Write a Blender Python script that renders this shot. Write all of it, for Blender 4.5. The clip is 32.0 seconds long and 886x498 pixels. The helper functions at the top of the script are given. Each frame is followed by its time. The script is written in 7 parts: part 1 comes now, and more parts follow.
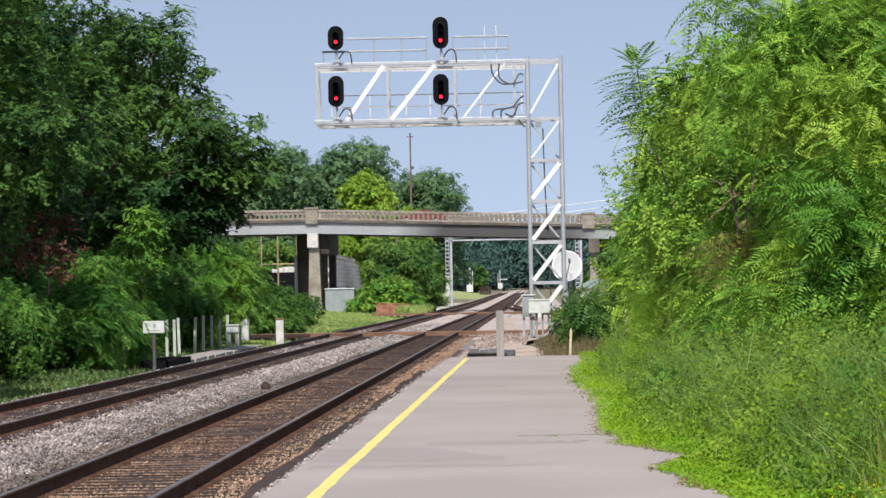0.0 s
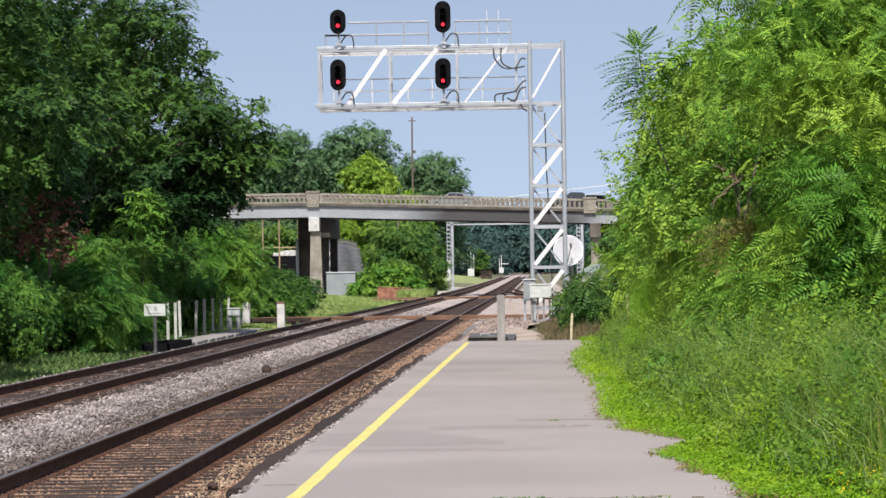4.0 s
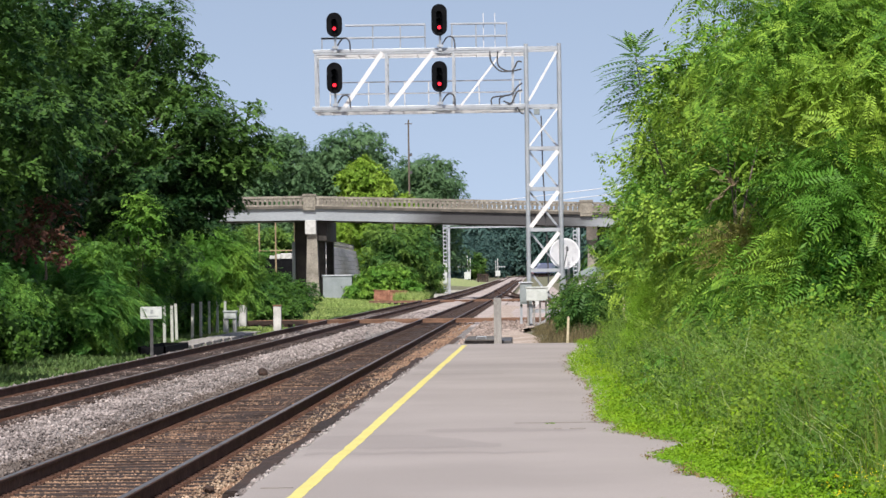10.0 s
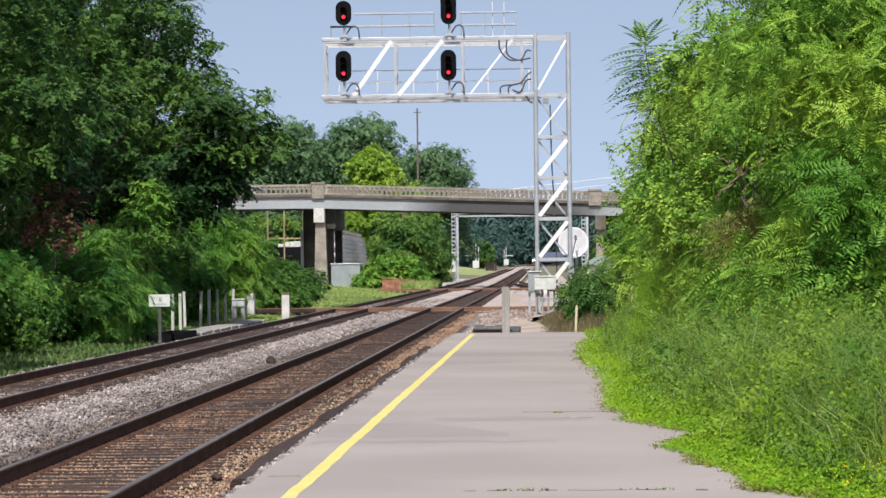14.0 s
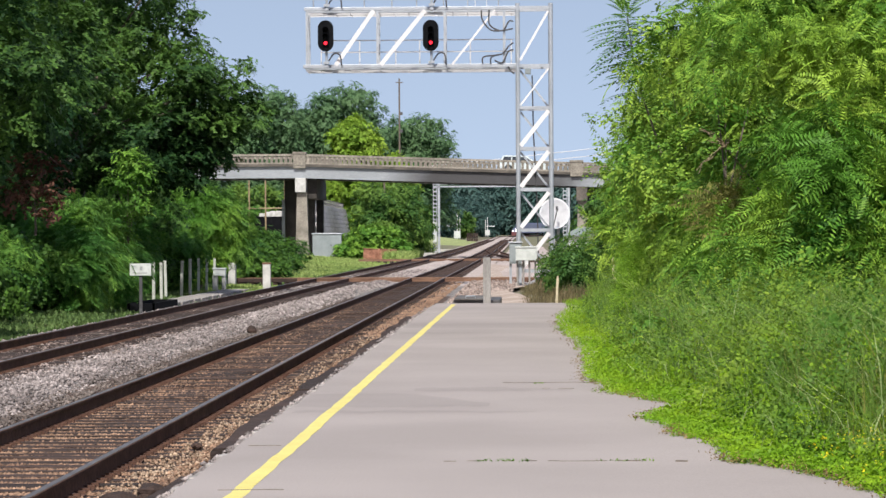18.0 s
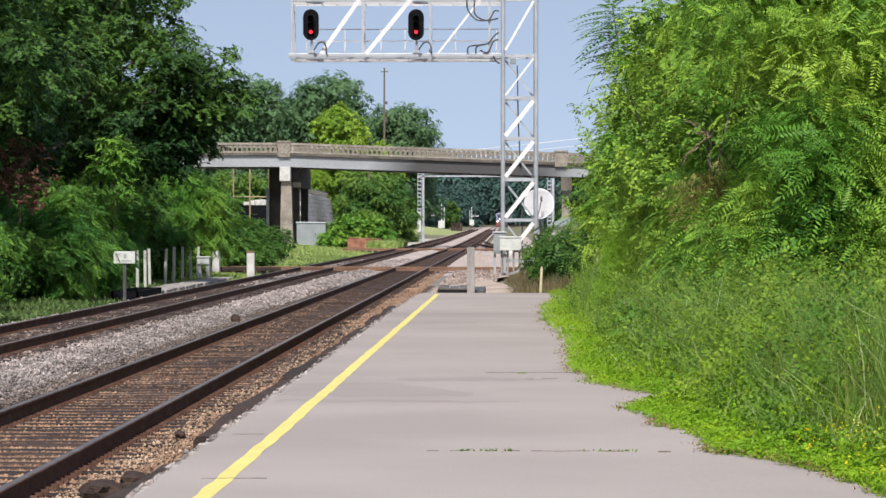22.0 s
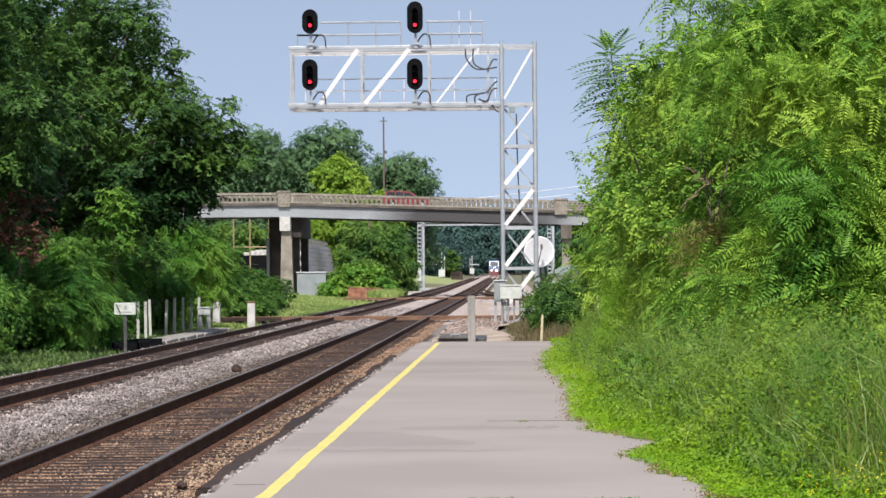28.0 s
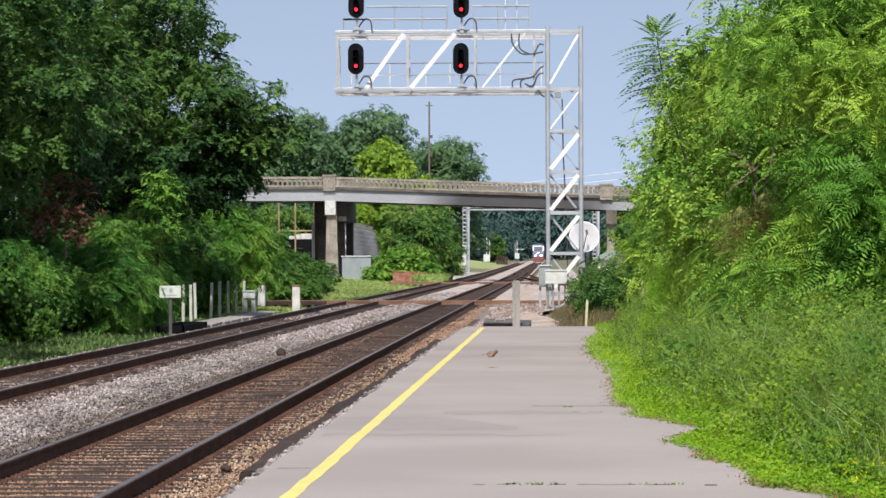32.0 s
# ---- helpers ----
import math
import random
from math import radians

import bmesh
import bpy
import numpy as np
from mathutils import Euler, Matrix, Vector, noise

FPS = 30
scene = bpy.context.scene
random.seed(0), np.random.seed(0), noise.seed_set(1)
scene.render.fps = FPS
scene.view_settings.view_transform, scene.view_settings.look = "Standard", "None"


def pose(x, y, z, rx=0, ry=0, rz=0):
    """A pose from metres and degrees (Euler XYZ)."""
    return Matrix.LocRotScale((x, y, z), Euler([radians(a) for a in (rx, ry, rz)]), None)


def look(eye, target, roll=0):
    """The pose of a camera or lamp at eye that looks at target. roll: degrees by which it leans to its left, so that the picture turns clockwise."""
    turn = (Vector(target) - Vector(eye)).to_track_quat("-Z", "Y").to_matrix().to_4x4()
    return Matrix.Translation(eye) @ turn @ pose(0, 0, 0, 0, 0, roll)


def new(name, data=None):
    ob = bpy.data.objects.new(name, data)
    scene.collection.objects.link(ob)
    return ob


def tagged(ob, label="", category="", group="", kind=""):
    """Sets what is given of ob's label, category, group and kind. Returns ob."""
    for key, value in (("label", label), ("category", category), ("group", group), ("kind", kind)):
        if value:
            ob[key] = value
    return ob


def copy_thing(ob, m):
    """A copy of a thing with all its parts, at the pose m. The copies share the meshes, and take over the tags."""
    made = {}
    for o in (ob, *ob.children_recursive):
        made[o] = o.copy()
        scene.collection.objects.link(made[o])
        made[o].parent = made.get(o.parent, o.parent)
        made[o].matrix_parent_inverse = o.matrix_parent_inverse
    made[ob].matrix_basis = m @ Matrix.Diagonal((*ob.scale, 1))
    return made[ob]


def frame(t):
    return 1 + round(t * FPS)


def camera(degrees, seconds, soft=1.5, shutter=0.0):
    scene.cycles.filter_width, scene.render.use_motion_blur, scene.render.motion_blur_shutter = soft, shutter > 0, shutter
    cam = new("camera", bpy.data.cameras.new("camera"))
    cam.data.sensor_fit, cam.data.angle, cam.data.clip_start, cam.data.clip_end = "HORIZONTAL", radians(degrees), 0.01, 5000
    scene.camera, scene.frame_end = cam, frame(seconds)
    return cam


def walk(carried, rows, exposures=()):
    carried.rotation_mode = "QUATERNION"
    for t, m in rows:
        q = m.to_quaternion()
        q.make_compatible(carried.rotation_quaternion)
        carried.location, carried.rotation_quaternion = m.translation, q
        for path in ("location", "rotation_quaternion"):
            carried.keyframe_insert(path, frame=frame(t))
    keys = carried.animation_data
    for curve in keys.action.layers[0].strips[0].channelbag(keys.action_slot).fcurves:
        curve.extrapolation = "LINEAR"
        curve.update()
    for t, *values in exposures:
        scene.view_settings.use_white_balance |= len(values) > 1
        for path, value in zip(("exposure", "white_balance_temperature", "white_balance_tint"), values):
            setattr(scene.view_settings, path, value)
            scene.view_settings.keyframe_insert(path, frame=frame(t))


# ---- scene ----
# Metres; z = 0 is the top of the rails, y runs along the tracks, the camera stands on the platform.
cam = camera(17.15, 32.0, soft=1.5)
EYE = (0.0, 0.0, 1.85)
TURNS = [
    (0, 90.8204, 1.0347, 1.8332), (0.5, 90.9555, 1.1455, 1.9684), (1, 90.8366, 0.9381, 1.9188),
    (1.5, 91.1045, 0.9363, 1.8178), (2, 91.0903, 1.0353, 1.6700), (2.5, 91.0239, 1.2205, 1.7518),
    (3, 90.8379, 1.2065, 1.6392), (3.5, 90.8135, 0.9598, 1.6704), (4, 90.5116, 0.7915, 1.8562),
    (4.5, 90.6425, 0.6524, 1.6632), (6.5, 90.5478, 0.7985, 1.6245), (7, 90.4261, 0.6962, 1.7572),
    (7.5, 90.2414, 0.5049, 1.7388), (8, 90.3441, 0.6098, 1.7371), (8.5, 90.6427, 0.6830, 2.0059),
    (9, 90.6643, 0.9519, 2.0201), (9.5, 90.5109, 0.8648, 2.1701), (10, 90.5687, 0.7830, 1.7868),
    (10.5, 90.4045, 0.4109, 1.7558), (11, 90.4707, 0.5047, 1.6248), (11.5, 90.6278, 0.5477, 2.2056),
    (12, 90.4895, 0.6447, 2.0424), (12.5, 90.5424, 0.5483, 1.9006), (13, 90.5799, 0.4605, 1.6894),
    (13.5, 90.6572, 0.6248, 1.9413), (14, 90.3501, 0.5933, 1.9498), (14.5, 90.0996, 0.5478, 1.8161),
    (16.5, 89.9864, 0.1037, 1.8137), (17, 89.9859, 0.1180, 1.6142), (17.5, 89.8876, 0.3317, 1.7215),
    (18, 89.7686, 0.3197, 1.5847), (18.5, 89.7029, 0.2812, 1.1550), (19, 90.0360, 0.1688, 0.8741),
    (19.5, 90.1375, 0.3321, 1.3009), (20, 90.1065, 0.4436, 1.4452), (20.5, 90.0246, 0.2721, 1.4306),
    (21, 89.8846, 0.1174, 1.5636), (21.5, 89.8066, 0.0673, 1.4705), (22, 89.5643, 0.0043, 1.2778),
    (22.5, 89.7453, 0.0441, 1.3103), (23, 89.9632, -0.0817, 1.2184), (23.5, 90.0146, -0.2219, 1.3284),
    (24, 90.5217, -0.4103, 1.2845), (24.5, 90.6057, -0.3927, 1.3584), (25, 89.8944, -0.6108, 2.4012),
    (25.1, 90.42, -0.40, 2.20), (25.2, 91.06, 0.30, 2.38), (25.3, 90.98, 0.50, 1.60), (25.4, 91.15, 0.60, 1.42), (25.5, 91.2283, 0.6163, 1.5269), (27.5, 90.5829, 0.4884, 1.2327), (28, 90.5162, 0.4551, 1.2844),
    (28.5, 90.5397, 0.8303, 1.1278), (29, 90.4413, 0.2788, 1.1572), (29.5, 90.5908, 0.2980, 0.8185),
    (30, 90.6961, 0.4468, 1.2045), (30.5, 90.2836, 0.0571, 1.3747), (31, 90.2779, 0.2760, 1.6964),
    (31.5, 90.1741, 0.1974, 1.7100), (32, 90.2209, 0.1569, 2.1610),
]
walk(cam, [(t, pose(*EYE, rx, ry, rz)) for t, rx, ry, rz in TURNS])

# ---- daylight ----
SUN_AZ, SUN_EL = radians(186), radians(51)   # azimuth from +y towards +x
sun_dir = Vector((math.sin(SUN_AZ) * math.cos(SUN_EL), math.cos(SUN_AZ) * math.cos(SUN_EL), math.sin(SUN_EL)))
world = bpy.data.worlds.new("sky")
scene.world = world
world.use_nodes = True
wn, wl = world.node_tree.nodes, world.node_tree.links
sky = wn.new("ShaderNodeTexSky")
sky.sky_type, sky.sun_disc = "NISHITA", False
sky.sun_elevation, sky.sun_rotation = SUN_EL, SUN_AZ
sky.air_density, sky.dust_density, sky.ozone_density = 1.0, 0.6, 2.0
wco, wmap = wn.new("ShaderNodeTexCoord"), wn.new("ShaderNodeMapping")
wmap.inputs["Location"].default_value = (0, 0, 0.30)   # hazy summer sky: no bright band at the horizon
wl.new(wco.outputs["Generated"], wmap.inputs["Vector"])
wl.new(wmap.outputs["Vector"], sky.inputs["Vector"])
wtint = wn.new("ShaderNodeMix")
wtint.data_type, wtint.blend_type = "RGBA", "MULTIPLY"
wtint.inputs[0].default_value = 1.0
wtint.inputs[7].default_value = (1.41, 1.085, 0.86, 1)
wl.new(sky.outputs["Color"], wtint.inputs[6])
wl.new(wtint.outputs[2], wn["Background"].inputs["Color"])
wn["Background"].inputs["Strength"].default_value = 0.123
lamp = bpy.data.lights.new("sun", "SUN")
lamp.energy, lamp.angle, lamp.color = 3.75, radians(0.6), (1.0, 0.95, 0.87)
sun = new("sun", lamp)
sun.matrix_world = look(sun_dir * 60, (0, 0, 0))
scene.view_settings.exposure = 0.82


# ---- materials ----
def surface(name, c1, c2, scale=2.0, fine=30.0, rough=0.8, metal=0.0, bump=0.25, vary=0.0, stretch=(1, 1, 1), island=False, dirt=0.35, spec=0.4, stain=None):
    """A worn surface: two colours mottled at a coarse scale, grain at a fine one, a random shade for each piece."""
    m = bpy.data.materials.new(name)
    m.use_nodes = True
    n, l = m.node_tree.nodes, m.node_tree.links
    b = n["Principled BSDF"]
    co, mp = n.new("ShaderNodeTexCoord"), n.new("ShaderNodeMapping")
    mp.inputs["Scale"].default_value = stretch
    l.new(co.outputs["Object"], mp.inputs["Vector"])
    a, g = n.new("ShaderNodeTexNoise"), n.new("ShaderNodeTexNoise")
    a.inputs["Scale"].default_value, a.inputs["Detail"].default_value = scale, 4
    g.inputs["Scale"].default_value, g.inputs["Detail"].default_value = fine, 3
    l.new(mp.outputs[0], a.inputs["Vector"]), l.new(mp.outputs[0], g.inputs["Vector"])
    ramp = n.new("ShaderNodeMapRange")
    ramp.inputs[1].default_value, ramp.inputs[2].default_value = 0.36, 0.66
    l.new(a.outputs["Fac"], ramp.inputs[0])
    mix = n.new("ShaderNodeMix")
    mix.data_type = "RGBA"
    mix.inputs[6].default_value, mix.inputs[7].default_value = (*c1, 1), (*c2, 1)
    l.new(ramp.outputs[0], mix.inputs[0])
    val = n.new("ShaderNodeMapRange")
    val.inputs[1].default_value, val.inputs[2].default_value = 0.3, 0.7
    val.inputs[3].default_value, val.inputs[4].default_value = 1 - dirt, 1 + dirt * 0.6
    l.new(g.outputs["Fac"], val.inputs[0])
    hsv = n.new("ShaderNodeHueSaturation")
    l.new(mix.outputs[2], hsv.inputs["Color"])
    if stain:   # a smoke stain of one stretch along x, with a ragged outline
        sx = n.new("ShaderNodeSeparateXYZ")
        l.new(co.outputs["Object"], sx.inputs[0])
        mid, half = (stain[0] + stain[1]) / 2, (stain[1] - stain[0]) / 2
        off = n.new("ShaderNodeMath")
        off.operation = "SUBTRACT"
        off.inputs[1].default_value = mid
        l.new(sx.outputs["X"], off.inputs[0])
        ab = n.new("ShaderNodeMath")
        ab.operation = "ABSOLUTE"
        l.new(off.outputs[0], ab.inputs[0])
        wob = n.new("ShaderNodeMath")
        wob.operation = "MULTIPLY_ADD"
        wob.inputs[1].default_value = 7.0
        l.new(a.outputs["Fac"], wob.inputs[0]), l.new(ab.outputs[0], wob.inputs[2])
        fall = n.new("ShaderNodeMapRange")
        fall.inputs[1].default_value, fall.inputs[2].default_value, fall.inputs[3].default_value, fall.inputs[4].default_value = half * 0.75 + 3.5, half * 1.15 + 4.5, 0.93, 0.0
        l.new(wob.outputs[0], fall.inputs[0])
        sm = n.new("ShaderNodeMix")
        sm.data_type = "RGBA"
        sm.inputs[7].default_value = (*stain[2], 1)
        l.new(fall.outputs[0], sm.inputs[0]), l.new(mix.outputs[2], sm.inputs[6])
        l.new(sm.outputs[2], hsv.inputs["Color"])
    last = val.outputs[0]
    if vary:
        src = n.new("ShaderNodeNewGeometry").outputs["Random Per Island"] if island else n.new("ShaderNodeObjectInfo").outputs["Random"]
        r = n.new("ShaderNodeMapRange")
        r.inputs[3].default_value, r.inputs[4].default_value = 1 - vary, 1 + vary
        l.new(src, r.inputs[0])
        mul = n.new("ShaderNodeMath")
        mul.operation = "MULTIPLY"
        l.new(last, mul.inputs[0]), l.new(r.outputs[0], mul.inputs[1])
        last = mul.outputs[0]
    l.new(last, hsv.inputs["Value"])
    l.new(hsv.outputs[0], b.inputs["Base Color"])
    b.inputs["Roughness"].default_value, b.inputs["Metallic"].default_value = rough, metal
    b.inputs["Specular IOR Level"].default_value = spec
    if bump:
        bp = n.new("ShaderNodeBump")
        bp.inputs["Strength"].default_value, bp.inputs["Distance"].default_value = bump, 0.02
        l.new(g.outputs["Fac"], bp.inputs["Height"])
        l.new(bp.outputs[0], b.inputs["Normal"])
    return m


def foliage(name, c1, c2, patch=0.5, through_light=0.35, vary=0.35, mixed=0.55):
    """Leaves: two greens by leaf and by bough, some light coming through."""
    m = bpy.data.materials.new(name)
    m.use_nodes = True
    n, l = m.node_tree.nodes, m.node_tree.links
    b, out = n["Principled BSDF"], n["Material Output"]
    geo, co, noi = n.new("ShaderNodeNewGeometry"), n.new("ShaderNodeTexCoord"), n.new("ShaderNodeTexNoise")
    noi.inputs["Scale"].default_value, noi.inputs["Detail"].default_value = patch, 3
    l.new(co.outputs["Object"], noi.inputs["Vector"])
    add = n.new("ShaderNodeMath")
    add.operation = "MULTIPLY_ADD"
    add.inputs[1].default_value, add.inputs[2].default_value = mixed, -mixed / 2
    l.new(geo.outputs["Random Per Island"], add.inputs[0])
    ramp = n.new("ShaderNodeMapRange")
    ramp.inputs[1].default_value, ramp.inputs[2].default_value, ramp.clamp = 0.38, 0.64, False
    l.new(noi.outputs["Fac"], ramp.inputs[0])
    tot = n.new("ShaderNodeMath")
    tot.use_clamp = True
    l.new(add.outputs[0], tot.inputs[0]), l.new(ramp.outputs[0], tot.inputs[1])
    mix = n.new("ShaderNodeMix")
    mix.data_type = "RGBA"
    mix.inputs[6].default_value, mix.inputs[7].default_value = (*c1, 1), (*c2, 1)
    l.new(tot.outputs[0], mix.inputs[0])
    hsv = n.new("ShaderNodeHueSaturation")
    r = n.new("ShaderNodeMapRange")
    r.inputs[3].default_value, r.inputs[4].default_value = 1 - vary, 1 + vary
    l.new(geo.outputs["Random Per Island"], r.inputs[0])
    l.new(r.outputs[0], hsv.inputs["Value"]), l.new(mix.outputs[2], hsv.inputs["Color"])
    l.new(hsv.outputs[0], b.inputs["Base Color"])
    b.inputs["Roughness"].default_value, b.inputs["Specular IOR Level"].default_value = 0.55, 0.18
    tr, ms = n.new("ShaderNodeBsdfTranslucent"), n.new("ShaderNodeMixShader")
    l.new(hsv.outputs[0], tr.inputs["Color"])
    ms.inputs[0].default_value = through_light
    l.new(b.outputs[0], ms.inputs[1]), l.new(tr.outputs[0], ms.inputs[2]), l.new(ms.outputs[0], out.inputs["Surface"])
    return m


def glow(name, colour, strength):
    m = bpy.data.materials.new(name)
    m.use_nodes = True
    b = m.node_tree.nodes["Principled BSDF"]
    b.inputs["Base Color"].default_value = (*colour, 1)
    b.inputs["Emission Color"].default_value, b.inputs["Emission Strength"].default_value = (*colour, 1), strength
    return m


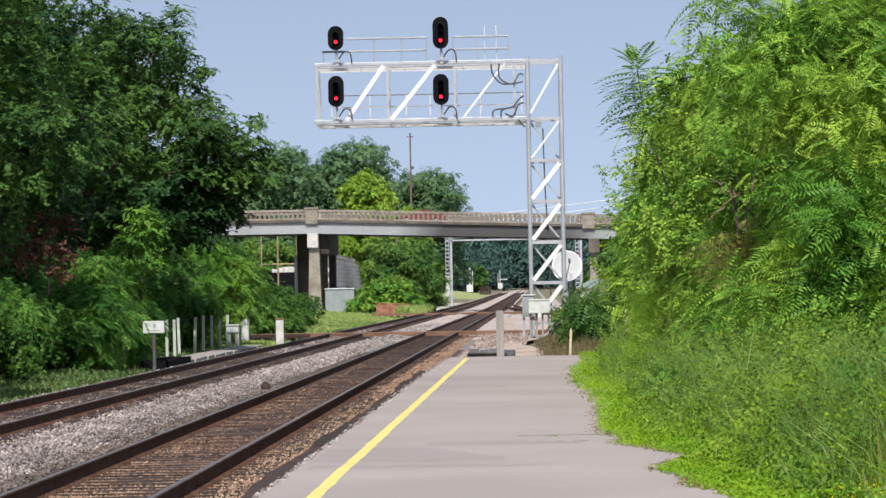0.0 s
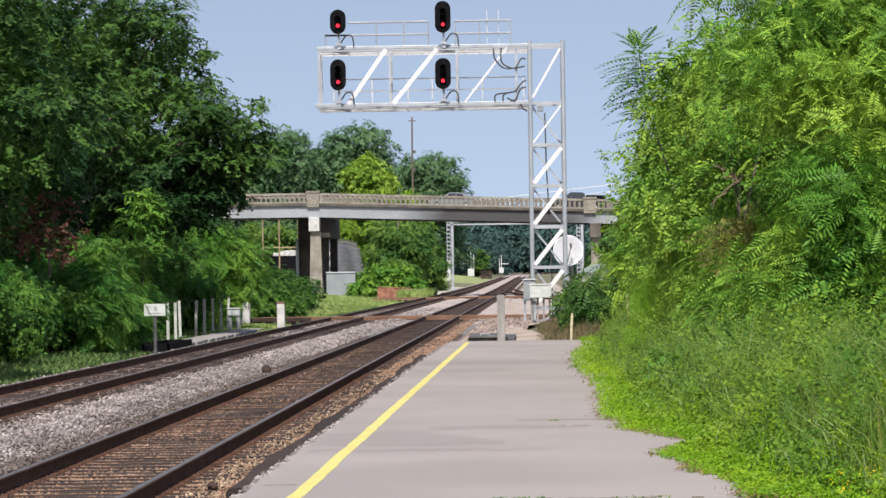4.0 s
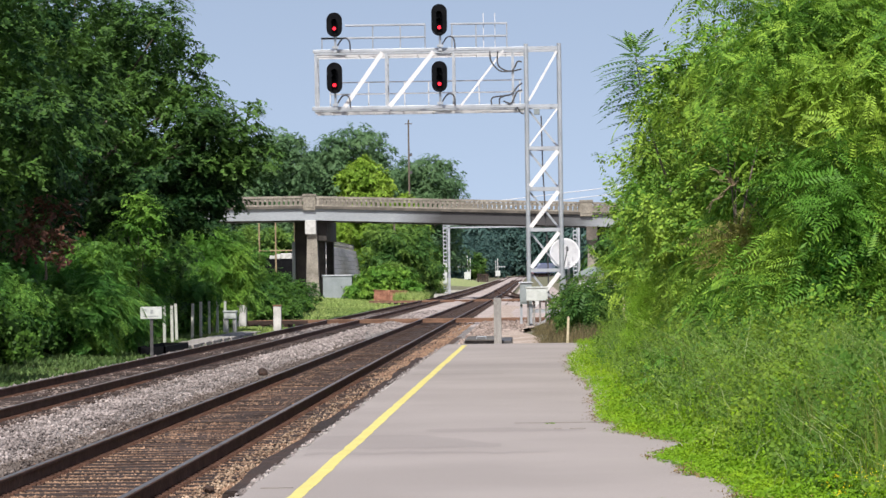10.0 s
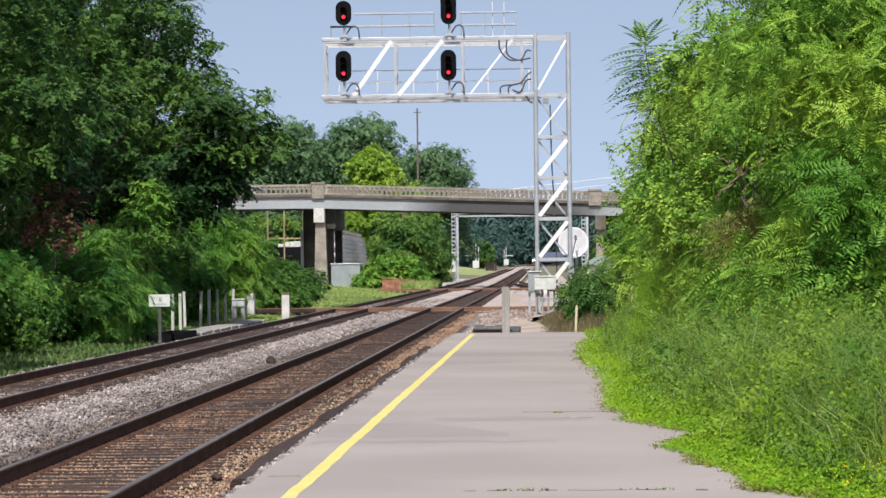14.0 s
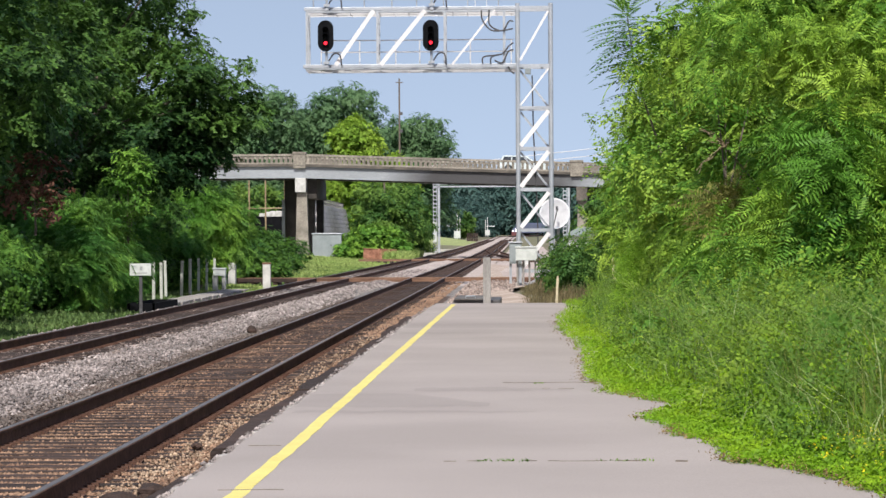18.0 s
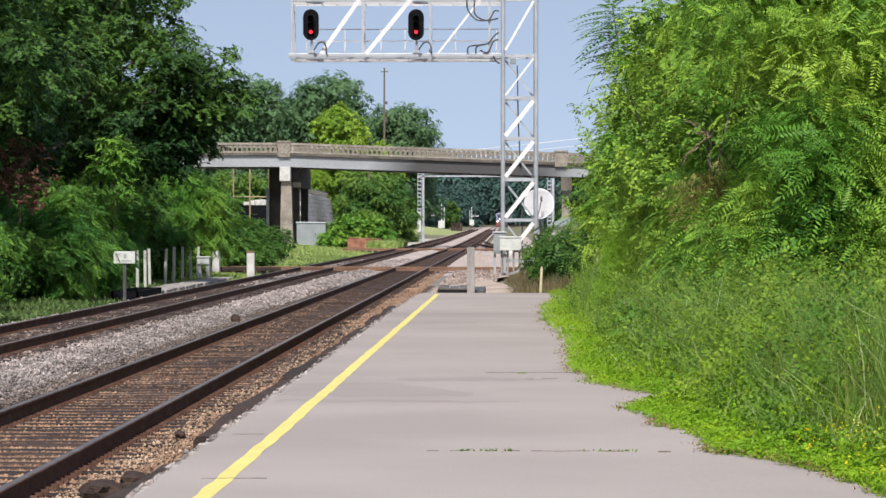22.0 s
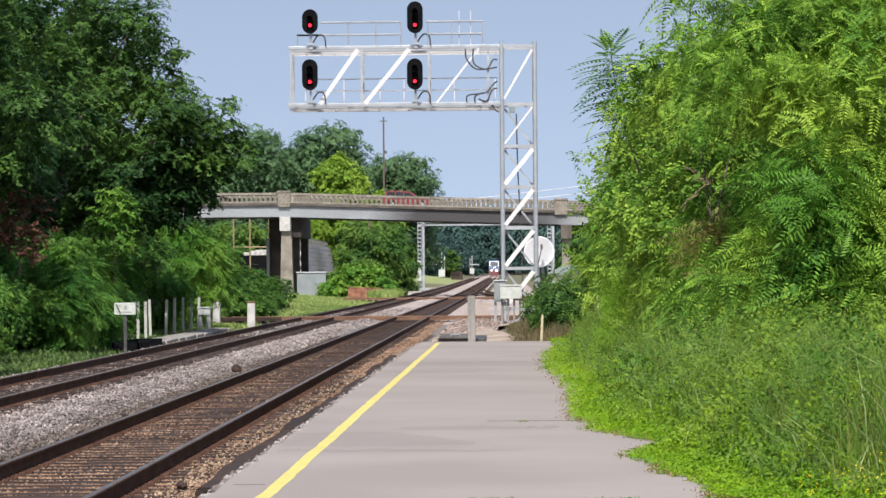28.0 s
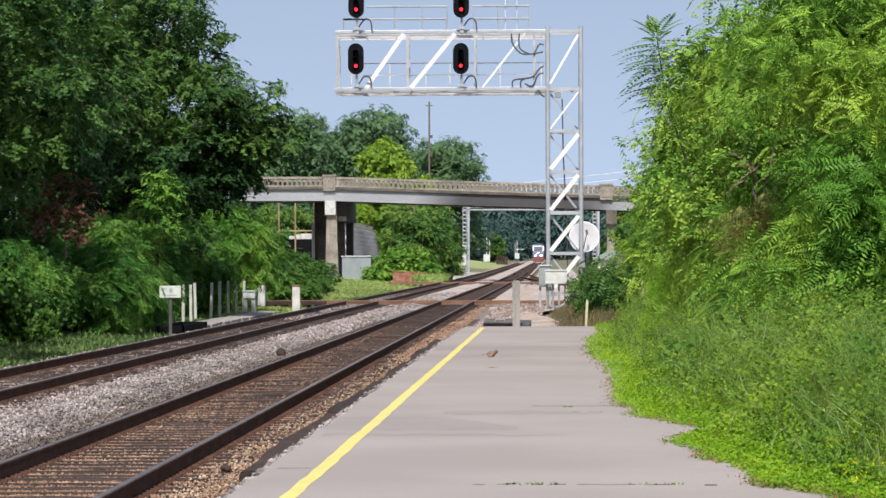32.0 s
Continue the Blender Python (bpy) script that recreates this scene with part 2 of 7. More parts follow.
M = {
    "soil": surface("soil", (0.16, 0.13, 0.09), (0.10, 0.12, 0.05), 0.15, 6, bump=0.5),
    "asphalt": surface("asphalt", (0.245, 0.218, 0.209), (0.287, 0.256, 0.246), 0.35, 60, rough=0.9, bump=0.15, dirt=0.12),
    "slab_edge": surface("slab_edge", (0.20, 0.185, 0.175), (0.36, 0.335, 0.32), 3, 25, bump=0.8, dirt=0.4),
    "yellow_paint": surface("yellow_paint", (0.60, 0.525, 0.17), (0.52, 0.455, 0.145), 3, 50, rough=0.7, dirt=0.15),
    "ballast": surface("ballast", (0.15, 0.135, 0.127), (0.225, 0.205, 0.197), 2.0, 16, bump=1.0, dirt=0.7),
    "stone": surface("stone", (0.15, 0.127, 0.122), (0.32, 0.28, 0.27), 1.2, 20, vary=0.5, island=True),
    "brown_stone": surface("brown_stone", (0.15, 0.088, 0.058), (0.285, 0.18, 0.118), 1.2, 20, vary=0.4, island=True),
    "dull_stone": surface("dull_stone", (0.085, 0.068, 0.06), (0.17, 0.14, 0.125), 1.2, 20, vary=0.45, island=True),
    "pink_stone": surface("pink_stone", (0.19, 0.143, 0.125), (0.32, 0.262, 0.236), 1.2, 20, vary=0.45, island=True),
    "tan_stone": surface("tan_stone", (0.22, 0.148, 0.10), (0.35, 0.26, 0.185), 1.2, 20, vary=0.4, island=True),
    "dry_twig": surface("dry_twig", (0.30, 0.23, 0.15), (0.22, 0.17, 0.11), 6, 30, bump=0.2),
    "crib": surface("crib", (0.045, 0.028, 0.021), (0.09, 0.056, 0.04), 1.5, 14, bump=1.0, dirt=0.6),
    "tie": surface("tie_wood", (0.019, 0.0112, 0.009), (0.047, 0.027, 0.020), 1.2, 18, stretch=(0.5, 5, 5), vary=0.35, bump=0.6),
    "rail": surface("rail_steel", (0.075, 0.039, 0.028), (0.115, 0.063, 0.046), 2, 20, rough=0.85, bump=0.2, spec=0.2),
    "rail_head": surface("rail_head", (0.15, 0.135, 0.13), (0.22, 0.205, 0.205), 2, 20, rough=0.48, metal=0.7, bump=0.05, dirt=0.15),
    "rust": surface("rust", (0.16, 0.062, 0.038), (0.36, 0.18, 0.12), 2.2, 15, rough=0.9, bump=0.4),
    "ochre_pipe": surface("ochre_pipe", (0.30, 0.235, 0.14), (0.23, 0.17, 0.10), 1.5, 15, rough=0.7, bump=0.2),
    "rust_rail": surface("rust_rail", (0.15, 0.085, 0.055), (0.22, 0.13, 0.085), 1.5, 15, rough=0.9, bump=0.4),
    "concrete": surface("concrete", (0.29, 0.265, 0.225), (0.165, 0.15, 0.125), 0.9, 9, bump=0.3, dirt=0.35),
    # near-black: the shade below the overpass is put into the concrete's colour
    "shaded_concrete": surface("shaded_concrete", (0.028, 0.025, 0.023), (0.06, 0.053, 0.047), 0.7, 9, bump=0.3),
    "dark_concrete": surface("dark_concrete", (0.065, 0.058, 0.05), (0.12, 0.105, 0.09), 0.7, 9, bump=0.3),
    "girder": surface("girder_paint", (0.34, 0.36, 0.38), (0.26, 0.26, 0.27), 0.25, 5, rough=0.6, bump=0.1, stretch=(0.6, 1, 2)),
    "dark_steel": surface("dark_grey_steel", (0.07, 0.065, 0.065), (0.13, 0.125, 0.12), 0.5, 6, rough=0.8),
    "galv": surface("galvanised_steel", (0.42, 0.45, 0.49), (0.34, 0.37, 0.41), 1.5, 12, rough=0.45, metal=0.4, bump=0.03, dirt=0.1),
    "alu": surface("aluminium", (0.66, 0.66, 0.67), (0.60, 0.60, 0.62), 1.5, 12, rough=0.5, metal=0.1, bump=0.03, dirt=0.06),
    "black": surface("black_paint", (0.004, 0.0045, 0.006), (0.007, 0.0075, 0.009), 3, 25, rough=0.85, bump=0.05, spec=0.08),
    "cable": surface("cable_rubber", (0.045, 0.045, 0.05), (0.08, 0.08, 0.085), 3, 25, rough=0.6, bump=0),
    "white": surface("white_paint", (0.52, 0.52, 0.51), (0.36, 0.36, 0.345), 3, 25, rough=0.6, bump=0.05, dirt=0.15),
    "grey_box": surface("grey_box", (0.23, 0.262, 0.272), (0.19, 0.22, 0.23), 1.2, 15, rough=0.55, bump=0.05, dirt=0.12),
    "post_wood": surface("weathered_post", (0.215, 0.208, 0.20), (0.30, 0.292, 0.285), 2, 20, stretch=(4, 4, 0.6), bump=0.3),
    "steel_post": surface("steel_post", (0.46, 0.48, 0.44), (0.34, 0.36, 0.32), 2, 20, rough=0.6, metal=0.0, bump=0.1),
    "bark": surface("bark", (0.09, 0.075, 0.06), (0.15, 0.125, 0.10), 4, 22, stretch=(3, 3, 0.7), bump=0.8),
    "leaf_bright": foliage("leaf_bright", (0.088, 0.218, 0.026), (0.275, 0.415, 0.05), 0.5, 0.34, 0.26),
    "reed": foliage("pale_grass", (0.20, 0.28, 0.10), (0.32, 0.38, 0.18), 0.9),
    "leaf_sumac": foliage("leaf_sumac", (0.055, 0.165, 0.03), (0.165, 0.305, 0.05), 0.6, 0.4, 0.2),
    "leaf_mulberry": foliage("leaf_mulberry", (0.085, 0.205, 0.025), (0.26, 0.38, 0.05), 0.7, 0.3, 0.22),
    # dark-to-bright patches put the shade between lit boughs into the leaf colour
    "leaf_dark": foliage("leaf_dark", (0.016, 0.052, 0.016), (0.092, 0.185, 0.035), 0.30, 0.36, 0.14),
    "leaf_bush": foliage("leaf_bush", (0.025, 0.08, 0.015), (0.075, 0.16, 0.024), 0.7),
    "leaf_thicket": foliage("leaf_thicket", (0.05, 0.13, 0.03), (0.165, 0.275, 0.05), 0.25, 0.4, 0.2),
    "bank": foliage("bank_grass", (0.07, 0.13, 0.04), (0.13, 0.20, 0.065), 0.7),
    # paler, bluer green: distance haze over the woods is mixed into the leaves
    "leaf_far_hazed": foliage("leaf_far_hazed", (0.082, 0.17, 0.08), (0.152, 0.258, 0.115), 0.12, 0.45, 0.1),
    "leaf_fresh": foliage("leaf_fresh", (0.085, 0.215, 0.03), (0.20, 0.35, 0.05), 0.4, 0.42, 0.2),
    "vine": foliage("vine_leaf", (0.05, 0.155, 0.022), (0.14, 0.29, 0.035), 0.6, 0.35, 0.25),
    "weed_cool": foliage("weed_cool", (0.045, 0.115, 0.026), (0.135, 0.225, 0.05), 0.8, 0.3, 0.14, 0.25),
    "plume": foliage("feathery_weed", (0.18, 0.35, 0.025), (0.26, 0.44, 0.04), 0.8, 0.4, 0.2),
    "litter": foliage("brown_litter", (0.13, 0.085, 0.04), (0.23, 0.17, 0.07), 0.9, 0.1, 0.3),
    "leaf_lime": foliage("leaf_lime", (0.17, 0.30, 0.035), (0.28, 0.41, 0.055), 0.2, 0.45),
    # blue in this leaf colour is the haze of the farthest trees
    "leaf_hazed": foliage("leaf_hazed", (0.05, 0.105, 0.095), (0.075, 0.138, 0.122), 0.06, 0.35, 0.12),
    "weed": foliage("weed_green", (0.062, 0.15, 0.018), (0.20, 0.30, 0.03), 0.7, 0.35, 0.16, 0.25),
    "weed_lime": foliage("weed_lime", (0.14, 0.28, 0.012), (0.23, 0.37, 0.015), 1.2, 0.35, 0.14, 0.25),
    "grass": foliage("grass_green", (0.09, 0.18, 0.03), (0.18, 0.28, 0.05), 0.9, 0.35, 0.15, 0.25),
    "yellowing": foliage("yellowing_leaf", (0.17, 0.20, 0.05), (0.30, 0.28, 0.08), 0.9, 0.35, 0.25),
    "straw": foliage("dry_straw", (0.12, 0.10, 0.055), (0.20, 0.17, 0.09), 0.9),
    "flower": foliage("yellow_flower", (0.66, 0.56, 0.02), (0.78, 0.66, 0.03), 0.9),
    "dead_leaf": foliage("dead_leaf", (0.085, 0.04, 0.028), (0.14, 0.068, 0.046), 0.9),
    "red_light": glow("red_light", (1.0, 0.02, 0.04), 1.6),
    "head_light": glow("head_light", (1.0, 0.86, 0.80), 5.0),
    "glass": surface("dark_glass", (0.02, 0.025, 0.03), (0.03, 0.035, 0.04), 1, 5, rough=0.08, bump=0, dirt=0, spec=0.6),
    "tyre": surface("tyre_rubber", (0.02, 0.02, 0.02), (0.03, 0.03, 0.03), 5, 30, rough=0.85),
    "sign_white": surface("sign_white", (0.50, 0.53, 0.52), (0.40, 0.43, 0.42), 4, 20, rough=0.5, bump=0, dirt=0.1),
    "ink": surface("sign_ink", (0.25, 0.27, 0.28), (0.3, 0.32, 0.33), 4, 20, rough=0.6, bump=0),
    "meadow": foliage("meadow_grass", (0.21, 0.31, 0.08), (0.34, 0.42, 0.14), 0.3),
    "lawn": surface("lawn", (0.20, 0.245, 0.085), (0.29, 0.32, 0.13), 0.5, 6, bump=0.6),
    "gravel": surface("gravel", (0.36, 0.33, 0.29), (0.46, 0.43, 0.38), 0.4, 8, bump=0.4, dirt=0.3),
    "joint_dirt": surface("joint_dirt", (0.12, 0.10, 0.08), (0.19, 0.165, 0.14), 3, 30, bump=0.3),
    "patch": surface("asphalt_dark_strip", (0.222, 0.197, 0.19), (0.255, 0.227, 0.219), 0.35, 60, rough=0.9, bump=0.15, dirt=0.12),
    "rubble": surface("rubble", (0.30, 0.235, 0.195), (0.43, 0.355, 0.305), 0.9, 14, bump=0.8, dirt=0.45),
    "far_ballast": surface("far_ballast", (0.30, 0.25, 0.23), (0.43, 0.365, 0.34), 0.4, 9, bump=0.6, dirt=0.4),
    "roof": surface("roof_sheet", (0.15, 0.185, 0.18), (0.19, 0.22, 0.215), 1.2, 12, rough=0.7, bump=0.05),
    "dish": surface("dish_enamel", (0.84, 0.85, 0.87), (0.78, 0.79, 0.81), 1.5, 12, rough=0.5, bump=0, dirt=0.06),
    "stake": surface("stake_wood", (0.52, 0.46, 0.32), (0.42, 0.37, 0.25), 3, 20, bump=0.2),
    "plank": surface("old_plank", (0.10, 0.052, 0.034), (0.20, 0.115, 0.075), 1.2, 14, stretch=(0.4, 4, 4), bump=0.4),
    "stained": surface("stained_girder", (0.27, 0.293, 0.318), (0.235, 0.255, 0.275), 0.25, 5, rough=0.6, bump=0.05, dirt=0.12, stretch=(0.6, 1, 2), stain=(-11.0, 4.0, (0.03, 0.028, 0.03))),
    "block": surface("block_wall", (0.52, 0.50, 0.505), (0.42, 0.40, 0.405), 0.6, 6, vary=0.12, bump=0.4),
}


# ---- mesh helpers ----
def part(name, bm, material, parent=None, label="", smooth=False):
    me = bpy.data.meshes.new(name)
    bm.to_mesh(me)
    bm.free()
    me.materials.append(material)
    if smooth:
        me.shade_smooth()
    ob = new(name, me)
    ob.parent = parent
    if label:
        tagged(ob, label)
    return ob


def again(ob, name, parent, m):
    """The same mesh once more, as an object of its own."""
    o = new(name, ob.data)
    o.parent = parent
    o.matrix_basis = m
    return o


def raw(name, verts, faces, material, parent=None, smooth=False):
    """A mesh from arrays: verts (n, 3) and faces (m, k)."""
    verts, faces = np.asarray(verts, np.float32), np.asarray(faces, np.int32)
    me = bpy.data.meshes.new(name)
    k = faces.shape[1]
    me.vertices.add(len(verts))
    me.vertices.foreach_set("co", verts.ravel())
    me.loops.add(faces.size)
    me.loops.foreach_set("vertex_index", faces.ravel())
    me.polygons.add(len(faces))
    me.polygons.foreach_set("loop_start", np.arange(0, faces.size, k, dtype=np.int32))
    me.update(calc_edges=True)
    me.validate()
    me.materials.append(material)
    if smooth:
        me.shade_smooth()
    ob = new(name, me)
    ob.parent = parent
    return ob


def empty(name, m=None, label="", category="", group="", kind=""):
    ob = new(name)
    ob.empty_display_size = 0.2
    if m is not None:
        ob.matrix_basis = m
    return tagged(ob, label, category, group, kind)


def box(bm, x0, x1, y0, y1, z0, z1, bevel=0.0):
    """Adds a box between these planes."""
    r = bmesh.ops.create_cube(bm, size=1.0, matrix=Matrix.LocRotScale(((x0 + x1) / 2, (y0 + y1) / 2, (z0 + z1) / 2), None, (x1 - x0, y1 - y0, z1 - z0)))
    if bevel:
        edges = {e for v in r["verts"] for e in v.link_edges}
        bmesh.ops.bevel(bm, geom=list(edges), offset=bevel, segments=2, affect="EDGES", profile=0.6)
    return bm


def boxes(*rows, bevel=0.0):
    bm = bmesh.new()
    for row in rows:
        box(bm, *row, bevel=bevel)
    return bm


def tube(bm, p, q, r0, r1=None, seg=8, caps=True):
    """Adds a tapered tube from p to q."""
    p, q = Vector(p), Vector(q)
    d = q - p
    m = Matrix.Translation((p + q) / 2) @ d.to_track_quat("Z", "Y").to_matrix().to_4x4()
    bmesh.ops.create_cone(bm, cap_ends=caps, segments=seg, radius1=r0, radius2=r0 if r1 is None else r1, depth=d.length, matrix=m)
    return bm


def bar(bm, p, q, w, t):
    """Adds a flat bar from p to q: w wide in the plane of x and z, t thick in y."""
    p, q = Vector(p), Vector(q)
    d = q - p
    rot = d.to_track_quat("Z", "Y").to_matrix()
    side = Vector((0, 1, 0)).cross(d).normalized()
    m = Matrix.Translation((p + q) / 2) @ Matrix((side, Vector((0, 1, 0)), d.normalized())).transposed().to_4x4()
    bmesh.ops.create_cube(bm, size=1.0, matrix=m @ Matrix.Diagonal((w, t, d.length, 1)))
    return bm


def bent(bm, pts, r, seg=6):
    for a, b in zip(pts, pts[1:]):
        tube(bm, a, b, r, r, seg)
    return bm


def sweep(bm, outline, path):
    """Adds a skin of a closed outline (x, z) carried along points of path, with closed ends."""
    rings = [[bm.verts.new((x + px, py, z + pz)) for x, z in outline] for px, py, pz in path]
    k = len(outline)
    for a, b in zip(rings, rings[1:]):
        for i in range(k):
            bm.faces.new((a[i], a[(i + 1) % k], b[(i + 1) % k], b[i]))
    bm.faces.new(rings[0]), bm.faces.new(rings[-1][::-1])
    bmesh.ops.recalc_face_normals(bm, faces=bm.faces)
    return bm


def lift(y):
    """The line climbs gently past the overpass."""
    return 0.0 if y < 300 else 0.003 * (y - 300) ** 2 / (y - 300 + 60)


def line_x(x, y, shift):
    """The tracks drift slightly, and curve to one side far away."""
    return x + shift * (min(y, 150) - 60) / 100 + 0.00022 * max(0.0, y - 950) ** 2


def hose(pts, r, seg=6, r1=None):
    """One smooth bent tube through points, tapered to r1."""
    bm = bmesh.new()
    pts = [Vector(p) for p in pts]
    rings = []
    for i, p in enumerate(pts):
        d = (pts[min(i + 1, len(pts) - 1)] - pts[max(i - 1, 0)]).normalized()
        s = d.cross(Vector((0.1, 1, 0.05))).normalized()
        u = s.cross(d)
        rings.append([bm.verts.new(p + (s * math.cos(t) + u * math.sin(t)) * (r + ((r1 if r1 is not None else r) - r) * i / (len(pts) - 1))) for t in (6.2832 * k / seg for k in range(seg))])
    for a, b in zip(rings, rings[1:]):
        for k in range(seg):
            bm.faces.new((a[k], a[(k + 1) % seg], b[(k + 1) % seg], b[k]))
    bm.faces.new(rings[0][::-1]), bm.faces.new(rings[-1])
    bmesh.ops.recalc_face_normals(bm, faces=bm.faces)
    return bm

# ---- ground, ballast and platform ----
def gz(x, y):
    """Height of the open ground."""
    z = lift(y) - 0.42 + 0.10 * noise.noise((x * 0.11, y * 0.07, 3.1))
    if x > -1.5:
        z += 0.36 * min(1.0, (x + 1.5) / 1.2) * (1.0 if y < 90 else max(0.0, 1 - (y - 90) / 60))
    if x < -11.5:
        z += min(0.5, (-11.5 - x) * 0.06)
    return z


def build_ground():
    xs = np.unique(np.concatenate([np.linspace(-14, 8, 45), np.linspace(-60, 40, 41), np.array([-2500, -1200, -600, -300, -150, -90, 70, 150, 300, 600, 1200, 2500.0])]))
    ys = np.unique(np.concatenate([np.linspace(-10, 140, 101), np.linspace(140, 420, 57), np.array([-400, -100, -40, 500, 600, 750, 900, 1200, 1600, 2400, 3500.0])]))
    v = [(x, y, gz(x, y)) for y in ys for x in xs]
    nx = len(xs)
    f = [(j * nx + i, j * nx + i + 1, (j + 1) * nx + i + 1, (j + 1) * nx + i) for j in range(len(ys) - 1) for i in range(nx - 1)]
    tagged(raw("ground", v, f, M["soil"], smooth=True), "brown soil with thin green growth", "ground", kind="structure")


def bed_z(x):
    """Cross-section of the ballast: cribs below the rails, a heaped shoulder between the tracks."""
    if -6.95 < x < -6.0:
        return -0.20 + 0.10 * math.sin((x + 6.95) / 0.95 * math.pi)
    if x > -2.9:
        return -0.165
    if x > -5.75:
        return -0.183
    if x < -10.4:
        return -0.2 - 0.3 * min(1.0, (-10.4 - x) / 1.2)
    return -0.195


def build_bed():
    for name, y0, y1, dx, dy in (("ballast_bed", -14, 12, 0.3, 0.5), ("ballast_bed", 12, 70, 0.14, 0.2), ("ballast_bed", 70, 300, 0.3, 1.0), ("ballast_bed", 300, 1300, 0.9, 20.0)):
        xs, ys = np.arange(-11.8, -1.95, dx), np.arange(y0, y1 + dy / 2, dy)
        amp = 0.035 if dy < 1 else 0.0
        v = [(x + line_x(0, y, 0), y, bed_z(x) + lift(y) + amp * (0.35 if -5.75 < x < -2.2 else 1.0) * noise.noise((x * 5, y * 5, 0)) + 0.02 * noise.noise((x * 0.8, y * 0.5, 9))) for y in ys for x in xs]
        nx = len(xs)
        f = [(j * nx + i, j * nx + i + 1, (j + 1) * nx + i + 1, (j + 1) * nx + i) for j in range(len(ys) - 1) for i in range(nx - 1)]
        bed = raw(name, v, f, M["ballast"])
        bed.data.materials.append(M["crib"])
        bed.data.materials.append(M["far_ballast"])
        for p in bed.data.polygons:
            if -6.0 < p.center.x < -2.4 and p.center.y < 100:
                p.material_index = 1
            elif -10.3 < p.center.x < -7.15 and p.center.y < 110:
                p.material_index = 0
            elif p.center.y > 120:
                p.material_index = 2
        tagged(bed, "pale grey crushed stone ballast under the tracks", "ballast", kind="structure")


def scatter_stones(name, material, bands, seed, label, crib=False):
    """Loose angular stones. bands: x0, x1, y0, y1, count, size, height."""
    rng = np.random.default_rng(seed)
    tv = np.array([(1, 0, 0), (-1, 0, 0), (0, 1, 0), (0, -1, 0), (0, 0, 0.8), (0, 0, -0.8)], float)
    tf = np.array([(0, 2, 4), (2, 1, 4), (1, 3, 4), (3, 0, 4), (2, 0, 5), (1, 2, 5), (3, 1, 5), (0, 3, 5)])
    vs = []
    for x0, x1, y0, y1, count, size, zoff in bands:
        u = rng.random(count)
        y = 1 / (1 / y0 + u * (1 / y1 - 1 / y0)) if y0 > 0 else y0 + u * (y1 - y0)        # denser towards the platform's near end
        if crib:
            y = np.round(y / 0.5) * 0.5 + 0.25 + rng.uniform(-0.078, 0.078, count)
        x = x0 + rng.random(count) * (x1 - x0)
        z = np.array([bed_z(a) for a in x]) + zoff + rng.normal(0, 0.004 if crib else 0.012, count)
        s = size * (0.6 + 0.8 * rng.random(count))
        ang = rng.random(count) * 6.28
        t = tv[None] * (0.65 + 0.7 * rng.random((count, 6, 1)))
        t = t * s[:, None, None]
        c, sn = np.cos(ang)[:, None], np.sin(ang)[:, None]
        X = t[..., 0] * c - t[..., 1] * sn + x[:, None]
        Y = t[..., 0] * sn + t[..., 1] * c + y[:, None]
        vs.append(np.stack([X, Y, t[..., 2] + z[:, None]], -1).reshape(-1, 3))
    v = np.concatenate(vs)
    n = len(v) // 6
    f = (tf[None] + 6 * np.arange(n)[:, None, None]).reshape(-1, 3)
    tagged(raw(name, v, f, material), label, "stones", kind="stuff")


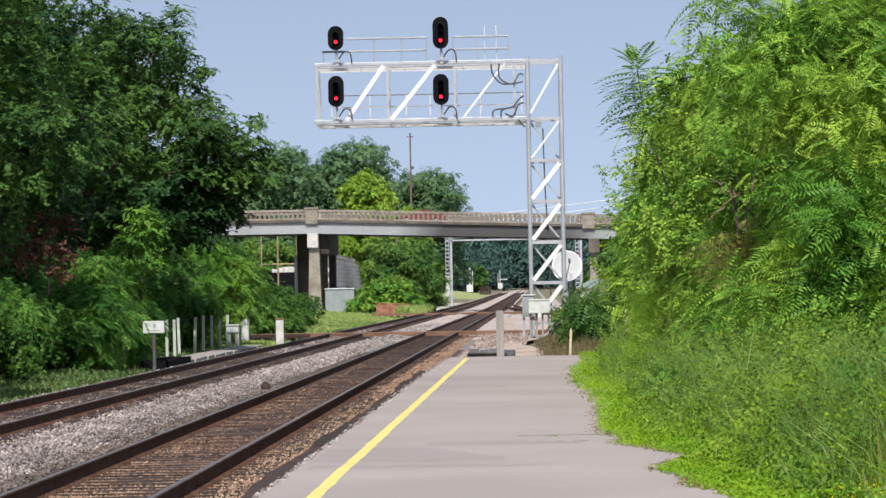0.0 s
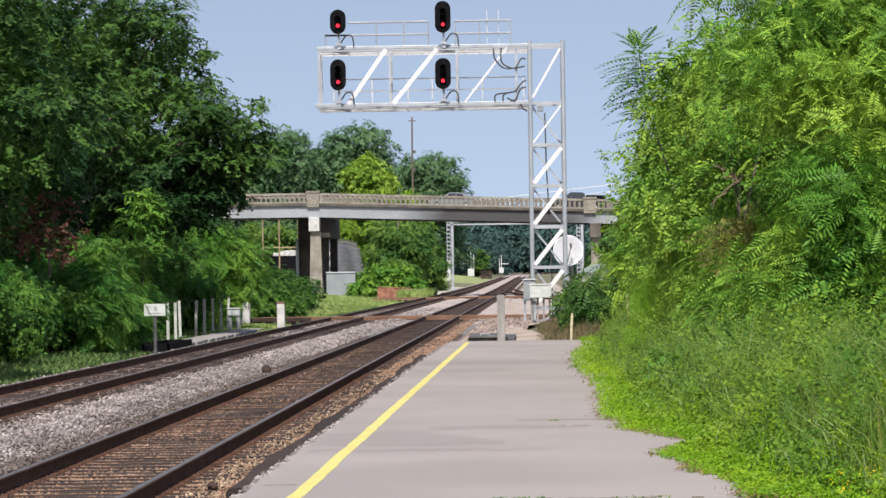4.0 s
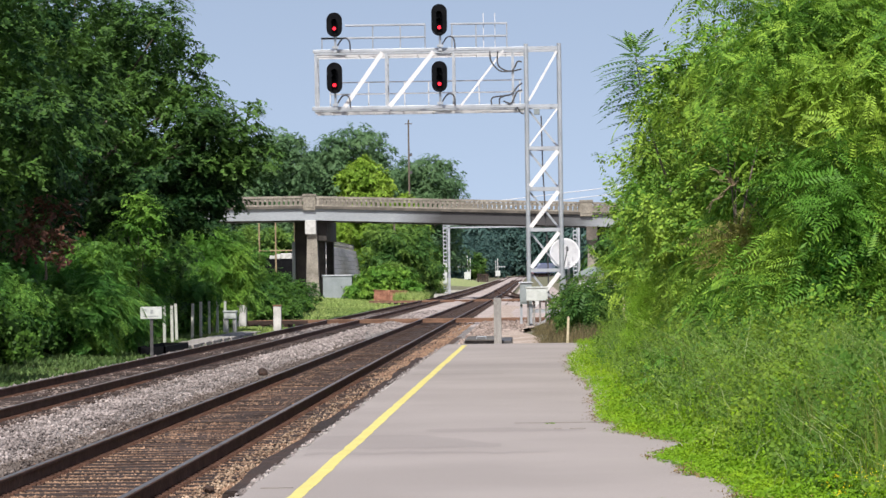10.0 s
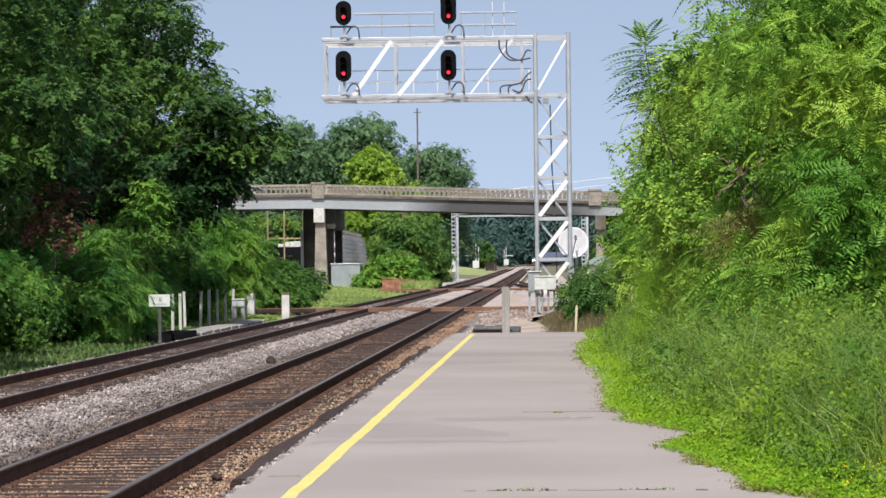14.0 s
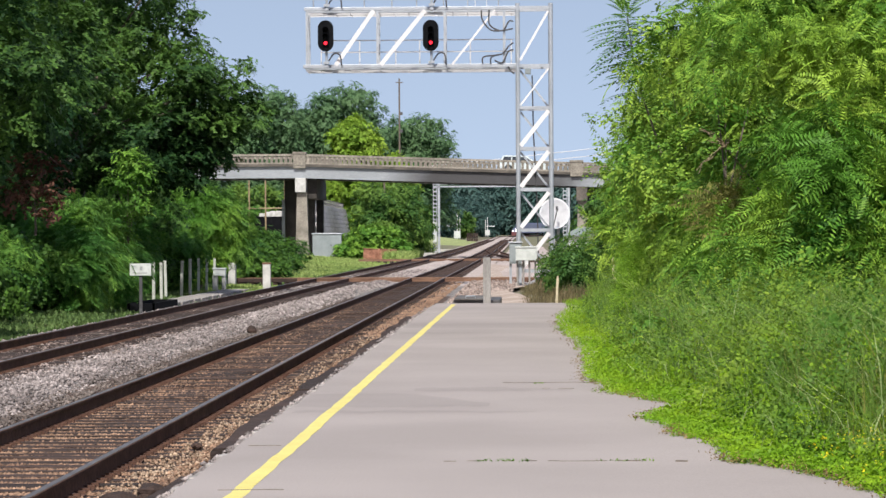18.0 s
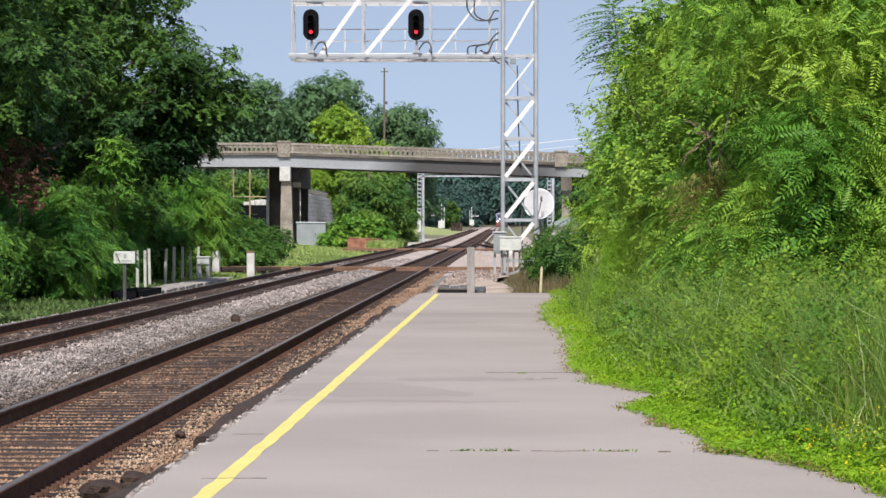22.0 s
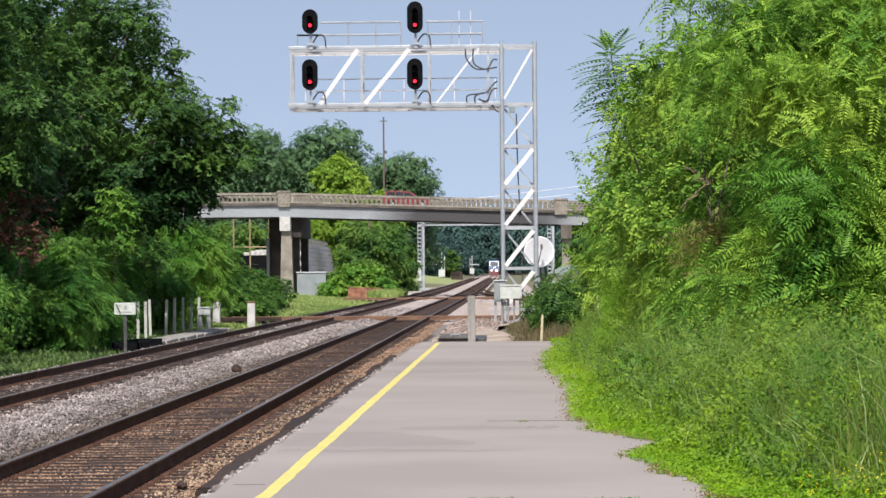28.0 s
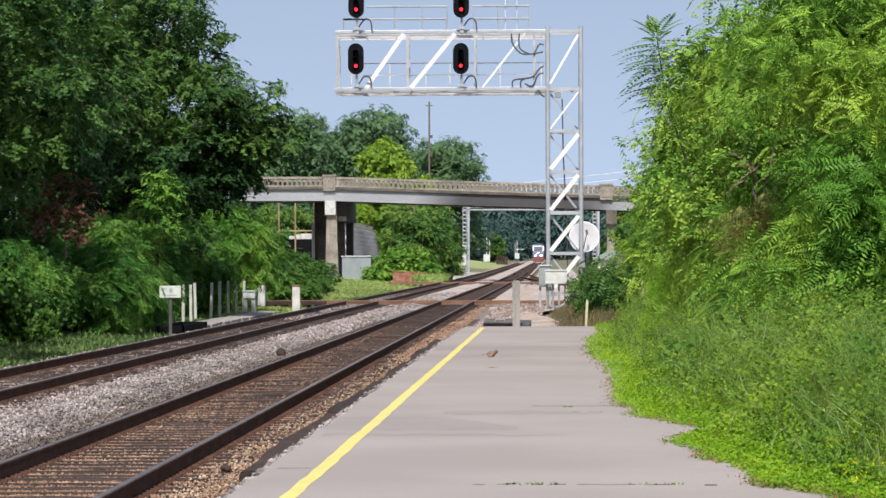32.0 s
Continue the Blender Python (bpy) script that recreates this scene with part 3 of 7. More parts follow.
def build_platform():
    base = empty("platform", None, "weathered grey asphalt station platform with a yellow line", "platform", kind="structure")
    rng = random.Random(4)
    ys = [-8 + 0.35 * i for i in range(233)]
    left = [-2.29 + 0.05 * noise.noise((y * 0.9, 0, 2)) + 0.02 * noise.noise((y * 5, 1, 2)) + 0.0016 * max(0, y - 20) for y in ys]
    bm = bmesh.new()
    top = [(bm.verts.new((l, y, 0.2)), bm.verts.new((0.6, y, 0.2)), bm.verts.new((4.2, y, 0.16))) for l, y in zip(left, ys) if y < 73.2]
    bot = [(bm.verts.new((l + 0.03, y, -0.25)), bm.verts.new((4.2, y, -0.25))) for l, y in zip(left, ys) if y < 73.2]
    for i in range(len(top) - 1):
        a, b, c, d = top[i], top[i + 1], bot[i], bot[i + 1]
        bm.faces.new((a[0], a[1], b[1], b[0])), bm.faces.new((a[1], a[2], b[2], b[1]))
        bm.faces.new((c[0], a[0], b[0], d[0])), bm.faces.new((a[2], c[1], d[1], b[2]))
    a, c = top[-1], bot[-1]
    bm.faces.new((a[0], a[1], a[2], c[1], c[0]))
    bmesh.ops.recalc_face_normals(bm, faces=bm.faces)
    part("slab", bm, M["asphalt"], base, "pale grey asphalt surface with cracks and stains")
    # broken pale edge
    bm = bmesh.new()
    y = -7.5
    while y < 72:
        w, ln = rng.uniform(0.0, 0.045), rng.uniform(0.05, 0.24)
        x = -2.33 + 0.0016 * max(0, y - 20)
        box(bm, x - w, x + 0.06, y, y + ln * 0.94, -0.1, 0.2 - rng.uniform(0.005, 0.07), 0.012)
        y += ln
    tagged(part("crumbled_edge", bm, M["slab_edge"], base, "crumbled pale concrete edge"), kind="stuff")
    bm = bmesh.new()
    ys = [-6 + 0.5 * i for i in range(157)]
    pts = []
    for y in ys:
        x = -1.86 + 0.0021 * max(0, y - 15) - 0.004 * max(0, 22 - y) + 0.012 * noise.noise((y * 0.35, 4, 1)) + 0.016 * noise.noise((y * 1.7, 4, 1))
        h = 0.058 + 0.010 * noise.noise((y * 2.3, 8, 1))
        pts.append((bm.verts.new((x - h, y, 0.2018)), bm.verts.new((x + h, y, 0.2018))))
    for a, b in zip(pts, pts[1:]):
        bm.faces.new((a[0], a[1], b[1], b[0]))
    part("safety_line", bm, M["yellow_paint"], base, "worn yellow painted line")
    # transverse cracks
    bm = bmesh.new()
    for y, x0, x1 in ((21.6, -0.6, 1.75), (33.2, -0.25, 0.75), (31.9, 0.1, 0.6), (19.2, -2.1, -1.6), (23.3, -2.2, -1.95)):
        x = x0
        while x < x1:
            if rng.random() < 0.75:
                w = rng.uniform(0.004, 0.013)
                box(bm, x, x + 0.09, y + 0.05 * noise.noise((x * 3, y, 0)) - w, y + 0.05 * noise.noise((x * 3, y, 0)) + w, 0.19, 0.2045)
            x += 0.085
    # slightly darker strips across the asphalt, with wavy edges
    for x0, x1, y0, y1 in ((-2.2, 0.95, 53.2, 56.2), (-2.15, -0.55, 50.2, 50.8), (-2.25, -0.35, 28.6, 31.0), (-2.2, 0.1, 27.6, 28.0), (-1.2, 0.5, 31.5, 32.2)):
        pb = bmesh.new()
        n = 24
        lo = [pb.verts.new((x0 + (x1 - x0) * i / n, y0 + 0.25 * noise.noise((i * 0.35, y0, 1)), 0.2012)) for i in range(n + 1)]
        hi = [pb.verts.new((x0 + (x1 - x0) * i / n, y1 - (y1 - y0) * 0.8 * max(0, i / n - 0.55) / 0.45 * (1 if y0 < 40 else 0.3) + 0.25 * noise.noise((i * 0.35, y1, 1)), 0.2012)) for i in range(n + 1)]
        for i in range(n):
            pb.faces.new((lo[i], lo[i + 1], hi[i + 1], hi[i]))
        part("asphalt_dark_strip", pb, M["patch"], base, "slightly darker strip of asphalt")
    part("crack", bm, M["joint_dirt"], base, "dark weathered cracks")
    return base


# ---- track ----
RAIL = [(-0.075, -0.178), (0.075, -0.178), (0.075, -0.166), (0.012, -0.145), (0.009, -0.045), (0.036, -0.032), (0.036, -0.006), (0.028, 0.0), (-0.028, 0.0), (-0.036, -0.006), (-0.036, -0.032), (-0.009, -0.045), (-0.012, -0.145), (-0.075, -0.166)]


def build_track(cx, far_shift):
    t = empty("railway_track", None, "straight railway track with worn rails on wooden ties in ballast", "railway track", "parallel tracks", "structure")
    path_y = [-14, 8, 60, 140, 300] + [320 + 20 * i for i in range(45)]
    for side in (-1, 1):
        bm = bmesh.new()
        xs = [line_x(cx + side * 0.755, y, far_shift) for y in path_y]
        sweep(bm, RAIL, [(x, y, lift(y)) for x, y in zip(xs, path_y)])
        rail = part("rail", bm, M["rail"], t)
        bm = bmesh.new()
        sweep(bm, [(-0.031, -0.004), (0.031, -0.004), (0.027, 0.003), (-0.027, 0.003)], [(x, y, lift(y)) for x, y in zip(xs, path_y)])
        part("running_surface", bm, M["rail_head"], rail, "polished steel running surface")
    rng = random.Random(int(-cx * 10))
    kinds = []
    for k in range(4):
        bm = bmesh.new()
        r = bmesh.ops.create_cube(bm, size=1.0, matrix=Matrix.LocRotScale((0, 0, -0.09), None, (2.55, 0.225, 0.18)))
        bmesh.ops.subdivide_edges(bm, edges=[e for e in bm.edges if abs(e.verts[0].co.x - e.verts[1].co.x) > 1], cuts=5)
        for v in bm.verts:
            v.co += Vector((rng.uniform(-0.03, 0.03), rng.uniform(-0.014, 0.014), rng.uniform(-0.012, 0.006)))
        kinds.append(bm)
    meshes = []
    for bm in kinds:
        me = bpy.data.meshes.new("tie")
        bm.to_mesh(me)
        bm.free()
        me.materials.append(M["tie"])
        meshes.append(me)
    y, n = -12.0, 0
    while n < 342:
        o = new("tie", meshes[rng.randrange(4)])
        o.parent = t
        o.matrix_basis = pose(line_x(cx, y, far_shift) + rng.uniform(-0.05, 0.05), y + rng.uniform(-0.03, 0.03), -0.163 + rng.uniform(-0.006, 0.005), 0, rng.uniform(-0.4, 0.4), rng.uniform(-1.2, 1.2))
        y += 0.5
        n += 1
    bm = bmesh.new()
    while y < 760:
        x = line_x(cx, y, far_shift)
        box(bm, x - 1.28, x + 1.28, y - 0.11, y + 0.11, lift(y) - 0.35, lift(y) - 0.155)
        y += 0.5
    tagged(part("distant_ties", bm, M["tie"], t, "rows of brown wooden ties"), kind="stuff")
    # tie plates and anchors on the near ties
    bm = bmesh.new()
    y = 14.0
    while y < 60:
        for side in (-1, 1):
            x = cx + side * 0.755
            box(bm, x - 0.14, x + 0.14, y - 0.09, y + 0.09, -0.19, -0.163)
            for s in (-0.135, 0.135):
                box(bm, x - 0.13, x + 0.13, y + s - 0.018, y + s + 0.018, -0.2, -0.138)
        y += 0.5
    tagged(part("tie_plates", bm, M["rail"], t, "rusty steel tie plates and rail anchors"), kind="stuff")
    return t


def siding_x(y):
    """A siding that leaves the main track and swings away from it towards the platform end."""
    return -4.36 + 5.0 * ((420 - y) / 170) ** 2


def build_siding():
    t = empty("railway_track", None, "curved rusty siding with a turnout off the main track", "railway track", kind="structure")
    ys = [236 + 8 * i for i in range(24)]
    for side in (-0.755, 0.755):
        part("rail", sweep(bmesh.new(), RAIL, [(siding_x(y) + side, y, lift(y) + 0.006) for y in ys]), M["rail"], t)
    for i in range(300):
        y = 236 + 0.5 * i
        if i == 0:
            first = part("tie", boxes((-1.3, 1.3, -0.11, 0.11, -0.16, 0.0), bevel=0.01), M["tie"], t)
            first.matrix_basis = pose(siding_x(y), y, lift(y) - 0.168)
        else:
            again(first, "tie", t, pose(siding_x(y), y, lift(y) - 0.168, 0, 0, math.degrees(math.atan(10 * (420 - y) / 170 / 170))))
    bm = bmesh.new()
    rows = [(bm.verts.new((-2.2, y, -0.22 + lift(y))), bm.verts.new((0.6, y, -0.2 + lift(y))), bm.verts.new((3.1, y, -0.28 + lift(y)))) for y in range(128, 500, 12)]
    for a, b in zip(rows, rows[1:]):
        for k in range(2):
            bm.faces.new((a[k], a[k + 1], b[k + 1], b[k]))
    tagged(part("siding_bed", bm, M["far_ballast"]), "pale pinkish gravel beside the main track", "gravel", kind="structure")


def build_crossing(y, x0, x1, skew, label):
    """A line that crosses the tracks at rail level."""
    t = empty("crossing_track", None, label, "railway track", kind="structure")
    for off in (0.0, 1.51):
        bm = bmesh.new()
        a, b = (x0, y + off + skew), (x1, y + off)
        out = []
        for px, py in (a, b):
            out.append([bm.verts.new((px, py + x, z + lift(py) + 0.004)) for x, z in RAIL])
        k = len(RAIL)
        for i in range(k):
            bm.faces.new((out[0][i], out[0][(i + 1) % k], out[1][(i + 1) % k], out[1][i]))
        bm.faces.new(out[0]), bm.faces.new(out[1][::-1])
        bmesh.ops.recalc_face_normals(bm, faces=bm.faces)
        part("rail", bm, M["rust_rail"], t, "rust-brown rail")
    for off in (-0.42, 0.32, 1.83):
        # left stretch takes the dark tie colour to draw the crossing's edge shadow
        for xa, xb, mat, note in ((x0 + 12, -10.4, "tie", "weathered timber coloured dark for the crossing edge shadow"), (-10.39, x1, "plank", "rust-stained brown crossing plank")):
            if xa >= xb:
                continue
            a = Vector((xa, y + off + skew * (x1 - xa) / (x1 - x0), -0.09))
            b = Vector((xb, y + off + skew * (x1 - xb) / (x1 - x0), -0.09))
            bm = bmesh.new()
            d = b - a
            m = Matrix.Translation((a + b) / 2) @ Matrix.Rotation(math.atan2(d.y, d.x), 4, "Z") @ Matrix.Diagonal((d.length, 0.32, 0.17, 1))
            bmesh.ops.create_cube(bm, size=1.0, matrix=m)
            part("crossing_plank", bm, M[mat], t, note)
    bm = bmesh.new()
    x = x0
    while x < x1:
        f = (x - x0) / (x1 - x0)
        yy = y + skew * (1 - f) + 0.75
        box(bm, x - 0.11, x + 0.11, yy - 1.3, yy + 1.3, lift(yy) - 0.36, lift(yy) - 0.18)
        x += 0.55
    tagged(part("ties", bm, M["tie"], t, "weathered wooden ties"), kind="stuff")
    return t


build_ground()
build_bed()
build_siding()
build_platform()
build_track(-4.36, -0.06)
build_track(-8.72, -0.10)
build_crossing(133.0, -34.0, 1.5, 6.0, "rust-brown railway line crossing the main tracks at grade")
build_crossing(248.0, -14.0, 4.5, 0.0, "second rusty line crossing the tracks near the overpass")


# ---- overpass ----
def bz(x):
    return 0.0 if x < -21.4 else -0.036 * (x + 21.4)


def along(rows, x0, x1, step=3.2):
    """Boxes that follow the deck's fall: rows of y0, y1, z0, z1."""
    bm = bmesh.new()
    for y0, y1, z0, z1 in rows:
        xs = [x0 + (x1 - x0) * i / max(1, round((x1 - x0) / step)) for i in range(max(1, round((x1 - x0) / step)) + 1)]
        if x0 < -21.4 < x1:
            xs = sorted(set(xs + [-21.4]))
        rings = [[bm.verts.new((x, y, z + bz(x))) for y, z in ((y0, z0), (y1, z0), (y1, z1), (y0, z1))] for x in xs]
        for a, b in zip(rings, rings[1:]):
            for i in range(4):
                bm.faces.new((a[i], a[(i + 1) % 4], b[(i + 1) % 4], b[i]))
        bm.faces.new(rings[0]), bm.faces.new(rings[-1][::-1])
    bmesh.ops.recalc_face_normals(bm, faces=bm.faces)
    return bm


def build_overpass():
    br = empty("road_overpass", None, "old concrete road overpass with balustrades on tall piers", "bridge", kind="structure")
    # dark slab colour draws the shadow line between balustrade and girder
    part("deck", along([(279.7, 280.45, 8.66, 8.91), (280.451, 285.0, 8.66, 8.755), (285.001, 290.3, 8.66, 8.755)], -130, 90), M["dark_concrete"], br, "weathered concrete deck slab, dark for the shadow under the balustrade")
    part("road_surface", along([(280.5, 289.5, 8.759, 8.80)], -130, 90), M["asphalt"], br, "grey asphalt roadway")
    # inner girders use the darker steel colour, the front one carries the smoke stain
    for y, mat in ((279.95, "stained"), (283.3, "dark_steel"), (286.6, "dark_steel"), (289.5, "girder")):
        part("girder", along([(y, y + 0.3, 7.56, 8.659)], -130, 90), M[mat], br, "grey painted steel girder, sooty at the front, darker inner ones")
    for y in (279.75, 289.95):
        par = part("parapet", along([(y, y + 0.32, 8.911 if y < 285 else 8.758, 9.05)], -60, 45), M["concrete"], br, "stained concrete balustrade base")
        part("handrail", along([(y - 0.02, y + 0.34, 9.66, 9.87)], -60, 45), M["concrete"], par)
        bm = boxes((-0.115, 0.115, 0.05, 0.27, 9.045, 9.662), bevel=0.02)
        first = part("baluster", bm, M["concrete"], par)
        x = -36.0
        first.matrix_basis = pose(x, y, bz(x))
        while x < 8:
            x += 0.46
            again(first, "baluster", par, pose(x, y, bz(x)))
        for i, px in enumerate((-47.4, -21.4, 5.0, 31.0)):
            if y < 285 or i < 3:
                bm = boxes((px - 0.58, px + 0.58, y - 0.1, y + 0.42, 8.5, 10.0), (px - 0.66, px + 0.66, y - 0.16, y + 0.48, 9.86, 10.06), (px - 0.42, px + 0.42, y - 0.14, y, 8.75, 9.6), bevel=0.03)
                for v in bm.verts:
                    v.co.z += bz(px)
                part("pylon", bm, M["concrete"], par, "square concrete parapet pylon")
    for px in (-47.4, -21.2, 5.6, 31.0):
        top, low = 7.56 + bz(px), 6.2 + bz(px)
        col = bmesh.new()
        sections = [(-0.6, 0.66), (low, 0.47)]
        skin_rows = [[col.verts.new((px + sx * w, y, z)) for sx, y in ((-1, 280.0), (1, 280.0), (1, 281.1), (-1, 281.1))] for z, w in sections]
        for i in range(4):
            col.faces.new((skin_rows[0][i], skin_rows[0][(i + 1) % 4], skin_rows[1][(i + 1) % 4], skin_rows[1][i]))
        col.faces.new(skin_rows[1])
        bmesh.ops.recalc_face_normals(col, faces=col.faces)
        pier = part("pier", col, M["concrete"], br, "tapered concrete pier column")
        # columns and cap beam carry the under-deck shade in their colour
        part("far_column", boxes((px + 0.1, px + 0.75, 286.5, 287.6, -0.6, low), bevel=0.08), M["shaded_concrete"], pier, "concrete column, under-deck shade in its near-black colour")
        part("far_column", boxes((px + 0.45, px + 1.15, 293.0, 294.2, -0.6, low), bevel=0.08), M["shaded_concrete"], pier, "concrete column, under-deck shade in its near-black colour")
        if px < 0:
            part("far_column", boxes((px - 2.25, px - 1.0, 287.0, 288.2, -0.6, top), bevel=0.08), M["shaded_concrete"], pier, "concrete column, under-deck shade in its near-black colour")
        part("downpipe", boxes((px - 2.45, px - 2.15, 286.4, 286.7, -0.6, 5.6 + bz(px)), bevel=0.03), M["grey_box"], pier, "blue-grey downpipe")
        part("cap_beam", boxes((px - 0.3, px + 1.35, 281.11, 294.5, 5.6 + bz(px), top), bevel=0.06), M["shaded_concrete"], pier, "concrete cap beam, under-deck shade in its dark colour")
        part("bearing_block", boxes((px - 0.62, px + 0.42, 279.6, 281.1, low + 0.01, top), bevel=0.05), M["white" if px < -20 and px > -22 else "dark_concrete"], pier, "painted bearing block")
    return br


# ---- signals ----
def head_outline(w, h, n=10):
    r, c = w / 2, h / 2 - w / 2
    pts = [(r * math.cos(a), c + r * math.sin(a)) for a in (math.pi * i / n for i in range(n + 1))]
    return pts + [(-x, -z) for x, z in pts]


def build_head(parent, x, y, z, h, lenses):
    """A colour-light head on a rounded black backplate; the lowest lens shows red."""
    e = part("signal_head", sweep(bmesh.new(), head_outline(0.64, h), [(x, y, z), (x, y + 0.03, z)]), M["black"], parent, "black oval signal head with a red aspect lit")
    bm = bmesh.new()
    box(bm, x - 0.17, x + 0.17, y + 0.03, y + 0.32, z - h / 2 + 0.16, z + h / 2 - 0.16, 0.04)
    part("housing", bm, M["black"], e)
    pitch = 0.27
    zs = [z - h / 2 + 0.34 + pitch * i for i in range(lenses)]
    for i, zz in enumerate(zs):
        bm = bmesh.new()
        r = bmesh.ops.create_cone(bm, cap_ends=True, segments=16, radius1=0.072, radius2=0.072, depth=0.03, matrix=Matrix.Translation((x, y - 0.015, zz)) @ Matrix.Rotation(math.pi / 2, 4, "X"))
        part("lens", bm, M["red_light"] if i == 0 else M["black"], e, "lit red lens" if i == 0 else "dark unlit lens")
        bm = bmesh.new()
        ring = []
        for a in range(13):
            t = math.radians(-30 + a * 20)
            ring.append([(x + rr * math.cos(t), yy, zz + rr * math.sin(t)) for rr, yy in ((0.125, y - 0.001), (0.125, y - 0.24), (0.115, y - 0.24), (0.115, y - 0.001))])
        vs = [[bm.verts.new(p) for p in q] for q in ring]
        for a, b in zip(vs, vs[1:]):
            for k in range(3):
                bm.faces.new((a[k], b[k], b[k + 1], a[k + 1]))
        part("visor", bm, M["black"], e)
    return e


def curve_through(pts, steps=5):
    """A smooth line through points."""
    p = [Vector(q) for q in pts]
    out = []
    for i in range(len(p) - 1):
        a, b, c, d = p[max(i - 1, 0)], p[i], p[i + 1], p[min(i + 2, len(p) - 1)]
        for k in range(steps):
            s = k / steps
            out.append(0.5 * ((2 * b) + (c - a) * s + (2 * a - 5 * b + 4 * c - d) * s * s + (3 * b - a - 3 * c + d) * s ** 3))
    return out + [p[-1]]


def build_signal_mast(at_y=120.0):
    g = empty("signal_cantilever", None, "galvanised steel cantilever signal structure with four black signal heads", "railway signal")
    y0, y1 = at_y, at_y + 1.25
    xl, xr = -0.23, 1.12
    mast = part("mast", boxes((xl - 0.25, xr + 0.25, y0 - 0.2, y1 + 0.2, -0.7, -0.18), bevel=0.03), M["concrete"], g, "concrete mast footing")
    for x in (xl, xr):
        for y in (y0, y1):
            part("mast_leg", tube(bmesh.new(), (x, y, -0.3), (x, y, 11.38), 0.092, seg=12), M["galv"], mast, smooth=False)
    levels = [0.45, 2.12, 3.78, 5.45, 7.11, 8.83]
    for z in levels + [11.2]:
        bm = bmesh.new()
        for y in (y0, y1):
            bar(bm, (xl, y - 0.02, z), (xr, y - 0.02, z), 0.13, 0.07)
        for x in (xl, xr):
            box(bm, x - 0.03, x + 0.03, y0, y1, z - 0.05, z + 0.05)
        part("mast_strut", bm, M["galv"], mast)
    for i, (a, b) in enumerate(zip(levels, levels[1:])):
        wide = 0.07 if i == 4 else 0.17
        part("mast_brace", bar(bmesh.new(), (xl + 0.1, y0 - 0.07, a + 0.1), (xr - 0.1, y0 - 0.07, b - 0.12), wide, 0.02), M["alu"], mast, "bright flat diagonal brace")
        part("mast_brace", bar(bmesh.new(), (xr - 0.1, y1, a + 0.1), (xl + 0.1, y1, b - 0.12), 0.08, 0.03), M["galv"], mast)
    part("mast_brace", bar(bmesh.new(), (xl + 0.1, y0 - 0.07, 9.05), (xr - 0.1, y0 - 0.07, 11.05), 0.09, 0.02), M["alu"], mast)
    part("mast_brace", bar(bmesh.new(), (xl + 0.1, y0 - 0.07, -0.25), (xr - 0.1, y0 - 0.07, 0.42), 0.08, 0.02), M["galv"], mast)
    # conduit down the middle of the mast
    part("conduit", hose([(0.36, y1 + 0.1, 8.5), (0.40, y1 + 0.1, 6.2), (0.55, y1 + 0.1, 3.0), (0.58, y1 + 0.1, 0.4)], 0.028), M["cable"], mast, "thin dark cable conduit")
    arm = part("arm", boxes((-8.95, xl, y0 - 0.06, y0 + 0.06, 11.13, 11.27), bevel=0.015), M["galv"], g, "horizontal lattice arm")
    part("chord", boxes((-8.98, xl, y1 - 0.06, y1 + 0.06, 11.13, 11.27), bevel=0.015), M["galv"], arm)
    for y in (y0, y1):
        part("chord", boxes((-9.0, xl, y - 0.07, y + 0.07, 8.78, 8.93), bevel=0.015), M["galv"], arm)
    for z in (8.72, 11.06):
        bm = bmesh.new()
        for i in range(6):
            y = y0 + 0.15 + 0.38 * i
            box(bm, -8.9, xl - 0.1, y - 0.012, y + 0.012, z - 0.03, z)
        for i in range(15):
            x = -8.88 + 0.6 * i
            box(bm, x - 0.01, x + 0.01, y0 + 0.1, y1 + 0.9, z - 0.05, z - 0.03)
        part("walkway", bm, M["alu"], arm, "open grated steel walkway")
    for x in (-8.84, -5.95, -3.2, -0.78):
        for y in (y0, y1):
            part("arm_post", boxes((x - 0.05, x + 0.05, y - 0.04, y + 0.04, 8.93, 11.13)), M["galv"], arm)
    for xa, xb, w, mat in ((-7.66, -6.1, 0.17, "alu"), (-5.82, -4.0, 0.17, "alu"), (-2.9, -1.15, 0.08, "alu")):
        part("arm_brace", bar(bmesh.new(), (xa, y0 - 0.075, 8.9), (xb, y0 - 0.075, 11.12), w, 0.02), M[mat], arm, "bright flat diagonal brace")
    yr = y1 + 0.85
    for x0, x1, posts in ((-7.75, -4.42, (-6.6, -5.45, -4.42)), (-3.35, -1.0, (-3.3, -2.3, -1.02)), (-8.75, -7.75, (-8.72,))):
        top = 12.42 if x0 > -8 else 11.9
        bm = bmesh.new()
        for z in (top, 11.9):
            tube(bm, (x0, yr, z), (x1, yr, z), 0.045, seg=6)
        for p in posts:
            tube(bm, (p, yr, 11.05), (p, yr, top), 0.032, seg=6)
        part("railing", bm, M["galv"], arm, "thin tubular safety railing")
    bm = bmesh.new()
    for z in (9.56, 10.05):
        tube(bm, (-8.4, yr, z), (-0.4, yr, z), 0.026, seg=6)
    for p in (-8.4, -6.8, -5.3, -4.3, -2.2, -0.5):
        tube(bm, (p, yr, 8.76), (p, yr, 10.05), 0.028, seg=6)
    part("railing", bm, M["alu"], arm, "thin tubular safety railing")
    bm = bmesh.new()
    for x in (-1.99, -1.51):
        tube(bm, (x, yr + 0.1, 11.05), (x, yr + 0.1, 12.86), 0.016, seg=6)
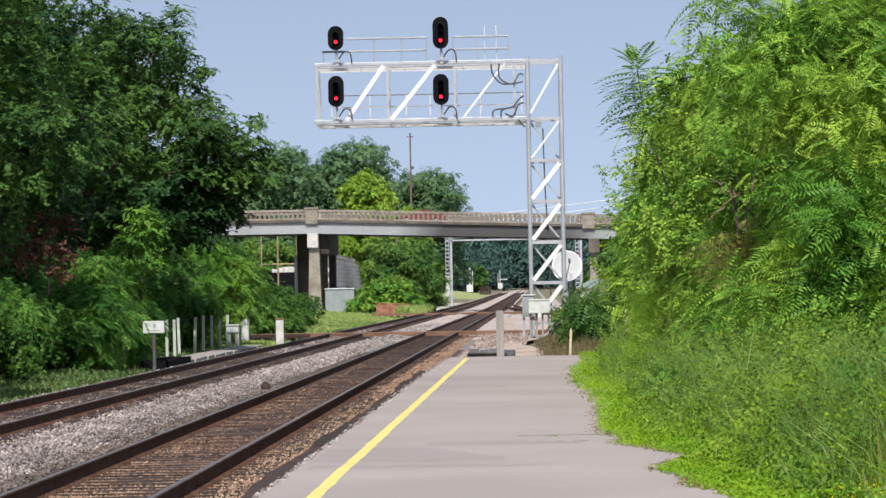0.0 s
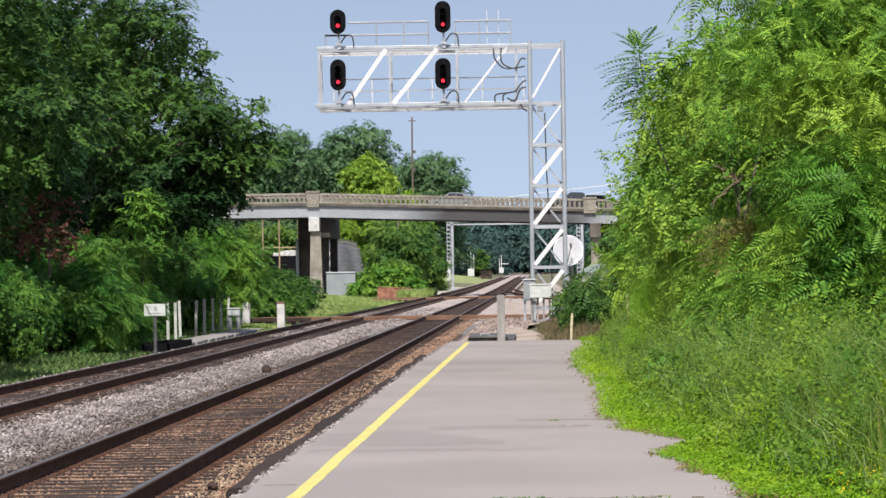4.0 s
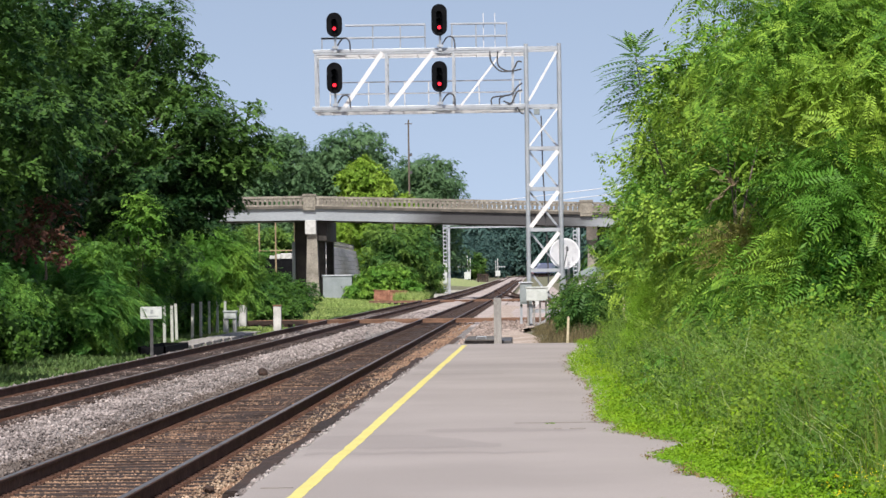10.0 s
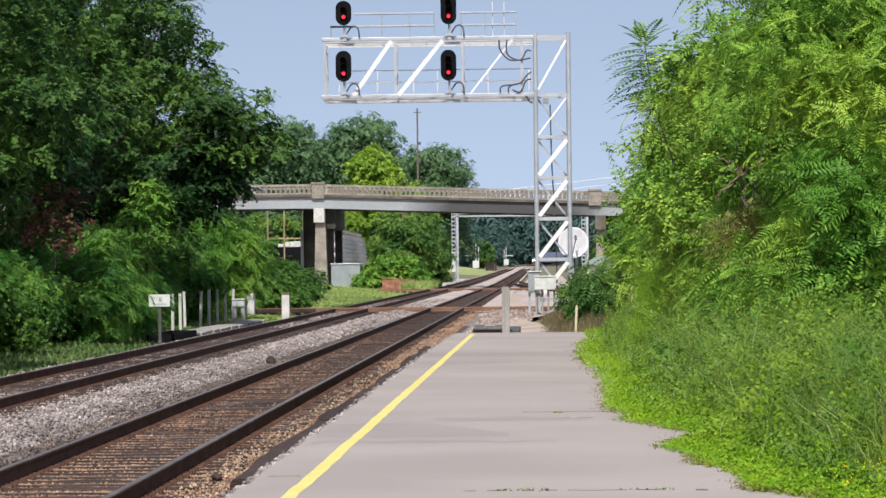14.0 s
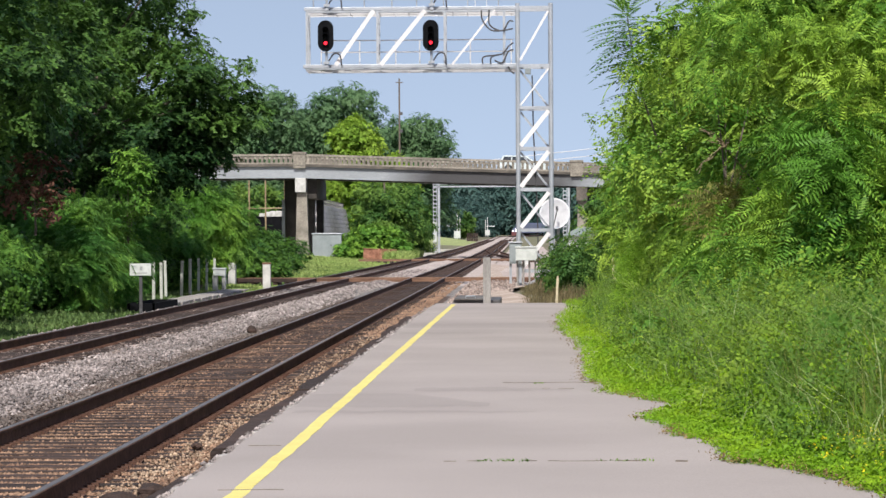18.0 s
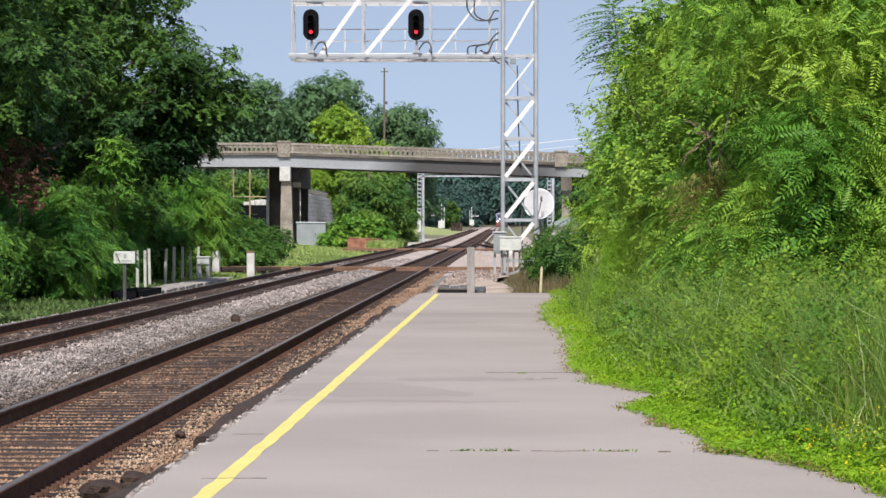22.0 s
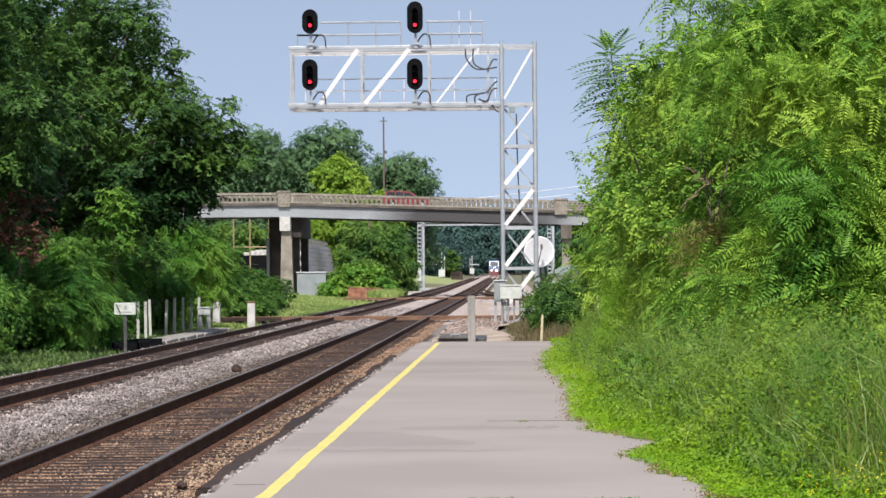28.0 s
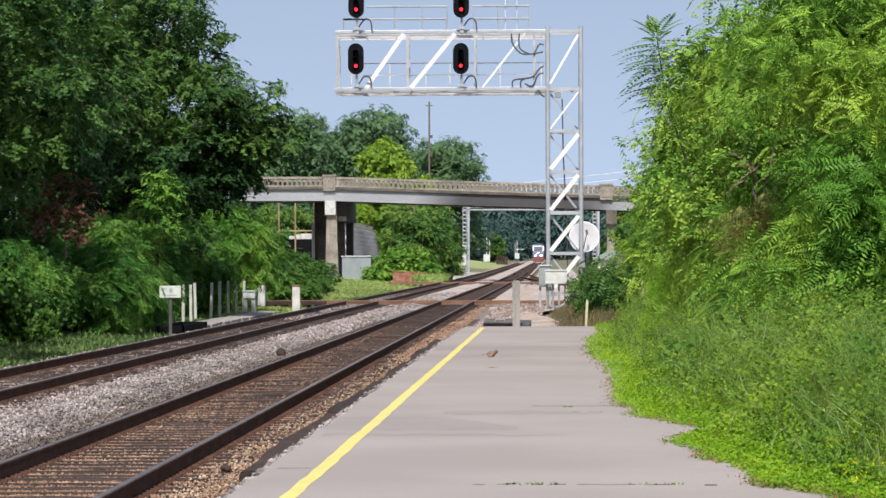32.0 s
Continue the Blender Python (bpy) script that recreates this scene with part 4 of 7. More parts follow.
    tube(bm, (-1.99, yr + 0.1, 12.4), (-1.51, yr + 0.1, 12.4), 0.014, seg=6)
    part("antenna", bm, M["alu"], arm, "thin pale twin antenna rods")
    for x, z, h, n, base in ((-8.02, 12.24, 1.0, 2, 11.27), (-3.74, 12.37, 1.3, 3, 11.27), (-8.04, 10.07, 1.27, 3, 8.93), (-3.76, 10.06, 1.27, 3, 8.93)):
        hd = build_head(g, x, y0 - 0.55, z, h, n)
        bm = bmesh.new()
        tube(bm, (x + 0.02, y0 - 0.36, base - 0.15), (x + 0.02, y0 - 0.36, z + 0.3), 0.05, seg=10)
        box(bm, x - 0.06, x + 0.10, y0 - 0.42, y0 + 0.02, base - 0.16, base - 0.06)
        box(bm, x - 0.1, x + 0.14, y0 - 0.45, y0 - 0.28, base, base + 0.1)
        part("head_pole", bm, M["galv"], hd, "galvanised mounting pole")
        pts = curve_through([(x + 0.1, y0 - 0.3, base + 0.12), (x + 0.3, y0 - 0.3, base + 0.40), (x + 0.5, y0 - 0.3, base + 0.42), (x + 0.6, y0 - 0.3, base + 0.25), (x + 0.62, y0 - 0.25, base - 0.05)])
        part("cable", hose(pts, 0.03), M["cable"], hd, "looped black cable")
    for loop in (((-1.70, 11.1), (-1.66, 10.7), (-1.33, 10.30), (-0.9, 10.26), (-0.42, 10.34)),
                 ((-1.38, 11.1), (-1.36, 10.5), (-0.85, 10.26), (-0.58, 10.64), (-0.40, 10.63)),
                 ((-1.66, 8.92), (-1.60, 9.2), (-0.9, 9.30), (-0.6, 9.62), (-0.40, 9.77)),
                 ((-1.33, 8.92), (-1.32, 9.15), (-1.12, 9.26), (-0.95, 9.29)),
                 ((-1.17, 9.05), (-0.85, 8.96), (-0.62, 9.40), (-0.40, 9.48)),
                 ((-0.62, 8.8), (-0.52, 8.62), (-0.36, 8.5))):
        part("cable", hose(curve_through([(x, y0 - 0.1, z) for x, z in loop]), 0.032), M["cable"], arm, "drooping black cable")
    part("junction_box", boxes((0.06, 0.30, y0 - 0.1, y0 + 0.1, 8.48, 8.72), bevel=0.02), M["grey_box"], mast)
    return g


def build_far_gantry():
    g = empty("signal_gantry", None, "slim galvanised signal gantry spanning the tracks beyond the overpass", "railway signal")
    y = 370.0
    for x in (-11.05, 5.3):
        post = part("lattice_post", boxes((x + 0.16, x + 0.46, y - 0.1, y + 0.1, -0.4, 8.7)), M["galv"], g)
        bm = boxes((x - 0.42, x - 0.34, y - 0.06, y + 0.06, -0.4, 8.7), (x + 0.0, x + 0.07, y - 0.06, y + 0.06, -0.4, 8.7))
        z = 0.0
        while z < 8.5:
            box(bm, x - 0.42, x + 0.07, y - 0.05, y + 0.05, z, z + 0.16)
            z += 0.5
        part("lacing", bm, M["galv"], post)
    part("beam", boxes((-11.4, 5.7, y - 0.1, y + 0.1, 8.12, 8.30)), M["galv"], g)
    part("beam", boxes((-11.4, 5.7, y + 0.8, y + 1.0, 8.5, 8.65)), M["galv"], g)
    part("equipment_case", boxes((-11.50, -11.0, y - 0.35, y - 0.11, 1.2, 3.75), bevel=0.03), M["sign_white"], g, "tall white equipment case on the post")
    for x in (-8.9, -7.4, -5.0, -2.4):
        part("hanger_bracket", boxes((x - 0.3, x + 0.3, y - 0.2, y + 0.2, 8.46, 8.8)), M["grey_box"], g)
    return g


build_overpass()
build_signal_mast()
build_far_gantry()


# ---- things beside the tracks ----
def place(ob, x, y, z=None, turn=0.0):
    ob.matrix_basis = pose(x, y, gz(x, y) if z is None else z, 0, 0, turn)
    return ob


def lineside():
    # row of slim fence posts
    p = empty("fence_post", None, "slim weathered pale fence post beside the tracks", "post", "row of fence posts")
    part("shaft", boxes((-0.05, 0.05, -0.05, 0.05, -0.35, 1.30), bevel=0.012), M["steel_post"], p)
    part("cap", boxes((-0.054, 0.054, -0.054, 0.054, 1.296, 1.325), bevel=0.008), M["post_wood"], p)
    place(p, -12.62, 99.7, -0.27)
    g = random.Random(3)
    for x, y in ((-12.58, 101.5), (-12.9, 105.4), (-12.80, 109.3), (-12.74, 111.6), (-12.9, 116.0), (-12.76, 117.6), (-12.75, 120.4)):
        copy_thing(p, pose(x, y, -0.27 + g.uniform(-0.04, 0.05), g.uniform(-1.5, 1.5), g.uniform(-1.5, 1.5), g.uniform(-8, 8)))
    # small sign, seen from the platform
    s = empty("trackside_sign", None, "small faded white trackside sign on a dark post", "sign")
    part("sign_post", boxes((-0.045, 0.045, 0.02, 0.10, -0.3, 1.05), bevel=0.008), M["cable"], s)
    pl = part("panel", boxes((-0.31, 0.31, -0.02, 0.02, 0.93, 1.28), bevel=0.015), M["sign_white"], s, "faded white sign panel with illegible marks")
    for x0, x1, z0, z1 in ((-0.24, -0.12, 1.17, 1.22), (-0.02, 0.06, 1.08, 1.2), (-0.22, -0.14, 1.0, 1.03), (-0.1, 0.2, 0.99, 1.02)):
        part("mark", boxes((x0, x1, -0.0245, -0.018, z0, z1)), M["ink"], pl)
    place(s, -11.05, 84.3, -0.14)
    # low black trough
    t = empty("black_trough", None, "low black plastic trough lying beside the track", "trough")
    bm = boxes((-0.42, -0.34, -2.8, 2.8, 0, 0.34), (0.34, 0.42, -2.8, 2.8, 0, 0.34), (-0.4, 0.4, -2.8, -2.72, 0.0, 0.34), (-0.4, 0.4, 2.72, 2.8, 0.0, 0.34), (-0.4, 0.4, -2.75, 2.75, 0.0, 0.05))
    part("body", bm, M["black"], t)
    place(t, -11.35, 89.5, -0.40)
    # pale walkway strip
    st = empty("cable_trough", None, "pale concrete cable trough along the track", "cable trough", kind="structure")
    first = None
    for i in range(13):
        if first is None:
            first = part("trough_lid", boxes((-0.5, 0.5, -0.97, 0.97, -0.12, 0.02), bevel=0.02), M["slab_edge"], st)
            first.matrix_basis = pose(-11.75, 95.0, -0.24, 0, 0, 1)
        else:
            again(first, "trough_lid", st, pose(-11.75 + 0.05 * math.sin(i * 2.1), 95.0 + 2.0 * i, -0.24, 0, 0, math.sin(i * 3) * 1.5))
    # relay case and white pillars
    c = empty("relay_case", None, "small weathered white relay case on a pedestal", "equipment case")
    part("pedestal", boxes((-0.28, -0.08, -0.15, 0.15, -0.1, 0.62), (0.1, 0.24, -0.15, 0.15, -0.1, 0.62), bevel=0.015), M["white"], c)
    part("case", boxes((-0.25, 0.25, -0.22, 0.22, 0.6, 0.88), bevel=0.03), M["sign_white"], c)
    part("lid", boxes((-0.28, 0.28, -0.26, 0.26, 0.88, 0.93), bevel=0.015), M["sign_white"], c)
    place(c, -12.35, 118.8, -0.28)
    w = empty("white_bollard", None, "white painted square timber bollard with a brown weathered top", "bollard", "white bollards")
    part("shaft", boxes((-0.165, 0.165, -0.15, 0.15, -0.2, 1.0), bevel=0.02), M["white"], w)
    part("cap", boxes((-0.19, 0.19, -0.17, 0.17, 1.0, 1.07), bevel=0.02), M["rust_rail"], w)
    place(w, -11.0, 125.2, -0.26)
    copy_thing(w, pose(-13.62, 133.0, -0.26, 0, 0, 6))
    copy_thing(w, pose(-13.4, 134.5, -0.26, 0, 0, -5))
    # concrete lump in the ballast
    d = empty("drain_stub", None, "short dark concrete stub standing in the ballast", "stub")
    bm = bmesh.new()
    bmesh.ops.create_icosphere(bm, subdivisions=2, radius=0.11)
    for v in bm.verts:
        v.co *= 1.0 + 0.25 * noise.noise(v.co * 9)
        v.co.z += 0.06
    part("head", bm, M["tie"], d)
    part("base", boxes((-0.16, 0.16, -0.16, 0.16, -0.2, 0.0), bevel=0.03), M["dark_concrete"], d)
    place(d, -5.78, 62.1, -0.16)
    # timbers along the platform edge
    for x, y0, y1, r in ((-2.58, 24.6, 34.0, 1), (-2.58, 34.1, 40.5, 2), (-2.53, 40.6, 47.5, 3), (-2.54, 47.7, 57.0, 4), (-2.56, 57.3, 66.0, 5), (-2.60, 14.0, 22.5, 6)):
        g = random.Random(r)
        b = empty("edge_timber", None, "weathered dark timber beam along the platform edge", "timber", "edge timbers")
        bm = bmesh.new()
        n = 10
        rings = []
        for i in range(n + 1):
            y = (y1 - y0) * (i / n - 0.5)
            hw = 0.115 + g.uniform(-0.02, 0.02)
            rings.append((0.04 * math.sin(i * 0.8 + r), y, g.uniform(-0.012, 0.012), hw))
        vs = [[bm.verts.new((cx + sx * hw, y, cz + sz)) for sx, sz in ((-1, -0.1), (1, -0.1), (1, 0.07), (0.7, 0.09), (-0.7, 0.09), (-1, 0.06))] for cx, y, cz, hw in rings]
        for a, q in zip(vs, vs[1:]):
            for i in range(6):
                bm.faces.new((a[i], a[(i + 1) % 6], q[(i + 1) % 6], q[i]))
        bm.faces.new(vs[0]), bm.faces.new(vs[-1][::-1])
        bmesh.ops.recalc_face_normals(bm, faces=bm.faces)
        part("beam", bm, M["tie"], b)
        b.matrix_basis = pose(x, (y0 + y1) / 2, -0.01 if r < 6 else -0.07)
    # debris on the ballast
    for i, (x, y, s) in enumerate(((-2.98, 21.35, 0.16), (-2.84, 22.2, 0.13), (-3.05, 27.2, 0.06))):
        g = random.Random(i)
        bm = bmesh.new()
        bmesh.ops.create_icosphere(bm, subdivisions=2, radius=s)
        for v in bm.verts:
            v.co *= g.uniform(0.7, 1.15)
            v.co.z *= 0.6
        place(tagged(part("dark_rubble", bm, M["tie"]), "dark lump of broken rubble on the ballast", "rubble", "rubble by the platform"), x, y, -0.08)
    # end of the platform: steel plate on a frame, concrete post, stakes
    h = empty("access_hatch", None, "low steel access hatch with a dark chequered lid", "hatch")
    part("frame", boxes((-0.62, 0.62, -2.2, 2.2, -0.3, 0.17), bevel=0.02), M["cable"], h, "dark steel frame")
    lid = part("lid", boxes((-0.60, 0.25, -2.3, 2.1, 0.171, 0.215), bevel=0.012), M["dark_steel"], h, "dark blue-grey steel lid")
    part("lid_handle", hose([(-0.3, -1.6, 0.21), (-0.3, -1.6, 0.27), (-0.05, -1.6, 0.27), (-0.05, -1.6, 0.21)], 0.015), M["galv"], lid)
    place(h, -1.25, 79.2, 0.02)
    q = empty("marker_post", None, "square grey weathered concrete marker post", "post")
    part("shaft", boxes((-0.1, 0.1, -0.1, 0.1, -0.4, 1.16), bevel=0.015), M["post_wood"], q)
    part("chamfered_top", boxes((-0.085, 0.085, -0.085, 0.085, 1.155, 1.19), bevel=0.014), M["post_wood"], q)
    place(q, -0.98, 76.6, 0.13)
    k = empty("wooden_stake", None, "pale leaning wooden survey stake", "stake", "survey stakes")
    part("shaft", boxes((-0.03, 0.03, -0.02, 0.02, -0.3, 0.66), bevel=0.006), M["stake"], k)
    part("point", boxes((-0.024, 0.024, -0.016, 0.016, 0.655, 0.69), bevel=0.008), M["stake"], k)
    k.matrix_basis = pose(0.80, 73.9, 0.16, 0, 3.0, 0)
    copy_thing(k, pose(2.35, 77.5, 0.62, 0, -2, 10))
    # cabinet and board at the foot of the signal
    b = empty("signal_cabinet", None, "grey steel signal cabinet at the foot of the mast", "cabinet")
    part("body", boxes((-0.25, 0.25, -0.2, 0.2, -0.1, 0.75), bevel=0.02), M["grey_box"], b)
    part("door", boxes((-0.21, 0.21, -0.222, -0.2, -0.02, 0.68), bevel=0.008), M["grey_box"], b)
    part("roof", boxes((-0.3, 0.3, -0.25, 0.25, 0.75, 0.80), bevel=0.015), M["galv"], b)
    for x in (-0.2, 0.2):
        part("leg", boxes((x - 0.05, x + 0.05, -0.08, 0.08, -1.15, -0.1), bevel=0.01), M["galv"], b)
    place(b, -0.36, 119.2, 0.85)
    n = empty("battery_box", None, "white painted equipment box on wooden legs", "equipment box")
    part("box", boxes((-0.43, 0.43, -0.3, 0.3, 0.0, 0.5), bevel=0.025), M["sign_white"], n)
    part("lid", boxes((-0.46, 0.46, -0.33, 0.33, 0.5, 0.56), bevel=0.02), M["sign_white"], n)
    for x in (-0.36, -0.12, 0.12, 0.36):
        part("leg", boxes((x - 0.04, x + 0.04, -0.06, 0.06, -1.3, 0.0), bevel=0.01), M["post_wood"], n)
    place(n, 0.08, 117.6, 0.90)
    # satellite dish
    ds = empty("satellite_dish", None, "large white satellite dish on a post", "satellite dish")
    bm = bmesh.new()
    rings = []
    for i in range(9):
        r = 1.05 * i / 8
        rings.append([bm.verts.new((r * math.cos(a), -0.14 + 0.12 * (1 - (r / 1.05) ** 2), r * math.sin(a))) for a in (6.2832 * k / 28 for k in range(28))] if i else [bm.verts.new((0, -0.02, 0))])
    for k in range(28):
        bm.faces.new((rings[0][0], rings[1][(k + 1) % 28], rings[1][k]))
        for i in range(1, 8):
            bm.faces.new((rings[i][k], rings[i][(k + 1) % 28], rings[i + 1][(k + 1) % 28], rings[i + 1][k]))
    bmesh.ops.solidify(bm, geom=bm.faces[:], thickness=0.03)
    part("reflector", bm, M["dish"], ds, "white dish reflector", True)
    arm = bmesh.new()
    tube(arm, (-0.1, -0.2, -0.95), (0.05, -1.0, 0.25), 0.035, seg=8)
    tube(arm, (0.05, -1.0, 0.18), (0.05, -0.85, 0.45), 0.08, seg=8)
    part("feed_arm", arm, M["cable"], ds, "dark feed arm")
    part("post", tube(bmesh.new(), (0, 0.25, -3.9), (0, 0.25, 0.1), 0.09, seg=10), M["galv"], ds)
    ds.matrix_basis = pose(2.05, 200, 3.42, 0, 0, 8)
    # hut with a low roof behind the bush
    hu = empty("lineside_hut", None, "small pale hut with a low grey-green roof", "hut")
    part("wall", boxes((-1.15, 1.15, -1.1, 1.1, -0.5, 2.0), bevel=0.02), M["sign_white"], hu)
    bm = bmesh.new()
    lo = [bm.verts.new(p) for p in ((-1.45, -1.4, 1.95), (1.45, -1.4, 1.95), (1.45, 1.4, 1.95), (-1.45, 1.4, 1.95))]
    mid = [bm.verts.new(p) for p in ((-1.45, -1.4, 2.05), (1.45, -1.4, 2.05), (1.45, 1.4, 2.05), (-1.45, 1.4, 2.05))]
    up = [bm.verts.new(p) for p in ((-0.5, 0, 2.5), (0.5, 0, 2.5))]
    bm.faces.new(lo[::-1])
    for i in range(4):
        bm.faces.new((lo[i], lo[(i + 1) % 4], mid[(i + 1) % 4], mid[i]))
    bm.faces.new((mid[0], mid[1], up[1], up[0])), bm.faces.new((mid[2], mid[3], up[0], up[1]))
    bm.faces.new((mid[1], mid[2], up[1])), bm.faces.new((mid[3], mid[0], up[0]))
    part("roof", bm, M["roof"], hu, "grey-green sheet roof")
    place(hu, 3.85, 181, -0.1)
    # instrument house by the pier
    ih = empty("instrument_house", None, "grey sheet-metal railway instrument house beside the pier", "equipment house")
    part("body", boxes((-1.35, 1.35, -1.1, 1.1, -0.3, 1.96), bevel=0.03), M["grey_box"], ih)
    part("roof", boxes((-1.42, 1.42, -1.18, 1.18, 1.961, 2.08), bevel=0.03), M["galv"], ih)
    dr = part("door", boxes((0.3, 1.05, -1.125, -1.101, 0.09, 1.78), bevel=0.01), M["grey_box"], ih)
    part("handle", boxes((0.36, 0.41, -1.15, -1.126, 0.87, 1.0)), M["black"], dr)
    place(ih, -18.35, 274, 0.21)
    # block retaining wall with a railing
    rw = empty("retaining_wall", None, "grey concrete block retaining wall running back from the pier", "wall", kind="structure")
    part("core", boxes((0.05, 74.0, 1.3, 2.8, -0.6, 5.45)), M["block"], rw)
    blk = None
    for r in range(12):
        for c_ in range(25):
            m = pose(1.5 + c_ * 2.96 - (r % 2) * 0.9, 0.09 * r, -0.4 + r * 0.5, -10.2)
            if blk is None:
                blk = part("block", boxes((-1.47, 1.47, -0.02, 0.5, 0.0, 0.485), bevel=0.02), M["block"], rw)
                blk.matrix_basis = m
            else:
                again(blk, "block", rw, m)
    for i in range(25):
        part("rail_post", boxes((0.4 + i * 3.0, 0.52 + i * 3.0, 1.35, 1.47, 5.45, 6.35)), M["post_wood"], rw)
    for z in (5.85, 6.3):
        part("wall_rail", boxes((0.3, 73.0, 1.37, 1.45, z, z + 0.08)), M["post_wood"], rw)
    rw.matrix_basis = pose(-21.55, 318, 0, 0, 0, 90.9)
    # steel frame and trailer beyond the overpass
    fr = empty("steel_frame", None, "rusty tan steel pipe frame beyond the overpass", "frame")
    for x in (-30.0, -28.2, -26.1):
        part("upright", tube(bmesh.new(), (x, 320, -0.5), (x, 320, 9.0), 0.085, seg=8), M["ochre_pipe"], fr)
    part("crosspiece", tube(bmesh.new(), (-31.2, 320, 5.1), (-26.0, 320, 5.1), 0.08, seg=8), M["ochre_pipe"], fr)
    tr = empty("box_trailer", None, "black box trailer with a white tarpaulin roof", "trailer")
    part("body", boxes((-3.4, 3.4, -1.2, 1.2, 0.9, 3.9), bevel=0.05), M["black"], tr)
    for i in range(6):
        x = -0.4 + i * 0.62
        part("tarpaulin_panel", boxes((x, x + 0.61, -1.25, 1.25, 3.901, 4.25 + 0.3 * math.sin(0.2 + i * 0.5)), bevel=0.08), M["white"], tr)
    for i in range(7):
        part("panel_rib", boxes((-3.1 + i * 1.0, -3.02 + i * 1.0, -1.24, -1.2, 1.0, 3.85)), M["black"], tr)
    for x in (-2.4, 2.2):
        wh = part("wheel", tube(bmesh.new(), (x, -1.15, 0.5), (x, -0.85, 0.5), 0.5, seg=18), M["tyre"], tr)
        part("hub", tube(bmesh.new(), (x, -1.17, 0.5), (x, -1.1, 0.5), 0.2, seg=10), M["galv"], wh)
    tr.matrix_basis = pose(-29.3, 330, 0.35)
    # rusty bin beside the line
    rb = empty("rusty_skip", None, "rusty corrugated steel skip in the grass", "skip")
    bm = boxes((-1.0, 1.0, -0.5, -0.42, 0, 0.88), (-1.0, 1.0, 0.42, 0.5, 0, 0.88), (-1.0, -0.92, -0.45, 0.45, 0, 0.88), (0.92, 1.0, -0.45, 0.45, 0, 0.88), (-0.95, 0.95, -0.45, 0.45, 0.0, 0.08))
    part("body", bm, M["rust"], rb)
    for i in range(10):
        part("rib", boxes((-0.93 + i * 0.2, -0.85 + i * 0.2, -0.55, -0.5, 0.03, 0.86), bevel=0.01), M["rust"], rb)
    part("rim", boxes((-1.05, 1.05, -0.56, -0.40, 0.88, 0.94), bevel=0.015), M["rust"], rb)
    rb.matrix_basis = pose(-13.2, 268, gz(-13.2, 268) + 0.02, 0, 2.5, 0) @ Matrix.Diagonal((1.5, 1, 1.2, 1))
    # utility pole, wires
    up_ = empty("utility_pole", None, "tall dark wooden utility pole behind the overpass", "utility pole")
    part("pole", tube(bmesh.new(), (0, 0, -0.5), (0, 0, 20.0), 0.17, 0.11, 10), M["bark"], up_)
    part("crossarm", boxes((-0.5, 0.5, -0.06, 0.06, 19.4, 19.52)), M["bark"], up_)
    for z in (15.0, 12.6):
        part("bracket", boxes((0, 0.45, -0.05, 0.05, z, z + 0.4)), M["cable"], up_)
    up_.matrix_basis = pose(-17.0, 402, 3.6)
    up2 = empty("utility_pole", None, "wooden utility pole with cables among the trees", "utility pole", "utility poles")
    part("pole", tube(bmesh.new(), (14, 332.5, -0.5), (14, 332.5, 13.2), 0.16, 0.11, 10), M["bark"], up2)
    for dy, z0, z1 in ((-0.2, 9.7, 12.4), (0.2, 9.0, 11.6)):
        part("cable", hose([(-16.5, 347 + dy, z0), (-6, 342 + dy, z0 + (z1 - z0) * 0.32), (4, 337 + dy, z0 + (z1 - z0) * 0.66), (14, 332.5 + dy, z1)], 0.04), M["alu"], up2, "pale sunlit overhead cable")
    sp = empty("utility_pole", None, "short wooden utility pole among the trees", "utility pole", "utility poles")
    part("pole", tube(bmesh.new(), (-16.5, 347, -0.5), (-16.5, 347, 9.9), 0.16, 0.12, 10), M["bark"], sp)
    part("crossarm", boxes((-16.6, -16.4, 346.5, 347.5, 9.5, 9.62)), M["bark"], sp)
    # crossing signals and stacked material far along the line
    cs = empty("crossing_signal", None, "small grade crossing signal mast with its cabinet", "railway signal", "crossing signals")
    part("mast", tube(bmesh.new(), (0, 0, -0.4), (0, 0, 5.4), 0.09, seg=8), M["alu"], cs)
    part("second_mast", tube(bmesh.new(), (0.6, 0.3, -0.4), (0.6, 0.3, 4.6), 0.07, seg=8), M["alu"], cs)
    lb = part("light_arm", boxes((-2.2, 0.3, -0.08, 0.08, 2.65, 2.8)), M["alu"], cs)
    for x in (-2.0, -1.2, -0.5):
        part("lamp_hood", tube(bmesh.new(), (x, -0.25, 2.75), (x, 0.1, 2.75), 0.2, seg=12), M["galv"], lb)
    part("cabinet", boxes((-0.7, 0.7, -0.5, 0.5, 0.0, 1.6), bevel=0.04), M["sign_white"], cs)
    cs.matrix_basis = pose(-14.6, 640, 1.55)
    copy_thing(cs, pose(-11.0, 880, 2.3, 0, 0, 180))
    st2 = empty("tie_stack", None, "dark stack of old timbers beside the line", "timber stack")
    for r in range(6):
        for c_ in range(5):
            part("timber", boxes((-1.5 + c_ * 0.6, -1.0 + c_ * 0.6, -1.3, 1.3, r * 0.36, r * 0.36 + 0.33), bevel=0.02), M["tie"], st2)
    st2.matrix_basis = pose(-10.9, 620, 0.95) @ Matrix.Scale(0.8, 4)
    # raised lawn round the far signal
    bm = bmesh.new()
